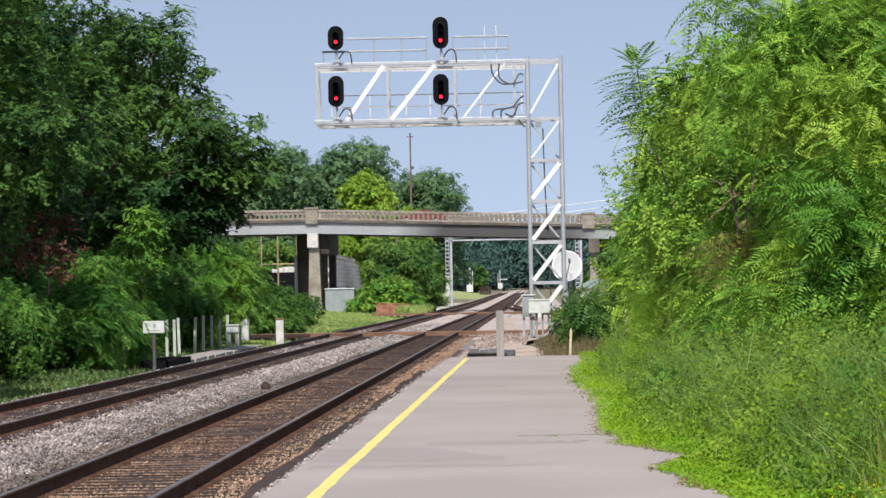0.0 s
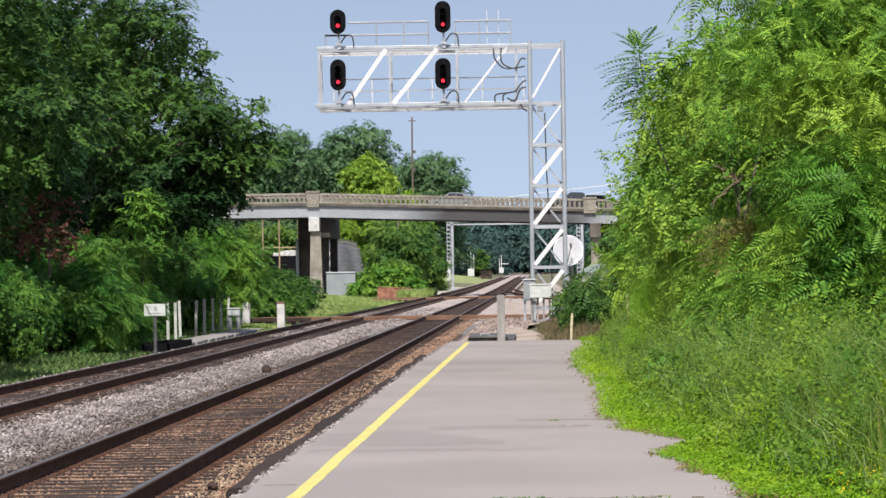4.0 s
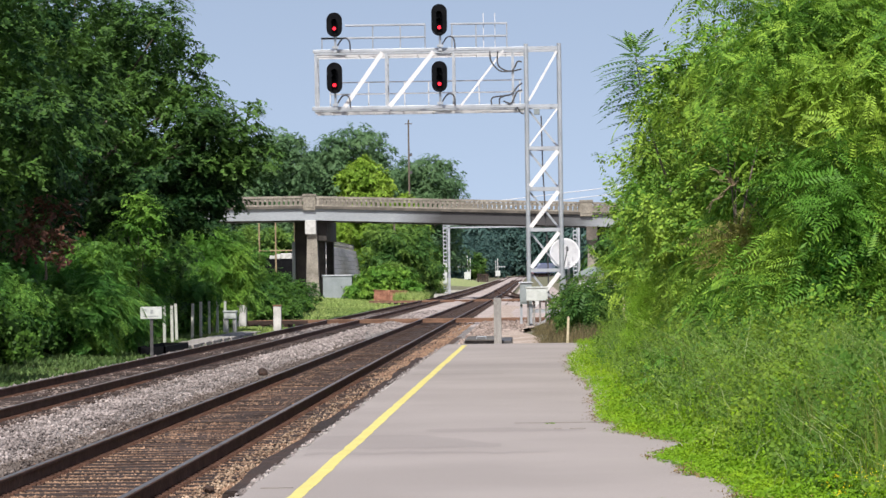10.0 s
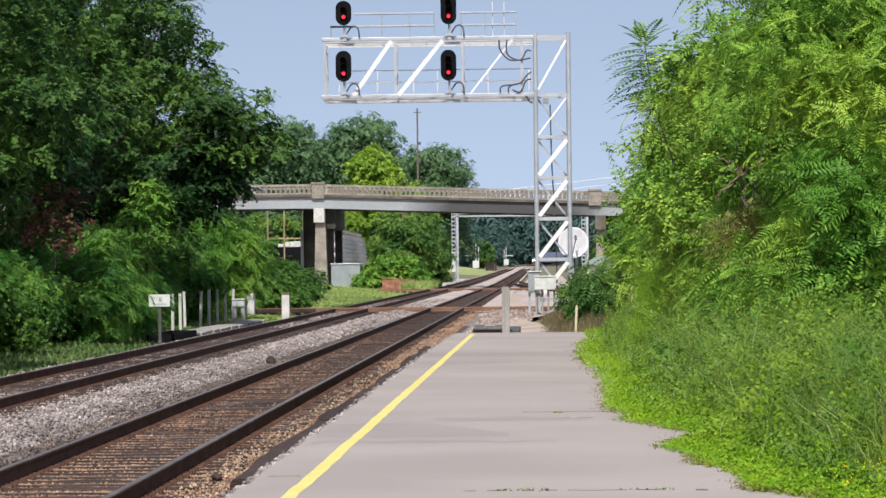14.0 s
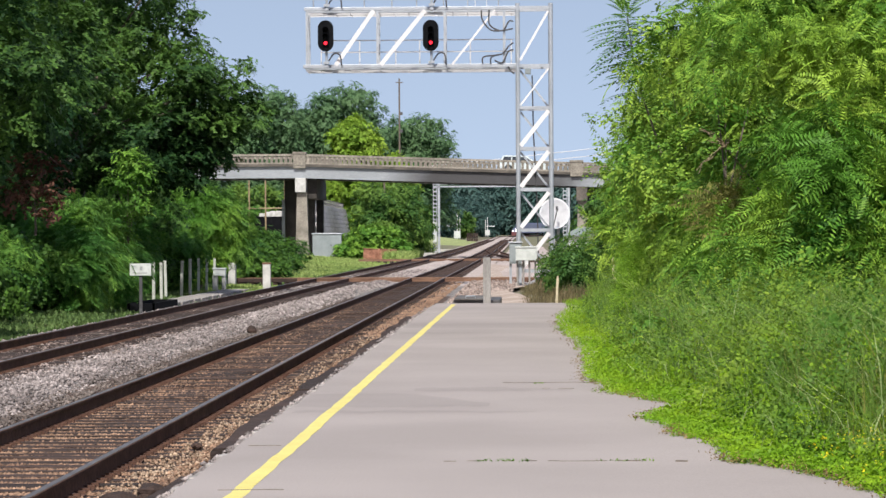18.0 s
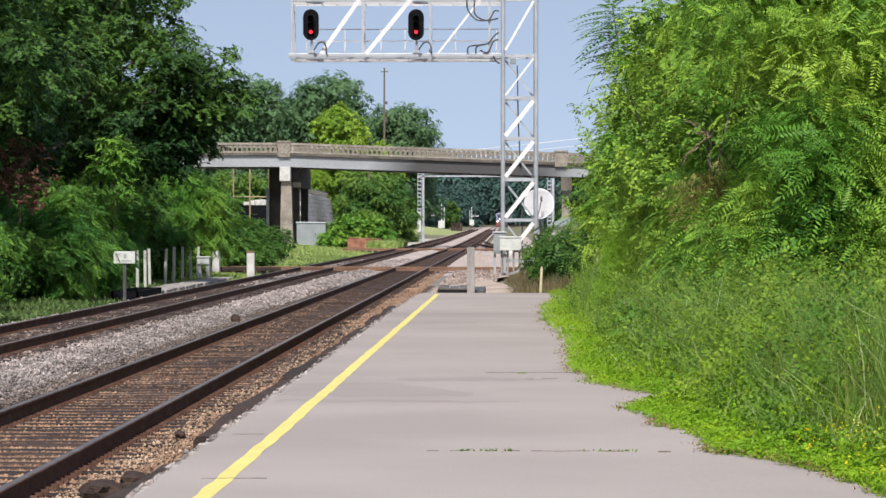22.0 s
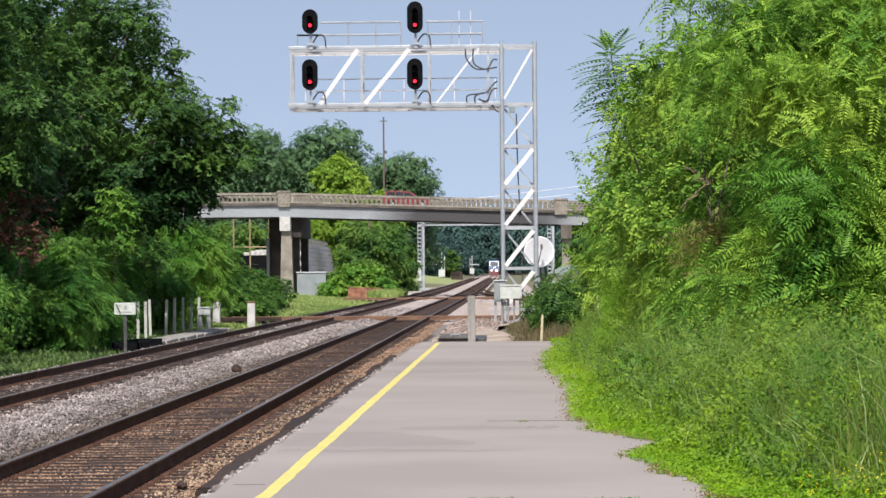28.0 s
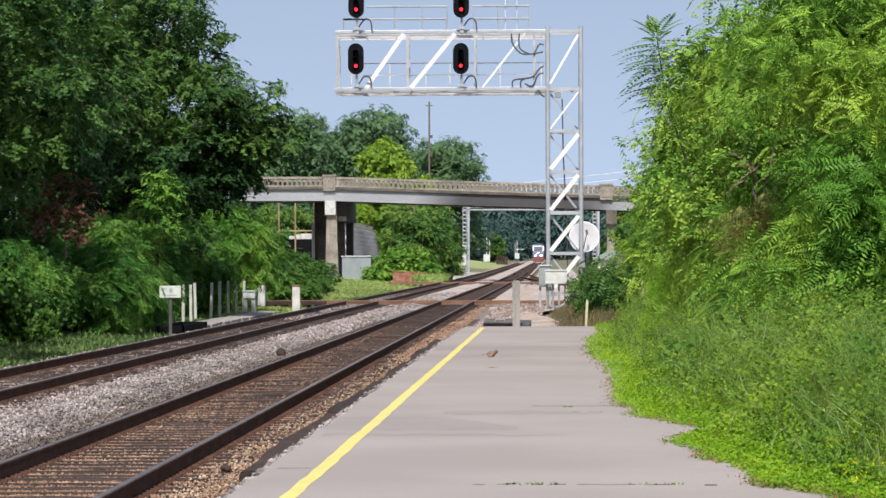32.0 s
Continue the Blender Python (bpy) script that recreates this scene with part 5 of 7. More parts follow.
    grid = [[bm.verts.new((-30 + i * 2.4, 540 + j * 12.0, gz(-30 + i * 2.4, 540 + j * 12.0) - 0.06 + 1.15 * (math.sin(math.pi * i / 8) * math.sin(math.pi * j / 14)) ** 0.6)) for i in range(9)] for j in range(15)]
    for a, q in zip(grid, grid[1:]):
        for i in range(8):
            bm.faces.new((a[i], a[i + 1], q[i + 1], q[i]))
    tagged(part("grass_bank", bm, M["lawn"], None, "", True), "low bright green grass bank by the far crossing", "bank", kind="structure")


lineside()


def gravel_road():
    """A pale gravel lane beside the tracks under the overpass."""
    bm = bmesh.new()
    rows = []
    for i in range(40):
        y = 262 + i * 4.2
        x1 = -10.6 + 0.15 * math.sin(i * 0.7)
        x0 = x1 - 0.6 - 2.2 * min(1, i / 8) + 0.3 * math.sin(i * 0.9 + 1)
        rows.append((bm.verts.new((x0, y, gz(x0, y) + 0.16)), bm.verts.new((x1, y, -0.16 + lift(y)))))
    for a, b in zip(rows, rows[1:]):
        bm.faces.new((a[0], a[1], b[1], b[0]))
    tagged(part("gravel_lane", bm, M["gravel"]), "pale gravel lane beside the tracks", "lane", kind="structure")
    bm = bmesh.new()
    rows = []
    for i in range(24):
        y = 73.3 + i * 6.0
        rows.append((bm.verts.new((-2.3, y, -0.12 + lift(y))), bm.verts.new((-0.2 + 0.4 * math.sin(i), y, gz(-0.2, y) + 0.12))))
    for a, b in zip(rows, rows[1:]):
        bm.faces.new((a[0], a[1], b[1], b[0]))
    tagged(part("gravel_shoulder", bm, M["rubble"]), "pale stony shoulder past the end of the platform", "shoulder", kind="structure")


gravel_road()


# ---- vehicles ----
def skin(bm, sections):
    """Closed skin through rings of equal count."""
    rs = [[bm.verts.new(p) for p in s] for s in sections]
    k = len(rs[0])
    for a, b in zip(rs, rs[1:]):
        for i in range(k):
            bm.faces.new((a[i], a[(i + 1) % k], b[(i + 1) % k], b[i]))
    bm.faces.new(rs[0]), bm.faces.new(rs[-1][::-1])
    bmesh.ops.recalc_face_normals(bm, faces=bm.faces)
    return bm


def shell(profile, half, inset):
    """A body from a side profile (x, z): full width in the middle, drawn in a little at the sides."""
    cx = sum(p[0] for p in profile) / len(profile)
    cz = sum(p[1] for p in profile) / len(profile)
    out = []
    for y, s in ((-half, 1 - inset), (-half + 0.07, 1.0), (half - 0.07, 1.0), (half, 1 - inset)):
        out.append([(cx + (x - cx) * s, y, cz + (z - cz) * s) for x, z in profile])
    return skin(bmesh.new(), out)


def vehicle(name, paint, label, category, length, width, lower, cabin, panes, wheel_x, wheel_r, extras=None):
    """A road vehicle that faces +x; its origin lies on the road under its middle."""
    v = empty(name, None, label, category)
    body = part("body", shell(lower, width / 2, 0.03), paint, v)
    part("cabin", shell(cabin, width / 2 - 0.09, 0.05), paint, v)
    for quad in panes:
        for side in (-1, 1):
            y = side * (width / 2 - 0.085)
            bm = skin(bmesh.new(), [[(x, y, z) for x, z in quad], [(x, y + side * 0.012, z) for x, z in quad]])
            part("side_window", bm, M["glass"], v, "dark side window")
    fr = max(cabin, key=lambda p: p[0])
    tp = max((p for p in cabin if p[1] > 0.9 * max(q[1] for q in cabin)), key=lambda p: p[0])
    bk = min((p for p in cabin if p[1] > 0.9 * max(q[1] for q in cabin)), key=lambda p: p[0])
    rb = min(cabin, key=lambda p: p[0])
    for (a, b), nm in (((fr, tp), "windscreen"), ((rb, bk), "rear_window")):
        d = 0.02 if nm == "windscreen" else -0.02
        p0 = (a[0] + (b[0] - a[0]) * 0.1, a[1] + (b[1] - a[1]) * 0.1)
        p1 = (a[0] + (b[0] - a[0]) * 0.88, a[1] + (b[1] - a[1]) * 0.88)
        h = width / 2 - 0.2
        bm = skin(bmesh.new(), [[(p0[0], -h, p0[1]), (p0[0], h, p0[1]), (p1[0], h, p1[1]), (p1[0], -h, p1[1])], [(p0[0] + d, -h, p0[1] + 0.01), (p0[0] + d, h, p0[1] + 0.01), (p1[0] + d, h, p1[1] + 0.01), (p1[0] + d, -h, p1[1] + 0.01)]])
        part(nm, bm, M["glass"], v)
    for x in wheel_x:
        for side in (-1, 1):
            y = side * (width / 2 - 0.1)
            w = part("wheel", tube(bmesh.new(), (x, y - 0.1, wheel_r), (x, y + 0.1, wheel_r), wheel_r, seg=20), M["tyre"], v)
            part("rim", tube(bmesh.new(), (x, y - 0.115, wheel_r), (x, y + 0.115, wheel_r), wheel_r * 0.6, seg=14), M["galv"], w)
    x1, x0 = length / 2, -length / 2
    for side in (-1, 1):
        y = side * (width / 2 - 0.28)
        part("headlight", boxes((x1 - 0.09, x1 + 0.012, y - 0.14, y + 0.14, 0.62, 0.76), bevel=0.02), M["sign_white"], v)
        part("tail_light", boxes((x0 - 0.012, x0 + 0.06, y - 0.1, y + 0.1, 0.7, 0.9), bevel=0.02), M["rust"], v)
    part("bumper", boxes((x1 - 0.1, x1 + 0.06, -width / 2 + 0.1, width / 2 - 0.1, 0.3, 0.5), bevel=0.03), M["cable"], v)
    part("bumper", boxes((x0 - 0.06, x0 + 0.1, -width / 2 + 0.1, width / 2 - 0.1, 0.3, 0.5), bevel=0.03), M["cable"], v)
    return v


def paint(name, c, metal=0.0):
    return surface(name, c, tuple(q * 0.92 for q in c), 0.8, 20, rough=0.28, metal=metal, bump=0.0, dirt=0.05, spec=0.5)


def sedan(name, col, label, metal=0.2, h=1.45):
    L = 4.6
    low = [(-2.3, 0.35), (-2.25, 0.85), (-1.6, 0.95), (0.9, 0.95), (1.9, 0.84), (2.27, 0.66), (2.3, 0.35), (1.95, 0.25), (-1.95, 0.25)]
    cab = [(-1.95, 0.93), (-1.15, h - 0.04), (-0.6, h), (0.05, h), (0.35, h - 0.04), (1.15, 0.93)]
    panes = [[(-1.35, 0.98), (-0.98, h - 0.12), (-0.42, h - 0.09), (-0.42, 0.98)], [(-0.34, 0.98), (-0.34, h - 0.09), (0.2, h - 0.11), (0.78, 0.98)]]
    return vehicle(name, paint(name + "_paint", col, metal), label, "car", L, 1.8, low, cab, panes, (-1.4, 1.4), 0.33)


def wagon(name, col, label, metal=0.2, h=1.68):
    low = [(-2.35, 0.4), (-2.3, 0.95), (-1.6, 1.02), (1.0, 1.02), (2.0, 0.92), (2.32, 0.7), (2.35, 0.4), (2.0, 0.28), (-2.0, 0.28)]
    cab = [(-2.25, 1.0), (-2.0, h - 0.08), (-1.5, h), (0.1, h), (0.4, h - 0.06), (1.2, 1.0)]
    panes = [[(-2.0, 1.06), (-1.85, h - 0.14), (-1.15, h - 0.12), (-1.15, 1.06)], [(-1.07, 1.06), (-1.07, h - 0.12), (-0.35, h - 0.12), (-0.35, 1.06)], [(-0.27, 1.06), (-0.27, h - 0.12), (0.25, h - 0.14), (0.85, 1.06)]]
    return vehicle(name, paint(name + "_paint", col, metal), label, "car", 4.7, 1.85, low, cab, panes, (-1.42, 1.45), 0.36)


def van(name, col, label, h, ladder=False):
    low = [(-2.75, 0.42), (-2.75, 1.2), (1.7, 1.2), (2.45, 1.05), (2.75, 0.82), (2.78, 0.42), (2.4, 0.32), (-2.4, 0.32)]
    cab = [(-2.74, 1.15), (-2.68, h - 0.12), (-2.4, h), (0.75, h), (1.1, h - 0.08), (2.0, 1.15)]
    panes = [[(-1.0, 1.3), (-1.0, h - 0.22), (-0.25, h - 0.22), (-0.25, 1.3)], [(-0.1, 1.3), (-0.1, h - 0.22), (0.6, h - 0.22), (0.6, 1.3)], [(0.74, 1.3), (0.74, h - 0.22), (1.05, h - 0.25), (1.68, 1.3)]]
    if not ladder:
        panes.append([(-2.4, 1.3), (-2.4, h - 0.3), (-1.2, h - 0.3), (-1.2, 1.3)])
    v = vehicle(name, paint(name + "_paint", col), label, "van", 5.5, 2.0, low, cab, panes, (-1.75, 1.75), 0.37)
    if ladder:
        rack = part("roof_rack", boxes((-2.3, 1.1, -0.78, -0.72, h + 0.18, h + 0.24), (-2.3, 1.1, 0.72, 0.78, h + 0.18, h + 0.24), *[(x, x + 0.06, -0.76, 0.76, h - 0.02, h + 0.2) for x in (-2.0, -0.6, 0.7)]), M["cable"], v)
        lad = boxes((-3.1, 1.2, -0.6, -0.52, h + 0.25, h + 0.34), (-3.1, 1.2, -0.22, -0.14, h + 0.25, h + 0.34), *[(-3.0 + 0.33 * i, -2.95 + 0.33 * i, -0.55, -0.2, h + 0.27, h + 0.32) for i in range(13)])
        part("ladder", lad, surface("orange_fibreglass", (0.75, 0.16, 0.04), (0.62, 0.13, 0.03), 2, 20, rough=0.5, bump=0), rack, "orange fibreglass ladder")
        part("beacon", boxes((0.3, 0.5, -0.1, 0.1, h, h + 0.3), bevel=0.03), M["cable"], v)
    return v


def pickup(name, col, label):
    low = [(-2.8, 0.5), (-2.8, 1.12), (-0.6, 1.12), (1.2, 1.12), (2.5, 1.05), (2.8, 0.85), (2.8, 0.5), (2.4, 0.4), (-2.4, 0.4)]
    cab = [(-0.75, 1.1), (-0.65, 1.78), (-0.4, 1.86), (0.6, 1.86), (0.8, 1.8), (1.45, 1.1)]
    panes = [[(-0.55, 1.18), (-0.5, 1.72), (0.02, 1.74), (0.02, 1.18)], [(0.1, 1.18), (0.1, 1.74), (0.65, 1.72), (1.1, 1.18)]]
    v = vehicle(name, paint(name + "_paint", col, 0.1), label, "pickup truck", 5.6, 1.95, low, cab, panes, (-1.7, 1.75), 0.4)
    part("bed_cover", boxes((-2.76, -0.8, -0.9, 0.9, 1.12, 1.62), bevel=0.06), M["black"], v, "dark bed cover")
    return v


def locomotive():
    """A streamlined passenger locomotive that faces the camera (-y)."""
    v = empty("locomotive", None, "blue-grey passenger locomotive with bright headlights approaching", "locomotive")
    silver = paint("loco_silver", (0.13, 0.15, 0.23), 0.1)
    blue = paint("loco_blue", (0.06, 0.10, 0.22), 0.1)
    red = paint("loco_red", (0.16, 0.06, 0.06))
    side = [(0.0, 1.1), (0.12, 2.1), (1.5, 3.0), (2.2, 4.3), (3.0, 4.6), (21, 4.6), (21, 1.1)]
    sec = []
    for x, s in ((-1.52, 0.96), (-1.4, 1.0), (1.4, 1.0), (1.52, 0.96)):
        sec.append([(x, 10.5 + (y - 10.5) * s, 1.1 + (z - 1.1) * s) for y, z in side])
    part("body", skin(bmesh.new(), sec), silver, v)
    part("roof_band", boxes((-1.3, 1.3, 3.0, 20.8, 4.6, 4.75), bevel=0.05), blue, v)
    bm = skin(bmesh.new(), [[(-1.2, 1.52, 3.08), (1.2, 1.52, 3.08), (1.15, 2.08, 4.15), (-1.15, 2.08, 4.15)], [(-1.2, 1.46, 3.1), (1.2, 1.46, 3.1), (1.15, 2.02, 4.17), (-1.15, 2.02, 4.17)]])
    part("windscreen", bm, M["glass"], v)
    part("nose_band", boxes((-1.5, 1.5, -0.03, 0.1, 1.15, 1.5), bevel=0.02), red, v)
    part("pilot", boxes((-1.4, 1.4, -0.1, 0.4, 0.15, 1.1), bevel=0.05), red, v)
    part("underframe", boxes((-1.35, 1.35, 0.6, 20.5, 0.6, 1.1)), M["black"], v)
    for x, z, r in ((-0.75, 1.75, 0.22), (0.75, 1.75, 0.22), (-0.2, 2.35, 0.18), (0.2, 2.35, 0.18)):
        y = 0.02 if z < 2.2 else 0.72
        part("headlight", tube(bmesh.new(), (x, y + 0.12, z), (x, y - 0.1, z), r, seg=16), M["head_light"], v, "bright lit headlight")
    for y in (3.2, 4.6, 6.0, 15.0, 16.4, 17.8):
        for x in (-0.75, 0.75):
            w = part("wheel", tube(bmesh.new(), (x - 0.06, y, 0.5), (x + 0.06, y, 0.5), 0.5, seg=18), M["rail"], v)
            part("tread", tube(bmesh.new(), (x - 0.07, y, 0.5), (x + 0.03, y, 0.5), 0.46, seg=18), M["rail_head"], w)
    for y in (4.6, 16.4):
        part("bogie_frame", boxes((-1.1, -0.95, y - 2.3, y + 2.3, 0.4, 0.8), (0.95, 1.1, y - 2.3, y + 2.3, 0.4, 0.8)), M["black"], v)
    return v


def bird():
    """A small brown bird in low flight, facing +x."""
    b = empty("small_bird", None, "small brown bird flying low over the platform", "bird")
    brown = surface("bird_feathers", (0.13, 0.08, 0.055), (0.20, 0.13, 0.09), 8, 60, rough=0.9, bump=0.3)
    bm = bmesh.new()
    bmesh.ops.create_uvsphere(bm, u_segments=12, v_segments=8, radius=1.0, matrix=Matrix.Diagonal((0.075, 0.033, 0.036, 1)))
    part("body", bm, brown, b, smooth=True)
    bm = bmesh.new()
    bmesh.ops.create_uvsphere(bm, u_segments=10, v_segments=7, radius=0.028, matrix=Matrix.Translation((0.08, 0, 0.022)))
    part("head", bm, brown, b, smooth=True)
    part("beak", tube(bmesh.new(), (0.1, 0, 0.02), (0.126, 0, 0.016), 0.007, 0.001, 6), M["post_wood"], b)
    bm = skin(bmesh.new(), [[(-0.06, -0.016, 0.008), (-0.06, 0.016, 0.008), (-0.06, 0.016, 0.0), (-0.06, -0.016, 0.0)], [(-0.15, -0.028, 0.004), (-0.15, 0.028, 0.004), (-0.15, 0.028, -0.002), (-0.15, -0.028, -0.002)]])
    part("tail", bm, brown, b)
    for side in (-1, 1):
        bm = skin(bmesh.new(), [[(0.045, side * 0.02, 0.012), (-0.045, side * 0.02, 0.012), (-0.045, side * 0.02, 0.004), (0.045, side * 0.02, 0.004)], [(0.05, side * 0.08, 0.018), (-0.05, side * 0.08, 0.016), (-0.05, side * 0.08, 0.01), (0.05, side * 0.08, 0.012)], [(0.0, side * 0.16, 0.004), (-0.035, side * 0.15, 0.004), (-0.035, side * 0.15, 0.0), (0.0, side * 0.16, 0.0)]])
        w = part("wing", bm, brown, b)
        WINGS.append((w, side))
    return b


WINGS = []
RED_CAR = sedan("red_car", (0.16, 0.03, 0.03), "dark red sedan driving over the overpass", 0.0, 1.38)
WHITE_CAR = sedan("pale_car", (0.75, 0.78, 0.80), "pale silver-white sedan driving over the overpass", 0.1)
GREY_CAR = sedan("grey_car", (0.22, 0.24, 0.25), "dark grey sedan driving over the overpass", 0.3, 1.6)
TRUCK = pickup("black_pickup", (0.03, 0.03, 0.035), "black pickup truck driving over the overpass")
BLUE_VAN = van("blue_van", (0.075, 0.27, 0.42), "light blue passenger van driving over the overpass", 2.3)
TEAL_CAR = wagon("slate_car", (0.12, 0.17, 0.20), "slate-blue estate car driving over the overpass")
SILVER_CAR = wagon("silver_car", (0.62, 0.70, 0.72), "pale silver small SUV driving over the overpass", 0.2, 1.6)
DARK_CAR = wagon("maroon_car", (0.22, 0.045, 0.055), "dull maroon estate car driving over the overpass", 0.1, 1.6)
WHITE_VAN = van("white_van", (0.80, 0.80, 0.80), "white work van with an orange ladder on its roof rack", 2.2, True)
LOCO = locomotive()
BIRD = bird()

# ---- plants ----
def pinnate(pairs=7, length=0.55, leaflet=0.13, width=0.042, droop=0.22):
    """One feathered leaf: pairs of leaflets on a stalk along +x."""
    v, f = [], []
    for i in range(pairs):
        s = (i + 1) / (pairs + 0.5)
        x, z = length * s, -droop * length * s * s
        ln = leaflet * (0.75 + 0.5 * math.sin(math.pi * s))
        for side in (-1, 1):
            dx, dy, dz = 0.35 * ln, side * 0.92 * ln, -0.18 * ln
            b = len(v)
            v += [(x, 0, z), (x + dx * 0.5 + width * 0.5, dy * 0.5, z + dz * 0.3), (x + dx, dy, z + dz), (x + dx * 0.5 - width * 0.5, dy * 0.5, z + dz * 0.3)]
            f.append((b, b + 1, b + 2, b + 3))
    b = len(v)
    v += [(length * 0.95, 0, -droop * length), (length * 1.08, width * 0.6, -droop * length * 1.2), (length * 1.22, 0, -droop * length * 1.45), (length * 1.08, -width * 0.6, -droop * length * 1.2)]
    f.append((b, b + 1, b + 2, b + 3))
    return np.array(v), np.array(f)


def sprig(leaves=6, length=0.3, size=0.12, seed=1, rough=1.0):
    """A twig end with simple leaves."""
    r = random.Random(seed)
    v, f = [], []
    for i in range(leaves):
        x = length * i / leaves
        a = r.uniform(-1.3, 1.3) + (i % 2) * 0.4
        el = r.uniform(-0.7, 0.5) * rough
        d = Vector((math.cos(a) * math.cos(el), math.sin(a) * math.cos(el), math.sin(el)))
        s = d.cross(Vector((r.uniform(-0.4, 0.4) * rough, r.uniform(-0.4, 0.4) * rough, 1))).normalized()
        ln, w = size * r.uniform(0.7, 1.2), size * r.uniform(0.26, 0.4)
        p = Vector((x, 0, r.uniform(-0.04, 0.04)))
        b = len(v)
        v += [tuple(p), tuple(p + d * ln * 0.5 + s * w), tuple(p + d * ln), tuple(p + d * ln * 0.5 - s * w)]
        f.append((b, b + 1, b + 2, b + 3))
    return np.array(v), np.array(f)


def spread(rng, template, pos, out, scale, flat=0.5, drop=0.35, ruffle=0.42, stray=0.7):
    """Copies of a leaf template at pos, pointing along out; ruffle tilts them, stray turns them."""
    tv, tf = template
    n = len(pos)
    nor = out * 0.75 + np.array([0, 0, 1.0]) * flat + rng.normal(0, ruffle, (n, 3))
    nor /= np.linalg.norm(nor, axis=1, keepdims=True)
    d = out * 0.45 + rng.normal(0, stray, (n, 3)) + np.array([0, 0, -drop])
    d -= nor * (d * nor).sum(1, keepdims=True)
    d /= np.linalg.norm(d, axis=1, keepdims=True) + 1e-9
    side = np.cross(nor, d)
    R = np.stack([d, side, nor], 2) * scale[:, None, None]
    v = np.einsum("nij,kj->nki", R, tv) + pos[:, None]
    k = len(tv)
    f = tf[None] + k * np.arange(n)[:, None, None]
    return v.reshape(-1, 3), f.reshape(-1, tf.shape[1])


def crown_points(rng, lobes, clumps, per, spreadr, shell=0.22):
    """Leaf places in clumps over the outer part of ellipsoid lobes (x, y, z, rx, ry, rz)."""
    L = np.array(lobes, float)
    w = (L[:, 3] * L[:, 4] + L[:, 4] * L[:, 5] + L[:, 3] * L[:, 5]) ** 1.0
    which = rng.choice(len(L), clumps, p=w / w.sum())
    d = rng.normal(0, 1, (clumps, 3))
    d[:, 2] += 0.15
    d /= np.linalg.norm(d, axis=1, keepdims=True)
    r = 1 - np.abs(rng.normal(0, shell, clumps)) + 0.10 * rng.random(clumps)
    c = L[which, :3] + d * L[which, 3:] * r[:, None]
    idx = np.repeat(np.arange(clumps), per)
    ball = rng.normal(0, 1, (len(idx), 3))
    ball *= (rng.random((len(idx), 1)) ** 0.45 / np.linalg.norm(ball, axis=1, keepdims=True)) * np.array([1.0, 1.0, 0.6])
    off = ball * 1.9 * spreadr * (0.6 + 0.8 * rng.random((clumps, 1)))[idx] + d[idx] * (rng.random((len(idx), 1)) - 0.6) * spreadr * 1.2
    out = d[idx] + off / (np.linalg.norm(off, axis=1, keepdims=True) + 1e-6) * 1.0
    out[:, 2] -= 0.1
    out /= np.linalg.norm(out, axis=1, keepdims=True)
    return c[idx] + off, out


def wood(t, rng, base, tips, r0):
    """A trunk and its limbs: tapered, slightly crooked, from base towards the lobes."""
    base = Vector(base)
    fork = base + Vector((0, 0, 0.45 * (max(p[2] for p in tips) - base.z)))
    line = [base.lerp(fork, i / 5) + Vector((rng.normal(0, 0.05), rng.normal(0, 0.05), 0)) * min(1, r0 * 5) * (i > 0) for i in range(6)]
    part("trunk", hose(line, r0, 8, r0 * 0.6), M["bark"], t)
    for p in tips[:9]:
        p = Vector(p)
        start = line[3].lerp(line[5], min(1.0, max(0.0, (p.z - line[3].z) / max(0.1, fork.z))))
        pts = [start.lerp(p, i / 4) + Vector((rng.normal(0, 0.08), rng.normal(0, 0.08), 0.25 * math.sin(i / 4 * math.pi))) * min(1, r0 * 5) * (i > 0) for i in range(5)]
        part("limb", hose(pts, r0 * 0.45, 6, r0 * 0.1), M["bark"], t)


def tree(name, seed, lobes, clumps, per, spreadr, template, material, label, scale=(0.75, 1.25), trunk=0.18, flat=0.5, shell=0.22, group="", category="tree", drop=0.35, bough=None, ruffle=0.42, stray=0.7):
    """A tree or shrub at the origin: trunk with limbs and a crown of single leaves."""
    rng = np.random.default_rng(seed)
    t = empty(name, None, label, category, group)
    wood(t, rng, (0, 0, -0.3), [q[:3] for q in lobes], trunk)
    if bough:
        inner = [(q[0], q[1], q[2], q[3] * 0.72, q[4] * 0.72, q[5] * 0.72) for q in lobes]
        pos, out = crown_points(rng, boughs(lobes, seed, *bough), clumps, per, spreadr, shell)
        pos2, out2 = crown_points(rng, inner, clumps // 4, per, 0.6, 0.3)
        pos, out = np.concatenate([pos, pos2]), np.concatenate([out, out2])
    else:
        pos, out = crown_points(rng, lobes, clumps, per, spreadr, shell)
    keep = pos[:, 2] > 0.05
    pos, out = pos[keep], out[keep]
    s = scale[0] + (scale[1] - scale[0]) * rng.random(len(pos))
    v, f = spread(rng, template, pos, out, s, flat, drop, ruffle, stray)
    raw("crown", v, f, material, t)
    return t


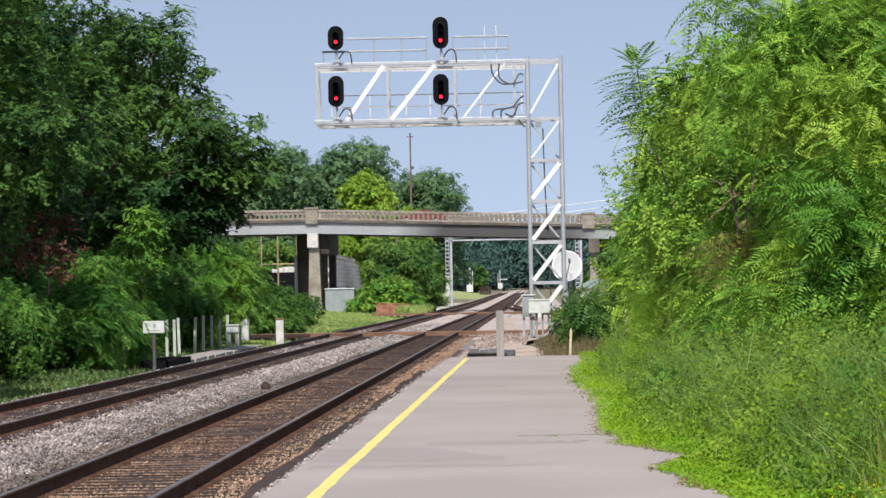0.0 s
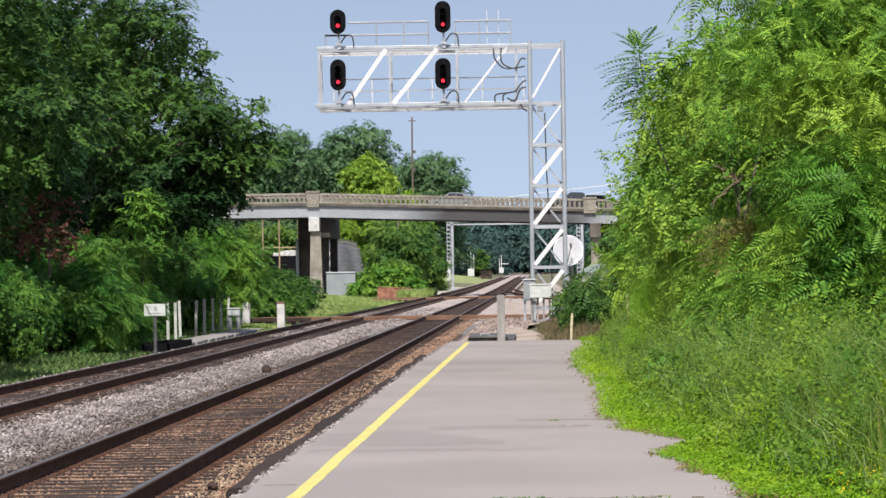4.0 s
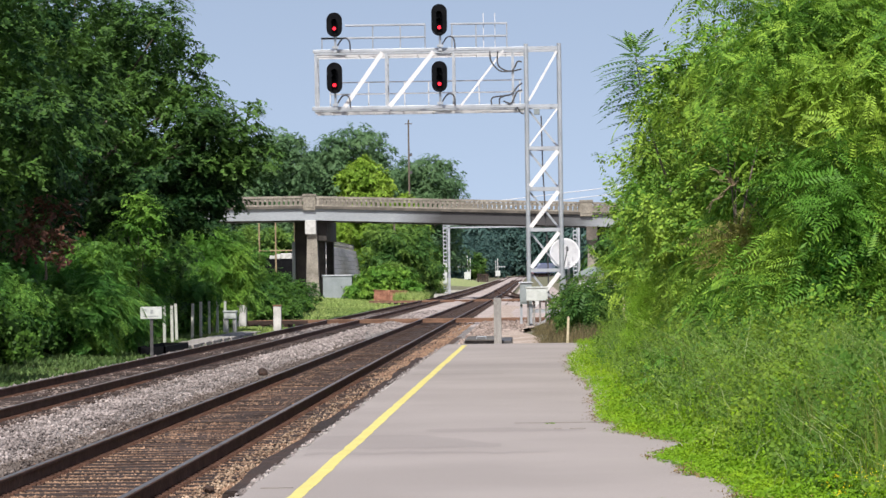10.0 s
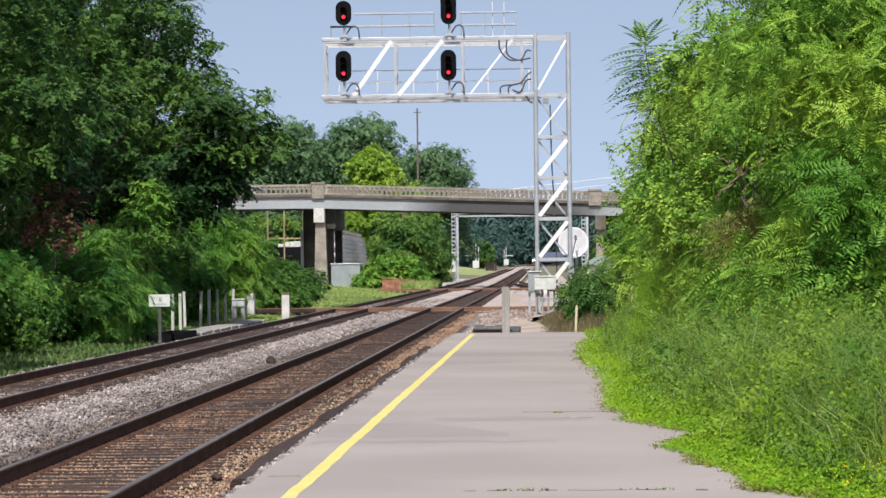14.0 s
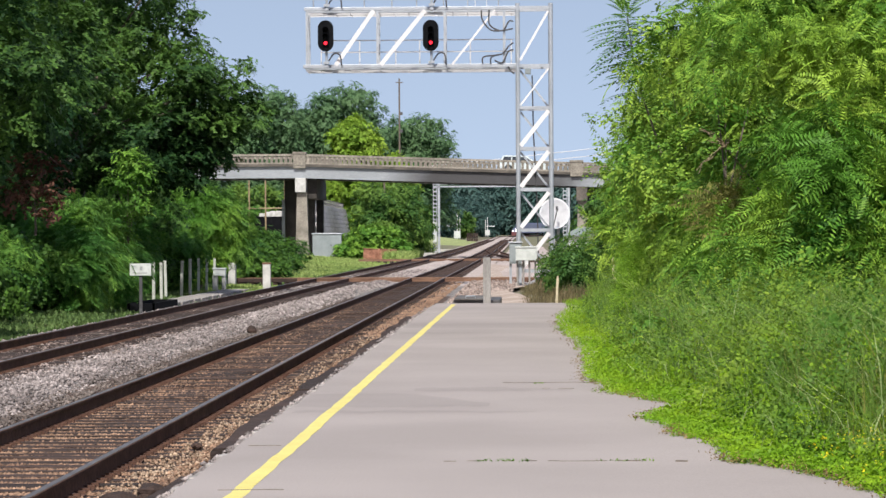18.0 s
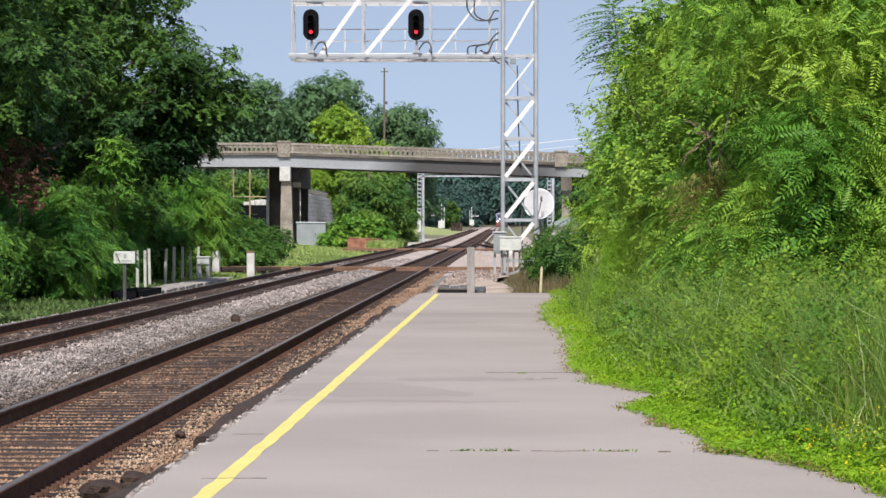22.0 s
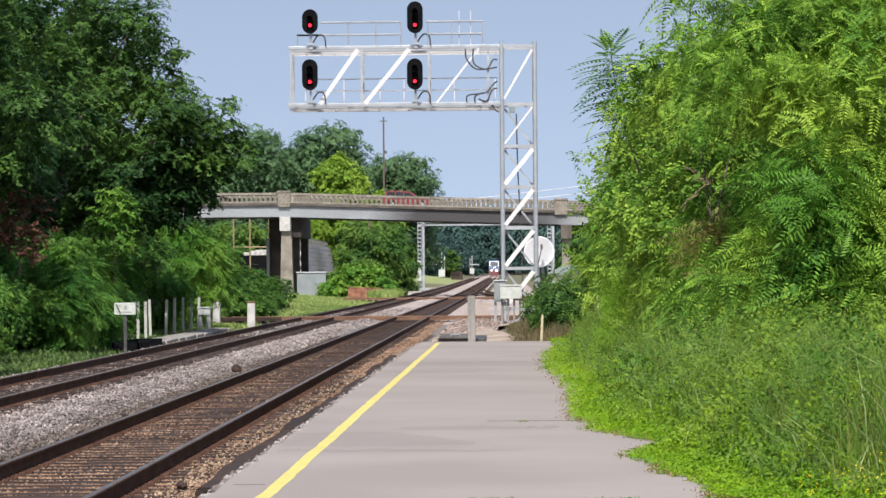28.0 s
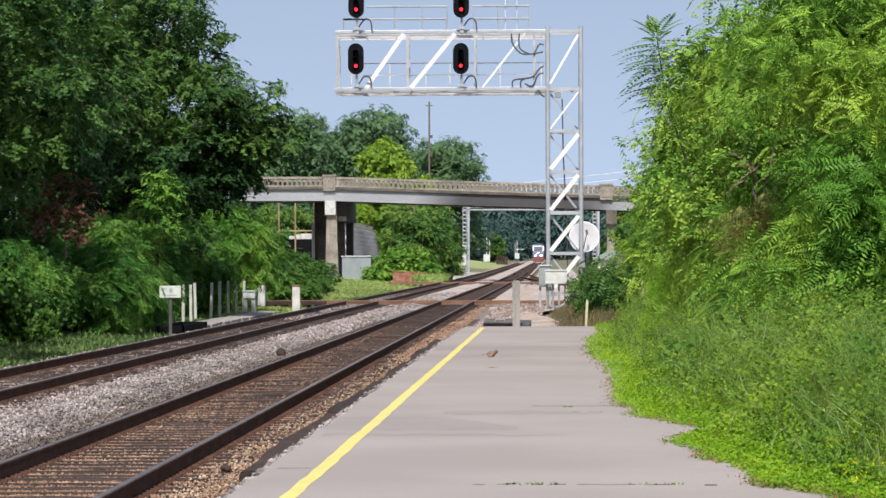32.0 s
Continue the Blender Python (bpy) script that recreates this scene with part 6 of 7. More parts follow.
def boughs(lobes, seed, n, size):
    """Small flat boughs standing out from the surface of the large lobes, with gaps between them."""
    g = random.Random(seed)
    out = []
    for x, y, z, rx, ry, rz in lobes:
        for i in range(n):
            a, u = i * 2.4 + g.uniform(-0.5, 0.5), -0.75 + 1.7 * (i + 0.5) / n
            h = math.sqrt(max(0.05, 1 - u * u))
            s = size * g.uniform(0.65, 1.3)
            out.append((x + rx * 0.9 * h * math.cos(a), y + ry * 0.9 * h * math.sin(a), z + rz * 0.95 * u, s * 1.1, s * 1.1, s * 0.6))
    return out


def lobe_set(seed, h, r, n, low=0.35):
    """Uneven lobes for a crown of height h and radius r."""
    g = random.Random(seed)
    out = [(g.uniform(-0.1, 0.1) * r, g.uniform(-0.1, 0.1) * r, h * 0.78, r * 0.55, r * 0.55, h * 0.2)]
    for i in range(n):
        a = i * 2.4 + g.uniform(-0.4, 0.4)
        z = h * (low + (0.85 - low) * g.random())
        q = r * g.uniform(0.42, 0.68) * (1.15 - 0.5 * abs(z / h - 0.5))
        s = r * g.uniform(0.34, 0.5)
        out.append((math.cos(a) * q, math.sin(a) * q, z, s, s, s * g.uniform(0.7, 1.0)))
    return out


def plant(first, rows):
    """The first stands at rows[0]; copies at the others. rows: x, y, turn, size."""
    for i, (x, y, turn, size) in enumerate(rows):
        m = pose(x, y, gz(x, y), 0, 0, turn)
        ob = first if i == 0 else copy_thing(first, m)
        ob.matrix_basis = m @ Matrix.Scale(size, 4)


def plant_all():
    feather = pinnate(9, 0.46, 0.10, 0.036, 0.28)
    small = pinnate(6, 0.42, 0.12, 0.05, 0.3)
    # feathery trees along the platform
    a = tree("ailanthus_tree", 11, lobe_set(5, 6.5, 2.1, 14, 0.14), 620, 12, 0.21, feather, M["leaf_bright"], "sunlit feathery-leaved tree beside the platform", scale=(0.55, 0.95), trunk=0.10, group="trees along the platform", flat=0.75, shell=0.10, drop=-0.1, ruffle=0.36, stray=0.7, bough=(7, 0.5))
    plant(a, ((4.7, 41.0, 20, 1.0), (6.6, 45.0, 250, 1.15), (6.8, 56.0, 300, 1.15), (8.2, 38.0, 0, 1.05)))
    a2 = tree("mulberry_tree", 16, lobe_set(6, 6.4, 2.1, 16, 0.34), 760, 12, 0.2, sprig(8, 0.26, 0.078, 22, 0.5), M["leaf_mulberry"], "yellow-green small-leaved tree beside the platform", scale=(0.8, 1.25), trunk=0.10, group="trees along the platform", flat=0.75, shell=0.10, ruffle=0.34, stray=0.7, bough=(7, 0.48))
    plant(a2, ((4.3, 50.0, 140, 1.0), (4.1, 60.0, 75, 1.0)))
    b = tree("ailanthus_tree", 12, lobe_set(8, 7.2, 2.2, 15, 0.2), 520, 9, 0.24, pinnate(7, 0.50, 0.12, 0.045, 0.3), M["leaf_bright"], "tall feathery-leaved tree with yellowing tips", trunk=0.11, group="trees along the platform", flat=0.75, shell=0.10, drop=-0.1, ruffle=0.40, stray=0.75, bough=(7, 0.65))
    plant(b, ((4.7, 70.0, 100, 0.95), (4.9, 82.0, 200, 0.9), (7.2, 68.0, 320, 1.15), (7.6, 80.0, 30, 1.15), (5.6, 95.0, 60, 0.85), (7.9, 97.0, 160, 1.05), (7.0, 112.0, 260, 0.85), (9.0, 118.0, 10, 1.0), (3.7, 88.0, 130, 0.62)))
    y = tree("young_ailanthus", 13, [(0, 0, 3.6, 0.55, 0.55, 0.7), (-0.55, 0.1, 4.5, 0.5, 0.5, 0.45), (0.25, -0.1, 4.9, 0.45, 0.45, 0.5), (-0.2, 0.2, 2.6, 0.6, 0.6, 0.6)], 30, 7, 0.22, feather, M["leaf_bright"], "young feathery-leaved tree leaning over the platform edge", trunk=0.035, group="trees along the platform", category="tree", flat=0.9, drop=-0.15)
    plant(y, ((3.15, 52.0, 0, 1.1), (3.3, 67.0, 90, 1.0), (3.1, 45.0, 200, 1.2)))
    # a leading shoot with whorls of leaves, standing clear of the crowns against the sky
    shoot = empty("young_ailanthus", None, "slim young feathery-leaved tree standing out against the sky", "tree", "trees along the platform")
    stem = [Vector((0.95, 0.3, -0.2)), Vector((0.85, 0.25, 1.5)), Vector((0.55, 0.15, 3.2)), Vector((0.15, 0.05, 4.4)), Vector((0, 0, 5.45))]
    part("trunk", hose(stem, 0.035, 7, 0.008), M["bark"], shoot)
    g = random.Random(23)
    tv, tf = feather
    vs, fs = [], []
    for i in range(110):
        h = 3.9 + 1.6 * (i / 109) ** 0.75
        c_ = stem[2].lerp(stem[3], (h - 3.2) / 1.2) if h < 4.4 else stem[3].lerp(stem[4], (h - 4.4) / 1.05)
        a, el = i * 2.4 + g.uniform(-0.4, 0.4), g.uniform(-0.25, 0.3) + 0.9 * max(0.0, (i - 92) / 17)
        d_ = Vector((math.cos(a) * math.cos(el), math.sin(a) * math.cos(el), math.sin(el)))
        side = d_.cross(Vector((0, 0, 1))).normalized()
        nor = side.cross(d_)
        s_ = g.uniform(1.05, 1.6) * (1.0 if i < 98 else 0.7)
        fs.append(tf + len(tv) * i)
        vs.append(np.array([tuple(c_ + (d_ * p[0] + side * p[1] + nor * p[2]) * s_) for p in tv]))
    raw("crown", np.concatenate(vs), np.concatenate(fs), M["leaf_sumac"], shoot)
    shoot.matrix_basis = pose(1.9, 54.0, gz(1.9, 54.0)) @ Matrix.Scale(1.11, 4)
    u = tree("ailanthus_shrub", 14, [(0, 0, 0.9, 1.1, 1.1, 0.8), (0.5, 0.2, 1.9, 0.9, 0.9, 0.8), (-0.6, 0.1, 1.5, 0.8, 0.8, 0.7), (0.0, -0.4, 2.6, 0.6, 0.6, 0.6)], 220, 9, 0.22, pinnate(10, 0.42, 0.085, 0.024, 0.35), M["leaf_bright"], "bright feathery-leaved shrub under the platform trees", trunk=0.04, group="shrubs along the platform", category="shrub", flat=0.75, shell=0.12, drop=-0.05, ruffle=0.4, stray=0.7)
    plant(u, ((3.9, 39.0, 0, 1.1), (3.5, 45.5, 80, 1.05), (3.3, 52.5, 160, 1.0), (3.6, 60.5, 250, 1.0), (3.9, 68.5, 30, 0.95), (3.9, 78.0, 120, 0.95), (5.0, 42.5, 200, 1.2), (4.9, 50.0, 300, 1.2), (6.4, 36.5, 70, 1.1), (4.6, 90.0, 40, 0.9)))
    # bare dry twigs caught in the leaves
    g = random.Random(17)
    for cx, cy, cz in ((3.05, 44.6, 3.2), (3.0, 44.4, 2.3)):
        tw_ = empty("dry_branch", None, "bare tan dry branch caught among the leaves", "branch", "dry branches")
        for i in range(11):
            a, el, ln = g.uniform(2.2, 5.0), g.uniform(-0.6, 1.0), g.uniform(0.25, 0.6)
            d_ = Vector((math.cos(a) * math.cos(el), math.sin(a) * math.cos(el), math.sin(el)))
            pts = [d_ * ln * s_ / 4 + Vector((g.uniform(-0.03, 0.03), 0, g.uniform(-0.03, 0.03) - 0.1 * (s_ / 4) ** 2)) * (s_ > 0) for s_ in range(5)]
            part("twig", hose(pts, 0.010, 5, 0.004), M["dry_twig"], tw_)
        part("stem", hose([(0.9, 0.9, -1.2), (0.45, 0.5, -0.5), (0, 0, 0)], 0.02, 6, 0.010), M["bark"], tw_)
        tw_.matrix_basis = pose(cx, cy, cz)
    # climbing vines with broad leaves over the shrubs
    vn = tree("climbing_vine", 29, [(0, 0, 2.9, 0.55, 0.4, 0.65), (0.35, 0.1, 2.1, 0.6, 0.4, 0.6), (-0.3, 0, 2.2, 0.45, 0.35, 0.5), (0.1, 0, 1.3, 0.7, 0.4, 0.55)], 120, 8, 0.16, sprig(6, 0.18, 0.095, 24, 0.5), M["vine"], "glossy dark green vine climbing over the shrubs", trunk=0.02, group="climbing vines", category="vine", flat=0.4, ruffle=0.3)
    plant(vn, ((4.05, 38.6, 0, 0.85), (3.3, 48.0, 120, 0.75)))
    # dark broad trees on the other side
    tw = sprig(8, 0.36, 0.125, 3, 0.3)
    label = "large dark green tree beside the tracks, shade in its leaf colour"
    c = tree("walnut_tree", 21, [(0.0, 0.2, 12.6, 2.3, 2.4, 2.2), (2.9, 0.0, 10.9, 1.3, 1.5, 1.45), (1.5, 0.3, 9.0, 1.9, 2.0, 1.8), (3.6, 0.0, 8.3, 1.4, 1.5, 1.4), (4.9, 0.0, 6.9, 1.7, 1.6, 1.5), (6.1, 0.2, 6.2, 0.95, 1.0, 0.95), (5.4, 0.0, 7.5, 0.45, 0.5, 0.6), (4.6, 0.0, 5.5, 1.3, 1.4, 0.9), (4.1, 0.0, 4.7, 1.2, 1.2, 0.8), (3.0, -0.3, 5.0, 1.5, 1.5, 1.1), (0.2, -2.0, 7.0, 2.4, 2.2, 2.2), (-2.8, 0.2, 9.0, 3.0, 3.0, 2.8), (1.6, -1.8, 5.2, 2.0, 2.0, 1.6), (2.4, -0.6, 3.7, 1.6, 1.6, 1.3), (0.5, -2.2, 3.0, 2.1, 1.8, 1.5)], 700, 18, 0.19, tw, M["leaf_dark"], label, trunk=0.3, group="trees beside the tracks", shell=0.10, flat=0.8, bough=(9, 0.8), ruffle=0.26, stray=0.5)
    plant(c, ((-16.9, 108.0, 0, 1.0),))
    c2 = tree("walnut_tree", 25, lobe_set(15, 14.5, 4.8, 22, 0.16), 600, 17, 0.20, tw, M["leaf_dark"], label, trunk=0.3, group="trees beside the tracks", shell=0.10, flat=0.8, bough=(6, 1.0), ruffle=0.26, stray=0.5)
    # last three stand out of view, added to cast shade on the trees behind
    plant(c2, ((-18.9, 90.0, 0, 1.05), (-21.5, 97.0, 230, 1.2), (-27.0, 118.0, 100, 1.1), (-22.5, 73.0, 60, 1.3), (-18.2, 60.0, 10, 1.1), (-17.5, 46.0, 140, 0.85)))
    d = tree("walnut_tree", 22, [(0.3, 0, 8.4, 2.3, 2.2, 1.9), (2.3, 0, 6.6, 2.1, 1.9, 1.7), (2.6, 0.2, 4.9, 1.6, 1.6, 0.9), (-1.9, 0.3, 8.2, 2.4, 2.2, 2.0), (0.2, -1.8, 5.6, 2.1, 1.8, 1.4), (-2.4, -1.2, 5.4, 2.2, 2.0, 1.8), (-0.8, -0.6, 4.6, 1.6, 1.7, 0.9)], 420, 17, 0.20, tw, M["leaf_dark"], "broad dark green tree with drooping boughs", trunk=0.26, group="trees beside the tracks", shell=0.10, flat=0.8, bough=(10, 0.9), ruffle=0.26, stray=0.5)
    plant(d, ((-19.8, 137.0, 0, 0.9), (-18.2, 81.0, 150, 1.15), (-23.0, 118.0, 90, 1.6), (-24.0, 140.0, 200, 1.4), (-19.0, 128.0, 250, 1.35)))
    w = tree("withered_bough", 26, [(0, 0, 1.3, 0.75, 0.6, 0.8), (0.35, 0.1, 0.5, 0.6, 0.5, 0.5), (-0.3, 0, 0.7, 0.7, 0.5, 0.5)], 34, 5, 0.22, tw, M["dead_leaf"], "withered reddish-brown bough hanging among green leaves", trunk=0.04, category="bough")
    w.matrix_basis = pose(-13.7, 82.0, gz(-13.7, 82.0) + 2.5)
    wr = tree("withered_shrub", 28, [(0, 0, 2.0, 0.45, 0.4, 0.45), (0.3, 0.1, 1.5, 0.4, 0.35, 0.4), (-0.3, 0, 2.5, 0.4, 0.3, 0.35)], 40, 5, 0.15, feather, M["yellowing"], "yellowing half-withered shrub among the green fronds", trunk=0.02, category="shrub")
    plant(wr, ((3.3, 44.4, 0, 0.95),))
    pl = tree("tall_weed", 27, [(0, 0, 1.0, 0.16, 0.16, 0.75), (0.12, 0, 0.7, 0.14, 0.14, 0.5)], 150, 9, 0.06, sprig(10, 0.15, 0.016, 18), M["plume"], "tall feathery bright green weed", trunk=0.012, category="weed", group="tall weeds")
    plant(pl, ((1.83, 50.0, 0, 1.2), (1.97, 51.0, 80, 1.1), (1.72, 49.6, 160, 1.0)))
    # bushes
    br = sprig(7, 0.3, 0.13, 9)
    e = tree("bush", 31, [(0, 0, 0.75, 1.2, 1.1, 0.75), (0.8, 0.3, 0.55, 0.8, 0.8, 0.55), (-0.8, -0.2, 0.6, 0.9, 0.8, 0.6), (0.1, -0.5, 1.25, 0.7, 0.7, 0.6)], 190, 8, 0.21, br, M["leaf_bush"], "leafy green bush at the foot of the trees", trunk=0.04, group="bushes beside the tracks", category="bush")
    rows = []
    g = random.Random(6)
    for y_ in np.arange(70, 136, 3.4):
        rows.append((-14.0 - g.uniform(0, 1.2) - (1.6 if y_ > 112 else 1.1 if y_ > 84 else 0), float(y_), g.uniform(0, 360), g.uniform(0.75, 1.35)))
    rows += [(-18.5, 100.0, 40, 1.7), (-17.2, 94.0, 130, 1.5), (-20.5, 112.0, 10, 1.8), (-19.3, 106.0, 250, 1.7), (-22.0, 121.0, 80, 1.9), (-16.5, 86.0, 300, 1.5)]
    plant(e, rows)
    s = tree("sumac_shrub", 32, [(0, 0, 1.0, 1.2, 1.2, 0.9), (0.6, 0.2, 1.9, 0.9, 0.9, 0.8), (-0.6, 0.1, 1.5, 0.9, 0.9, 0.7), (0.0, -0.3, 2.7, 0.6, 0.6, 0.6)], 300, 7, 0.2, pinnate(6, 0.3, 0.10, 0.045, 0.3), M["leaf_sumac"], "green feathery shrub beside the tracks", trunk=0.05, group="bushes beside the tracks", category="shrub")
    plant(s, ((-15.2, 97, 0, 1.0), (-15.4, 104, 80, 1.1), (-14.4, 117, 160, 1.15), (-14.8, 130, 240, 1.4), (-13.8, 89, 30, 1.05), (-16.4, 139, 70, 1.3), (-14.6, 122, 10, 0.9), (-14.6, 137, 10, 1.4), (-15.9, 133, 200, 1.2)))
    s3 = tree("sumac_shrub", 35, [(0, 0, 0.9, 1.2, 1.1, 0.8), (0.7, 0.1, 1.5, 0.8, 0.8, 0.6), (-0.7, 0.1, 1.3, 0.8, 0.8, 0.6), (0.1, -0.3, 2.0, 0.6, 0.6, 0.5)], 210, 8, 0.2, pinnate(7, 0.4, 0.11, 0.042, 0.3), M["leaf_sumac"], "dull green feathery shrub at the foot of the dark trees", trunk=0.04, group="bushes beside the tracks", category="shrub", flat=0.8, ruffle=0.3)
    plant(s3, ((-13.6, 90.5, 0, 0.95), (-14.1, 86.0, 80, 1.0), (-14.6, 93.0, 150, 1.1), (-13.8, 96.5, 220, 0.8), (-14.3, 101.5, 300, 0.95), (-15.4, 88.0, 40, 1.15), (-14.5, 108.0, 100, 0.95), (-14.8, 79.0, 10, 1.0), (-12.9, 84.0, 60, 0.95), (-12.8, 88.5, 130, 0.85), (-13.7, 96.0, 200, 0.9)))
    sp = tree("sumac_tree", 36, [(0.0, 0.0, 4.0, 0.75, 0.7, 0.55), (-0.8, 0.1, 3.2, 0.8, 0.7, 0.6), (0.7, 0.0, 3.3, 0.8, 0.7, 0.55), (0.1, -0.3, 2.6, 1.1, 0.9, 0.7), (-0.9, -0.1, 1.9, 0.9, 0.8, 0.7), (1.0, -0.1, 2.2, 0.8, 0.7, 0.6), (0.2, -0.3, 1.3, 1.2, 1.0, 0.7)], 230, 7, 0.2, pinnate(8, 0.42, 0.12, 0.045, 0.3), M["leaf_fresh"], "sunlit feathery-leaved sapling in front of the dark trees", trunk=0.06, group="saplings beside the tracks", flat=0.8, ruffle=0.3, stray=0.5)
    plant(sp, ((-13.45, 122.0, 0, 1.0),))
    # added saplings whose brighter green stands for sunlit boughs on the dark trees
    wl = tree("bright_bough_sapling", 37, [(0.0, 0.0, 4.7, 0.4, 0.4, 0.4), (0.45, 0.0, 4.3, 0.4, 0.4, 0.35), (-0.4, 0.0, 4.0, 0.45, 0.4, 0.4), (0.1, -0.1, 3.4, 0.6, 0.5, 0.5), (-0.3, -0.1, 2.6, 0.5, 0.5, 0.5)], 90, 7, 0.16, sprig(7, 0.26, 0.10, 3, 0.3), M["leaf_fresh"], "slim sapling in brighter green, added for sunlit boughs of the dark trees", trunk=0.04, group="saplings beside the tracks", flat=0.8, ruffle=0.3)
    plant(wl, ((-12.9, 95.5, 0, 1.02), (-13.3, 88.0, 120, 0.62)))
    s2 = tree("sumac_shrub", 33, [(0, 0, 0.7, 0.9, 0.8, 0.55), (0.5, 0.2, 1.0, 0.7, 0.7, 0.5), (-0.5, 0.1, 0.95, 0.6, 0.6, 0.45)], 120, 6, 0.18, small, M["leaf_thicket"], "leafy green bush at the foot of the signal", trunk=0.04, group="bushes beside the tracks", category="shrub")
    plant(s2, ((1.8, 86, 120, 1.05), (2.4, 85, 200, 1.22), (3.05, 87, 300, 1.2), (2.3, 90, 10, 1.15), (3.6, 92, 80, 1.2)))
    kz = tree("vine_mound", 34, [(0, 0, 0.7, 2.4, 2.0, 1.0), (1.7, 0.2, 0.4, 1.5, 1.4, 0.6), (-1.6, 0.4, 0.9, 1.8, 1.6, 1.0)], 420, 9, 0.24, sprig(7, 0.28, 0.15, 12, 0.6), M["leaf_bush"], "mound of dense dark green vines", trunk=0.03, group="vine mounds", category="vines", flat=0.8, ruffle=0.3)
    plant(kz, ((-15.2, 150, 0, 0.95), (-15.4, 161, 60, 1.0), (-16.2, 172, 120, 1.05), (-17.2, 184, 200, 1.05), (-18.6, 196, 30, 1.05), (-17.4, 164, 60, 1.25), (-19.0, 176, 120, 1.25), (-20.4, 190, 200, 1.35), (-16.2, 178, 30, 0.9), (-18.6, 196, 290, 1.1), (-22.5, 205, 90, 1.4), (-25, 222, 10, 1.6)))
    # woods behind the overpass
    big = sprig(8, 0.7, 0.28, 5, 0.3)
    f = tree("maple_tree", 41, lobe_set(3, 22.4, 5.5, 20, 0.22), 1100, 8, 0.36, big, M["leaf_far_hazed"], "tall green tree in the woods behind the overpass", trunk=0.4, group="woods behind the overpass", shell=0.12, flat=0.7, bough=(6, 1.6), ruffle=0.2, stray=0.4)
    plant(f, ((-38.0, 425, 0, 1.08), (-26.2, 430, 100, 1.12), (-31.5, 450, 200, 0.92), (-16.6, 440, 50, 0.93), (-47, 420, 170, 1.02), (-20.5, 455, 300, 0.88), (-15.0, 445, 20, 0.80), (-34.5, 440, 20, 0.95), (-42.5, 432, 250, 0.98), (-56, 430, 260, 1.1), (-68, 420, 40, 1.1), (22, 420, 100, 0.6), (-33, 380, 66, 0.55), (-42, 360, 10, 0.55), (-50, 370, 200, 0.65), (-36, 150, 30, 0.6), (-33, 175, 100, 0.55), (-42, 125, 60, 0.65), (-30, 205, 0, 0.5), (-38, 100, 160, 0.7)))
    h = tree("lime_tree", 42, lobe_set(9, 16.5, 3.7, 16, 0.13), 760, 9, 0.45, sprig(6, 0.55, 0.36, 6), M["leaf_lime"], "yellow-green tree behind the overpass", trunk=0.3, shell=0.16)
    plant(h, ((-23.4, 410, 0, 1.15), (-26.8, 402, 200, 0.62), (-17.2, 388, 80, 0.8)))
    k = tree("thicket_tree", 43, lobe_set(19, 9.0, 4.4, 15, 0.08), 560, 9, 0.36, sprig(6, 0.45, 0.3, 7, 0.5), M["leaf_thicket"], "leafy green tree in the thicket beside the line", trunk=0.2, group="thicket beside the line", shell=0.14, ruffle=0.25, stray=0.5, bough=(5, 1.0))
    plant(k, ((-16.6, 345, 0, 0.9), (-16.6, 354, 90, 0.95), (-17.6, 395, 200, 1.0), (-15.6, 362, 300, 1.0), (-14.9, 334, 45, 0.42), (-16.6, 328, 145, 0.42), (-18.0, 440, 20, 1.0), (-17.5, 800, 60, 0.95), (-28.8, 346, 0, 0.85), (-30, 345, 100, 0.85), (-36, 350, 200, 0.9), (9.5, 300, 60, 0.9), (11, 330, 160, 1.0), (8.5, 240, 220, 0.8), (12, 200, 20, 1.0), (10, 160, 100, 0.9), (9.0, 135, 200, 0.8), (11, 380, 20, 1.0)))
    lb = tree("lime_bush", 45, [(0, 0, 0.9, 1.6, 1.5, 0.9), (1.2, 0.2, 0.6, 1.1, 1.0, 0.6), (-1.2, 0, 0.7, 1.2, 1.0, 0.7), (0.2, -0.3, 1.6, 0.9, 0.9, 0.6)], 200, 8, 0.3, sprig(6, 0.3, 0.24, 21), M["leaf_fresh"], "bright green leafy bush in the grass by the overpass", trunk=0.05, group="bright bushes by the overpass", category="bush", flat=0.9)
    plant(lb, ((-14.4, 276, 0, 1.4), (-13.0, 277, 120, 1.35), (-16.0, 274, 220, 1.0)))
    n = tree("distant_tree", 44, lobe_set(29, 16, 7, 14, 0.1), 420, 8, 0.9, sprig(5, 0.9, 0.62, 8, 0.4), M["leaf_hazed"], "blue-green tree far along the line, haze in its leaf colour", trunk=0.3, group="distant woods", shell=0.16, ruffle=0.22)
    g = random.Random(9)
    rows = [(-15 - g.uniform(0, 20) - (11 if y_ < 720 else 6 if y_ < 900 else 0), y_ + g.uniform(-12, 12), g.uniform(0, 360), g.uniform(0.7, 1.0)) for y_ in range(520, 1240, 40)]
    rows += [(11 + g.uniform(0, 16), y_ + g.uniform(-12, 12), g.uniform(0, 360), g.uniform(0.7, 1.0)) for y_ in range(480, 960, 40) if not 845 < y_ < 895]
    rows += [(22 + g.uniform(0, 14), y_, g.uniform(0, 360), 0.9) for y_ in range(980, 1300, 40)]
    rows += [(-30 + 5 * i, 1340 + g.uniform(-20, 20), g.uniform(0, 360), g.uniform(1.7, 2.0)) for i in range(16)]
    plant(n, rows)


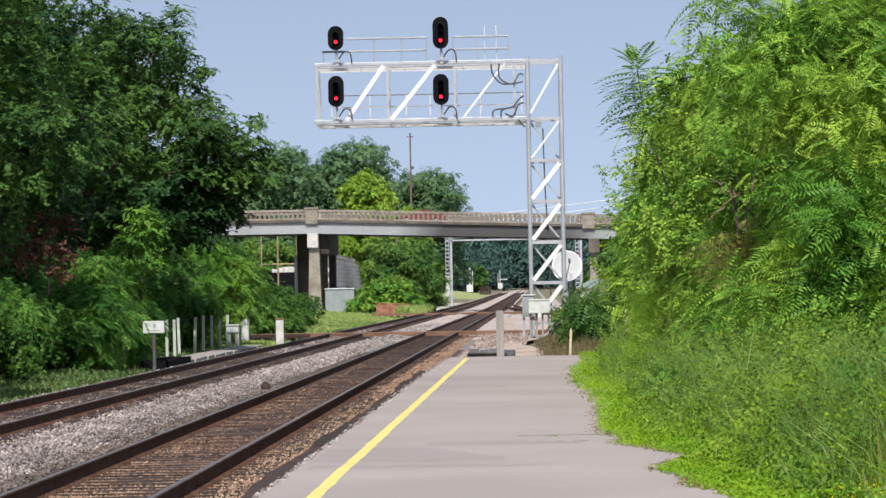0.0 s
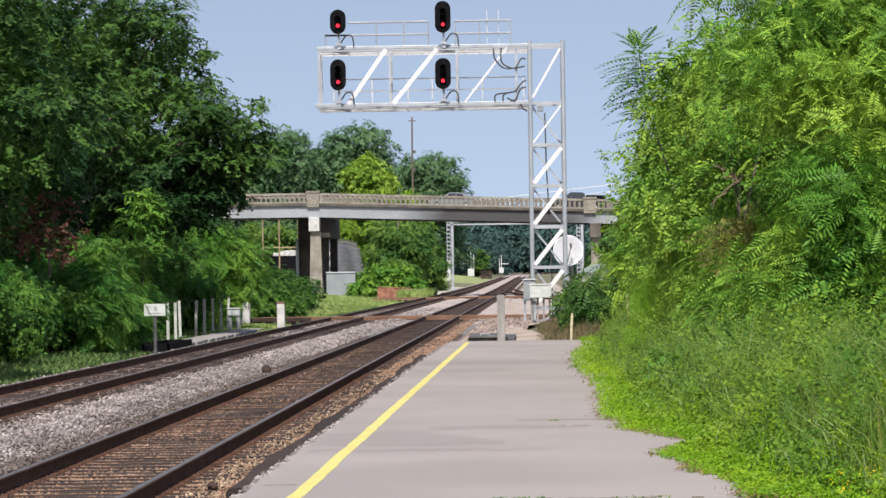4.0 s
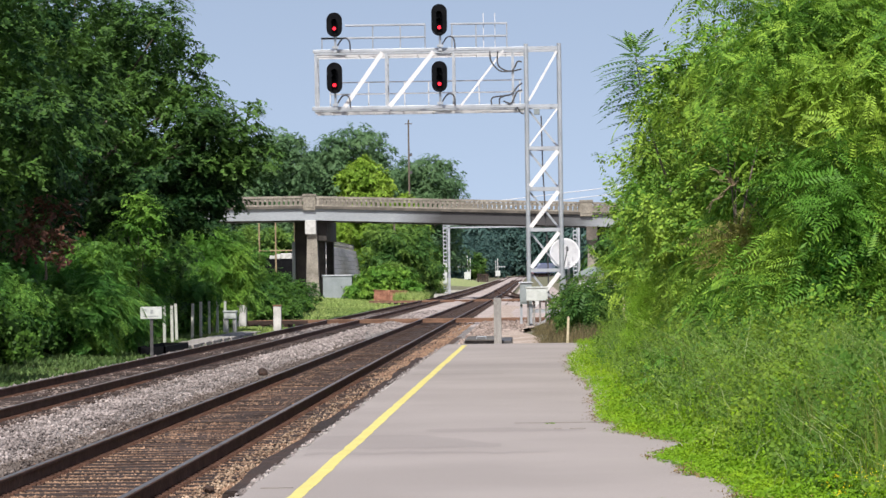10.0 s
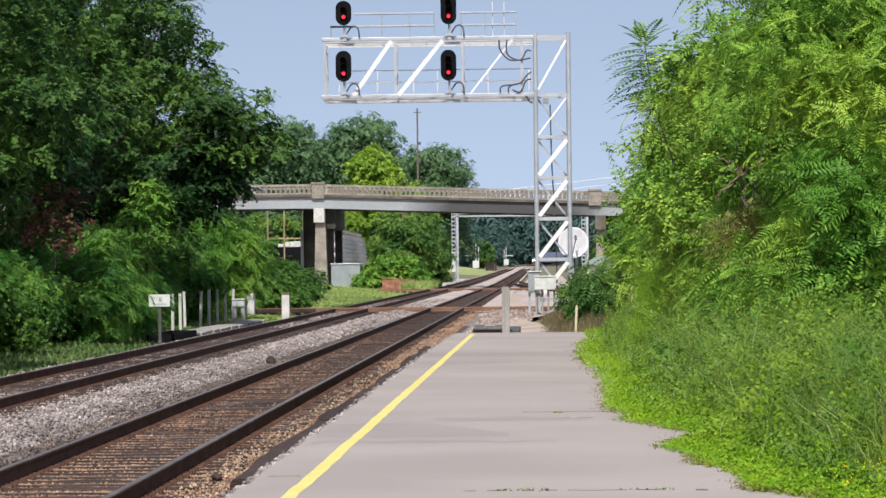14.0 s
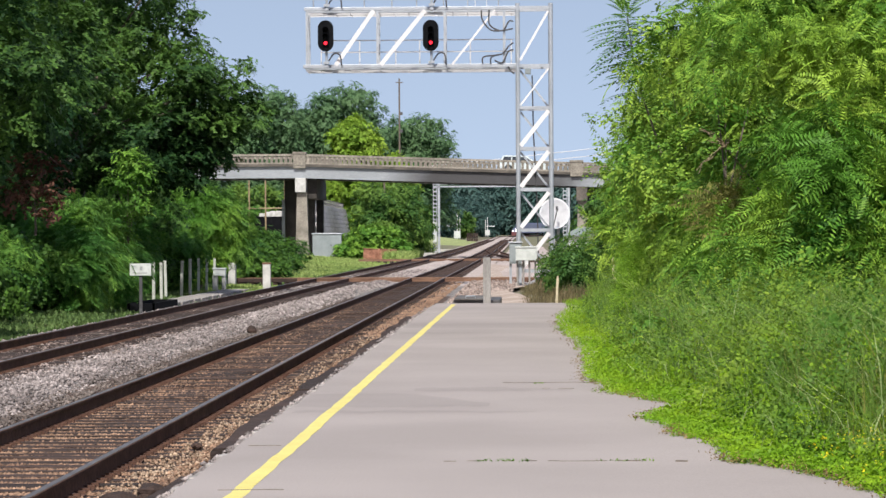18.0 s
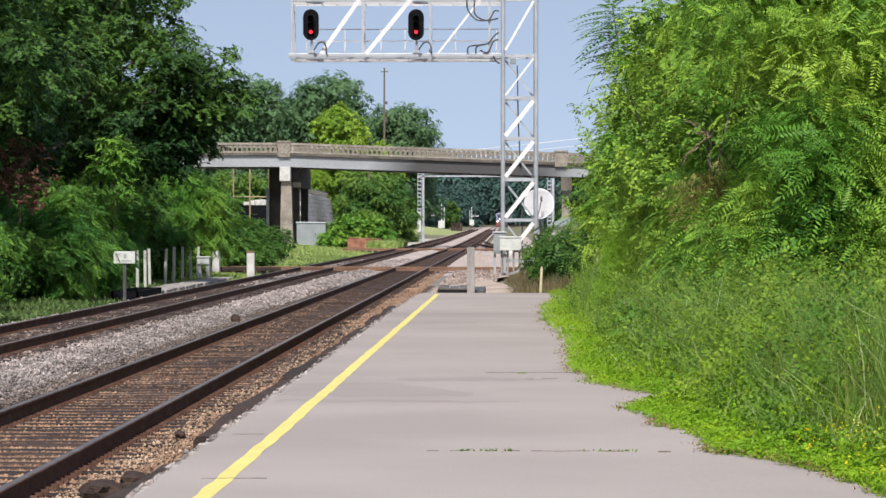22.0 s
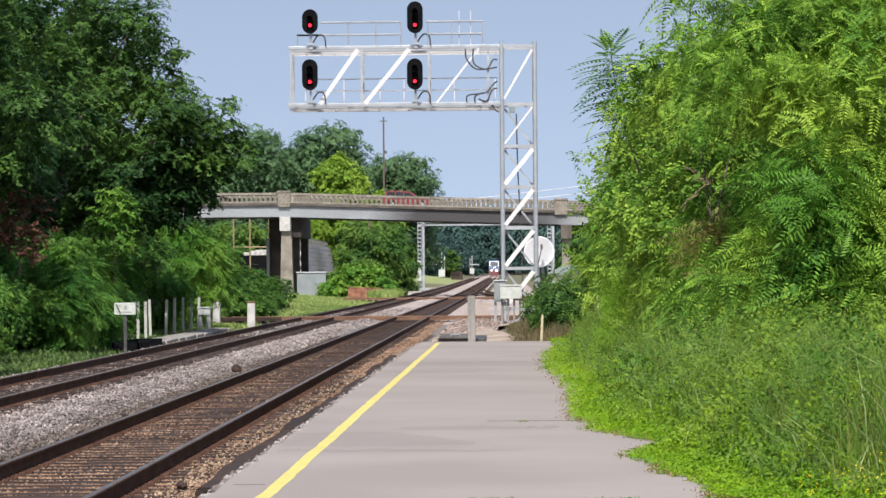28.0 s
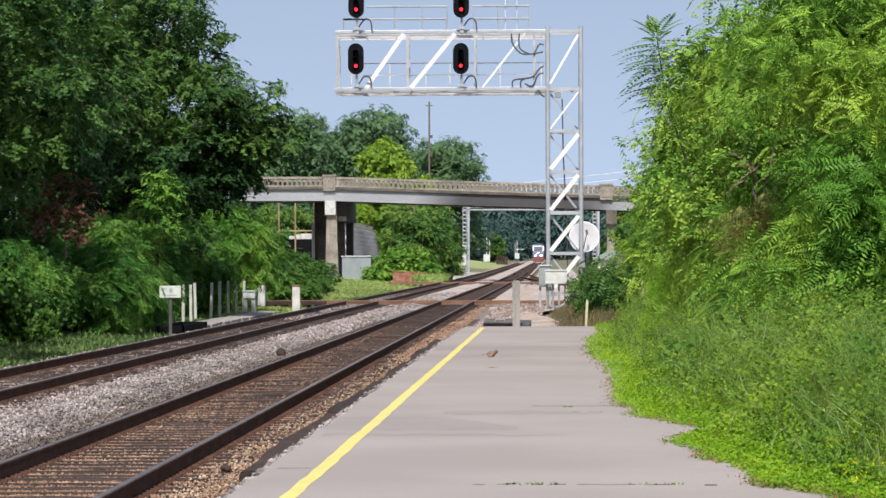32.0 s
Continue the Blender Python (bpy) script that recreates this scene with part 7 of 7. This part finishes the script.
def blades(name, material, seed, count, region, height, width, label, lean=0.5, category="grass"):
    """Grass blades. region(rng, n) gives x, y, z and a height factor."""
    rng = np.random.default_rng(seed)
    x, y, z, hf = region(rng, count)
    n = len(x)
    a = rng.random(n) * 6.283
    h = height * hf * (0.55 + 0.75 * rng.random(n))
    w = width * (0.6 + 0.8 * rng.random(n))
    l1 = lean * h * rng.random(n)
    c, s = np.cos(a), np.sin(a)
    fa = rng.random(n) * 6.283
    lx, ly = np.cos(fa) * l1, np.sin(fa) * l1
    P = np.stack([x, y, z], 1)
    side = np.stack([c * w, s * w, 0 * w], 1)
    mid = P + np.stack([lx * 0.3, ly * 0.3, h * 0.55], 1)
    tip = P + np.stack([lx, ly, h * (1 - 0.25 * rng.random(n))], 1)
    v = np.stack([P - side, P + side, mid + side * 0.8, tip, mid - side * 0.8], 1).reshape(-1, 3)
    k = 5 * np.arange(n)[:, None]
    f = k + np.array([0, 1, 2, 4])
    ob = raw(name, v, f, material)
    raw("tips", v, k + np.array([4, 2, 3]), material, ob)
    return tagged(ob, label, category, kind="stuff")


EDGE_Y = (14, 18.4, 19.2, 20.0, 20.7, 21.4, 21.6, 22.8, 23.8, 24.3, 25.3, 26.0, 26.9, 27.7, 28.5, 29.7, 30.4, 31.1, 32.3, 33.3, 35.8, 38.6, 41.3, 47.2, 51.8, 61.7, 66, 71, 90)
EDGE_X = (2.9, 2.27, 2.19, 2.08, 1.89, 1.63, 1.45, 1.48, 1.44, 1.25, 1.23, 1.09, 1.05, 1.30, 1.50, 1.20, 1.08, 0.72, 0.95, 0.69, 0.71, 0.74, 0.81, 0.72, 0.55, 0.67, 0.97, 0.96, 1.2)


def edge_x(y):
    """The ragged line along which the growth has crept over the platform."""
    base = float(np.interp(y, EDGE_Y, EDGE_X))
    return base + 0.03 * math.sin(y * 6.1) + 0.02 * math.sin(y * 14.3)


def verge(x_extra, y0, y1, back=0.0):
    """A strip of growth from the edge, or from back metres behind it, x_extra metres deep."""
    def region(rng, n):
        u = rng.random(n)
        y = 1 / (1 / y0 + u * (1 / y1 - 1 / y0)) if y0 > 0 else y0 + u * (y1 - y0)
        e = np.array([edge_x(q) for q in y])
        t = rng.random(n) ** 0.8
        x = e + back + t * (x_extra - back)
        hf = np.clip(0.02 + (x - e) * 0.22 + (x - e) ** 2 * 0.5, 0.02, 1.0)
        z = np.where(x < 4, 0.19, 0.0)
        return x, y, z, hf
    return region


def clumpy(x, y):
    """Uneven growth, about 0 to 1: tufts half a metre to two metres across."""
    a = np.sin(x * 2.7 + 1.3 * np.sin(y * 0.9)) * np.sin(y * 1.15 + 0.8 * np.sin(x * 1.7))
    b = np.sin(x * 6.1 + y * 1.9 + 2.0) * np.sin(y * 3.4 - x * 2.2)
    return np.clip(0.5 + 0.75 * a + 0.35 * b, 0, 1)


def weeds(name, material, seed, count, region, height, template, size, label, category="weeds", tuft=0.6, flip=False):
    """Leafy weeds: twigs of leaves at all heights of the growth, in tufts."""
    rng = np.random.default_rng(seed)
    x, y, z, hf = region(rng, count)
    c = clumpy(x, y)
    keep = rng.random(len(x)) < 1 - tuft + tuft * 1.6 * (1 - c if flip else c)
    x, y, z, hf, c = x[keep], y[keep], z[keep], hf[keep], c[keep]
    n = len(x)
    top = height * hf * (0.35 + 0.85 * c)
    up = rng.random(n) ** 0.6
    pos = np.stack([x, y, z + top * up + 0.02], 1)
    out = np.stack([rng.normal(0, 0.6, n) - 0.1, rng.normal(0, 0.6, n) - 0.25, 0.25 + 0.4 * rng.random(n)], 1)
    out /= np.linalg.norm(out, axis=1, keepdims=True)
    v, f = spread(rng, template, pos, out, size * (0.6 + 0.8 * rng.random(n)), 0.6)
    return tagged(raw(name, v, f, material), label, category, kind="stuff")


plant_all()
weed_leaf, broad_leaf, tiny = sprig(8, 0.16, 0.034, 14), sprig(7, 0.08, 0.026, 15), sprig(4, 0.04, 0.02, 16)
mat_leaf = sprig(6, 0.05, 0.024, 20, 0.3)
weeds("tall_weeds", M["weed"], 52, 29000, verge(4.2, 14, 80, 0.35), 1.14, weed_leaf, 1.25, "dense leafy green weeds beside the platform", tuft=0.75)
weeds("cool_weeds", M["weed_cool"], 72, 25000, verge(4.4, 27, 80, 0.7), 1.0, sprig(9, 0.2, 0.026, 19), 1.35, "dull blue-green feathery weeds behind the platform edge", flip=True, tuft=1.0)
weeds("low_weeds", M["weed_lime"], 53, 26000, verge(3.0, 14, 60, 0.2), 0.7, broad_leaf, 1.2, "low bright green weeds along the platform edge", tuft=1.0)
weeds("weed_mat", M["weed_lime"], 73, 44000, verge(0.8, 14, 76), 0.2, mat_leaf, 1.15, "flat mat of lime green weeds creeping over the asphalt", tuft=0.2)
blades("tall_grass", M["grass"], 51, 32000, verge(4.5, 14, 85, 0.5), 1.12, 0.0048, "tall rough grass creeping over the platform edge", lean=0.9)
weeds("back_weeds", M["weed"], 68, 5000, verge(3.5, -8, 14), 1.0, weed_leaf, 1.2, "dense leafy green weeds beside the near platform")
blades("back_grass", M["grass"], 69, 6000, verge(4.0, -8, 14), 1.0, 0.006, "rough grass beside the near platform", lean=0.9)
blades("edge_grass", M["weed_lime"], 57, 9000, verge(1.4, 14, 80, 0.12), 0.4, 0.006, "short bright grass along the platform edge", lean=1.2)
blades("seed_grass", M["yellowing"], 79, 4500, verge(4.2, 15, 45, 0.8), 0.95, 0.004, "yellowing seeded grass stems among the weeds", lean=0.7)
blades("arching_grass", M["reed"], 67, 2300, verge(3.6, 15, 70, 0.3), 1.2, 0.005, "long pale arching grass blades among the weeds", lean=1.5)


def edge_litter(rng, n):
    y = 1 / (1 / 16 + rng.random(n) * (1 / 70 - 1 / 16))
    x = np.array([edge_x(q) for q in y]) + rng.normal(0, 0.05, n) - 0.02
    return x, y, np.full(n, 0.2), np.ones(n)


weeds("edge_litter", M["litter"], 74, 1700, edge_litter, 0.025, tiny, 0.8, "brown dead stems and leaf litter along the edge of the weeds", "litter", tuft=0.8)


def flower_bed(rng, n):
    y = 16 + rng.random(n) * 4.6
    x = 1.95 + 0.25 * (20.6 - y) * 0.3 + rng.random(n) * 0.9
    return x, y, np.full(n, 0.30), np.clip((x - 1.9) * 1.2, 0.25, 1)


weeds("yellow_flowers", M["flower"], 58, 260, flower_bed, 0.5, tiny, 0.7, "small yellow wildflowers among the weeds", "flowers", tuft=0.5)
clump = tree("weed_clump", 75, [(0, 0, 0.45, 0.35, 0.35, 0.35), (0.25, 0.1, 0.65, 0.25, 0.25, 0.25), (-0.25, 0, 0.55, 0.25, 0.25, 0.25)], 60, 9, 0.1, sprig(6, 0.12, 0.07, 25, 0.6), M["vine"], "dark broad-leaved weed clump in the verge", trunk=0.012, group="weed clumps", category="weed", ruffle=0.3)
plant(clump, ((2.0, 38.0, 0, 1.15), (2.95, 36.0, 80, 1.1), (3.4, 35.0, 160, 1.0), (3.7, 33.0, 30, 1.1), (3.4, 48.0, 200, 1.4), (2.2, 45.0, 300, 1.1)))


def joint_tufts(rng, n):
    y0 = np.where(rng.random(n) < 0.72, 21.6, 33.0)
    x = np.where(y0 < 30, -0.6 + rng.random(n) * 2.1, 0.1 + rng.random(n) * 0.6)
    keep = np.sin(x * 7.0 + y0) > 0.1
    x, y0 = x[keep], y0[keep]
    return x, y0 + rng.normal(0, 0.03, len(x)), np.full(len(x), 0.2), np.ones(len(x))


blades("joint_grass", M["grass"], 60, 300, joint_tufts, 0.022, 0.006, "sparse tufts of grass in the joints of the platform", lean=2.2)


def dry_patch(rng, n):
    y = 76 + rng.random(n) * 42
    x = 0.0 + rng.random(n) * 2.2 - 0.2 * rng.random(n)
    return x, y, np.array([gz(p, q) + 0.08 for p, q in zip(x, y)]), np.clip(0.15 + x * 0.7, 0.1, 1.0)


blades("dry_grass", M["straw"], 59, 6000, dry_patch, 0.55, 0.007, "dry brown grass and stems at the end of the platform", lean=0.6)


def bank(rng, n):
    y = 58 + rng.random(n) ** 1.3 * 150
    x = -11.2 - rng.random(n) * 4.5
    return x, y, np.array([gz(a, b) for a, b in zip(x, y)]), np.ones(n)


blades("bank_grass", M["bank"], 54, 30000, bank, 0.15, 0.03, "green grass strip beside the tracks", lean=0.8)


def far_bank(rng, n):
    y = 150 + rng.random(n) * 150
    x = -11.5 - rng.random(n) * 14
    return x, y, np.array([gz(a, b) for a, b in zip(x, y)]), np.ones(n)


blades("meadow_grass", M["meadow"], 55, 50000, far_bank, 0.2, 0.035, "pale sunlit grass before the overpass", lean=0.8)
def bollard_grass(rng, n):
    y = 112 + rng.random(n) * 20
    x = -13.0 + rng.random(n) * 1.9
    return x, y, np.array([gz(a, b) for a, b in zip(x, y)]), np.ones(n)


blades("dry_lawn", M["meadow"], 76, 5000, bollard_grass, 0.18, 0.03, "short pale sunlit grass round the white bollards", lean=0.8)
def skip_grass(rng, n):
    y = 258 + rng.random(n) * 40
    x = -12.4 + rng.random(n) * 2.1
    return x, y, np.array([gz(a, b) for a, b in zip(x, y)]), np.ones(n)


blades("tall_meadow_grass", M["meadow"], 77, 9000, skip_grass, 1.0, 0.03, "tall pale grass beside the gravel lane", lean=0.7)
scatter_stones("ballast_stones", M["stone"], ((-7.0, -5.95, 18, 75, 24000, 0.025, 0.008), (-7.45, -6.9, 25, 75, 3500, 0.03, 0.02), (-10.4, -9.6, 40, 100, 3500, 0.032, 0.02), (-2.42, -2.29, 14, 72, 2600, 0.024, 0.29), (-7.4, -5.9, 75, 180, 5000, 0.05, 0.0), (-9.35, -8.05, 100, 180, 2000, 0.045, 0.012)), 61, "loose pale angular ballast stones")
scatter_stones("crib_stones", M["brown_stone"], ((-5.62, -3.05, 17, 46, 32000, 0.018, 0.001), (-5.62, -3.05, 46, 90, 10000, 0.024, -0.003), (-3.3, -2.7, 60, 140, 3000, 0.04, 0.0)), 62, "brownish ballast stones between the ties", crib=True)
scatter_stones("shoulder_stones", M["dull_stone"], ((-6.1, -5.6, 17, 90, 9000, 0.022, 0.006),), 78, "dull brown-grey stones along the rail")
scatter_stones("edge_stones", M["brown_stone"], ((-3.05, -2.45, 16, 75, 9000, 0.022, 0.012),), 63, "tan broken stones between the rail and the platform")
scatter_stones("second_track_stones", M["pink_stone"], ((-10.1, -7.3, 36, 100, 13000, 0.028, 0.007),), 64, "pinkish stones between the ties of the second track", crib=True)
scatter_stones("tan_stones", M["tan_stone"], ((-3.35, -2.5, 15, 27, 5500, 0.017, 0.014), (-3.3, -2.62, 27, 70, 2600, 0.02, 0.014)), 65, "pale tan gravel between the rail and the platform")
scatter_stones("rubble_stones", M["pink_stone"], ((-2.3, -0.4, 74, 130, 2500, 0.05, 0.09),), 66, "pinkish rubble past the end of the platform")
scatter_stones("near_stones", M["stone"], ((-7.4, -5.9, -12, 18, 5000, 0.035, 0.012), (-10.5, -9.6, -12, 40, 2500, 0.035, 0.02)), 70, "loose pale ballast stones beside the near rails")
scatter_stones("near_crib_stones", M["brown_stone"], ((-5.62, -3.05, -12, 16.5, 9000, 0.02, 0.004), (-9.95, -7.45, -12, 36, 6000, 0.028, 0.012)), 71, "brownish stones between the near ties", crib=True)


def motions():
    def drive(car, lane, t0, x0, speed):
        """Waits on the approach, crosses at an even speed so that it is at x0 at t0, and stops on the far approach."""
        heading = 0 if speed > 0 else 180
        turn = lambda x: (0.0 if x < -21.4 else 2.06) * (1 if speed > 0 else -1)
        a, b = (-105.0, 70.0) if speed > 0 else (70.0, -105.0)
        rows, road = [], 8.80
        ta, tb = t0 + (a - x0) / speed, t0 + (b - x0) / speed
        if ta > 0.4:
            rows += [(0.0, pose(a, lane, road + bz(a), 0, turn(a), heading)), (ta, pose(a, lane, road + bz(a), 0, turn(a), heading))]
            n0 = ta + 0.3
        else:
            n0 = 0.0
        n1 = min(32.0, tb)
        k = max(2, int((n1 - n0) / 0.3))
        for i in range(k + 1):
            t = n0 + (n1 - n0) * i / k
            x = x0 + speed * (t - t0)
            rows.append((t, pose(x, lane, road + bz(x), 0, turn(x), heading)))
        if tb < 31.7:
            rows += [(tb + 0.3, pose(b, lane, road + bz(b), 0, turn(b), heading)), (32.0, pose(b, lane, road + bz(b), 0, turn(b), heading))]
        walk(car, rows)

    near, far = 283.2, 287.2
    drive(RED_CAR, far, 0.0, -11.1, -17.0)
    drive(WHITE_CAR, far, 2.0, -14.2, -18.0)
    drive(GREY_CAR, far, 4.0, -8.1, -19.0)
    drive(TRUCK, far, 4.0, 3.7, -18.0)
    drive(BLUE_VAN, near, 13.0, -7.3, 18.2)
    drive(TEAL_CAR, near, 14.5, -20.1, 18.0)
    drive(SILVER_CAR, near, 17.0, -17.9, 17.5)
    drive(DARK_CAR, near, 28.0, -9.95, 18.8)
    drive(WHITE_VAN, near, 30.0, -9.3, 19.9)
    line = lambda t, x, y, turn: (t, pose(x, y, lift(y), 0, 0, turn))
    walk(LOCO, [line(0.0, 34.0, 1122, -88), line(3.0, 24.0, 1120, -88), line(5.0, 13.5, 1116, -86), line(7.0, 4.9, 1110, -82), line(9.0, 0.4, 1104, -78), line(12.0, -2.9, 1096, -72), line(15.0, -3.6, 1086, -64), line(17.0, -3.7, 1076, -55), line(19.0, -3.5, 1056, -38), line(20.5, -3.2, 1038, -20), line(22.0, -3.0, 1015, -8), line(25.0, -3.3, 930, 0), line(28.0, -4.3, 860, 0), line(30.0, -4.25, 816, 0), line(32.0, -4.1, 775, 0)])
    walk(BIRD, [(0.0, pose(-14.5, 52.0, 2.4, 0, 0, -15)), (30.0, pose(-14.5, 52.0, 2.4, 0, 0, -15)), (30.4, pose(-13.8, 51.6, 2.5, 0, 0, -15)), (31.0, pose(-9.2, 49.0, 1.6, 0, 6, -12)), (31.5, pose(-5.1, 47.0, 0.9, 0, 6, -12)), (31.9, pose(-1.78, 45.2, 0.46, 0, 2, -10)), (32.0, pose(-0.96, 45.0, 0.42, 0, -8, -10))])
    for wing, side in WINGS:
        beat = [(0.0, pose(0, 0, 0, 0, 0, 0)), (30.0, pose(0, 0, 0, 0, 0, 0))]
        beat += [(30.1 + 0.1 * i, pose(0, 0, 0, side * (38 if i % 2 else -32), 0, 0)) for i in range(19)]
        walk(wing, beat + [(32.0, pose(0, 0, 0, side * -20, 0, 0))])


motions()
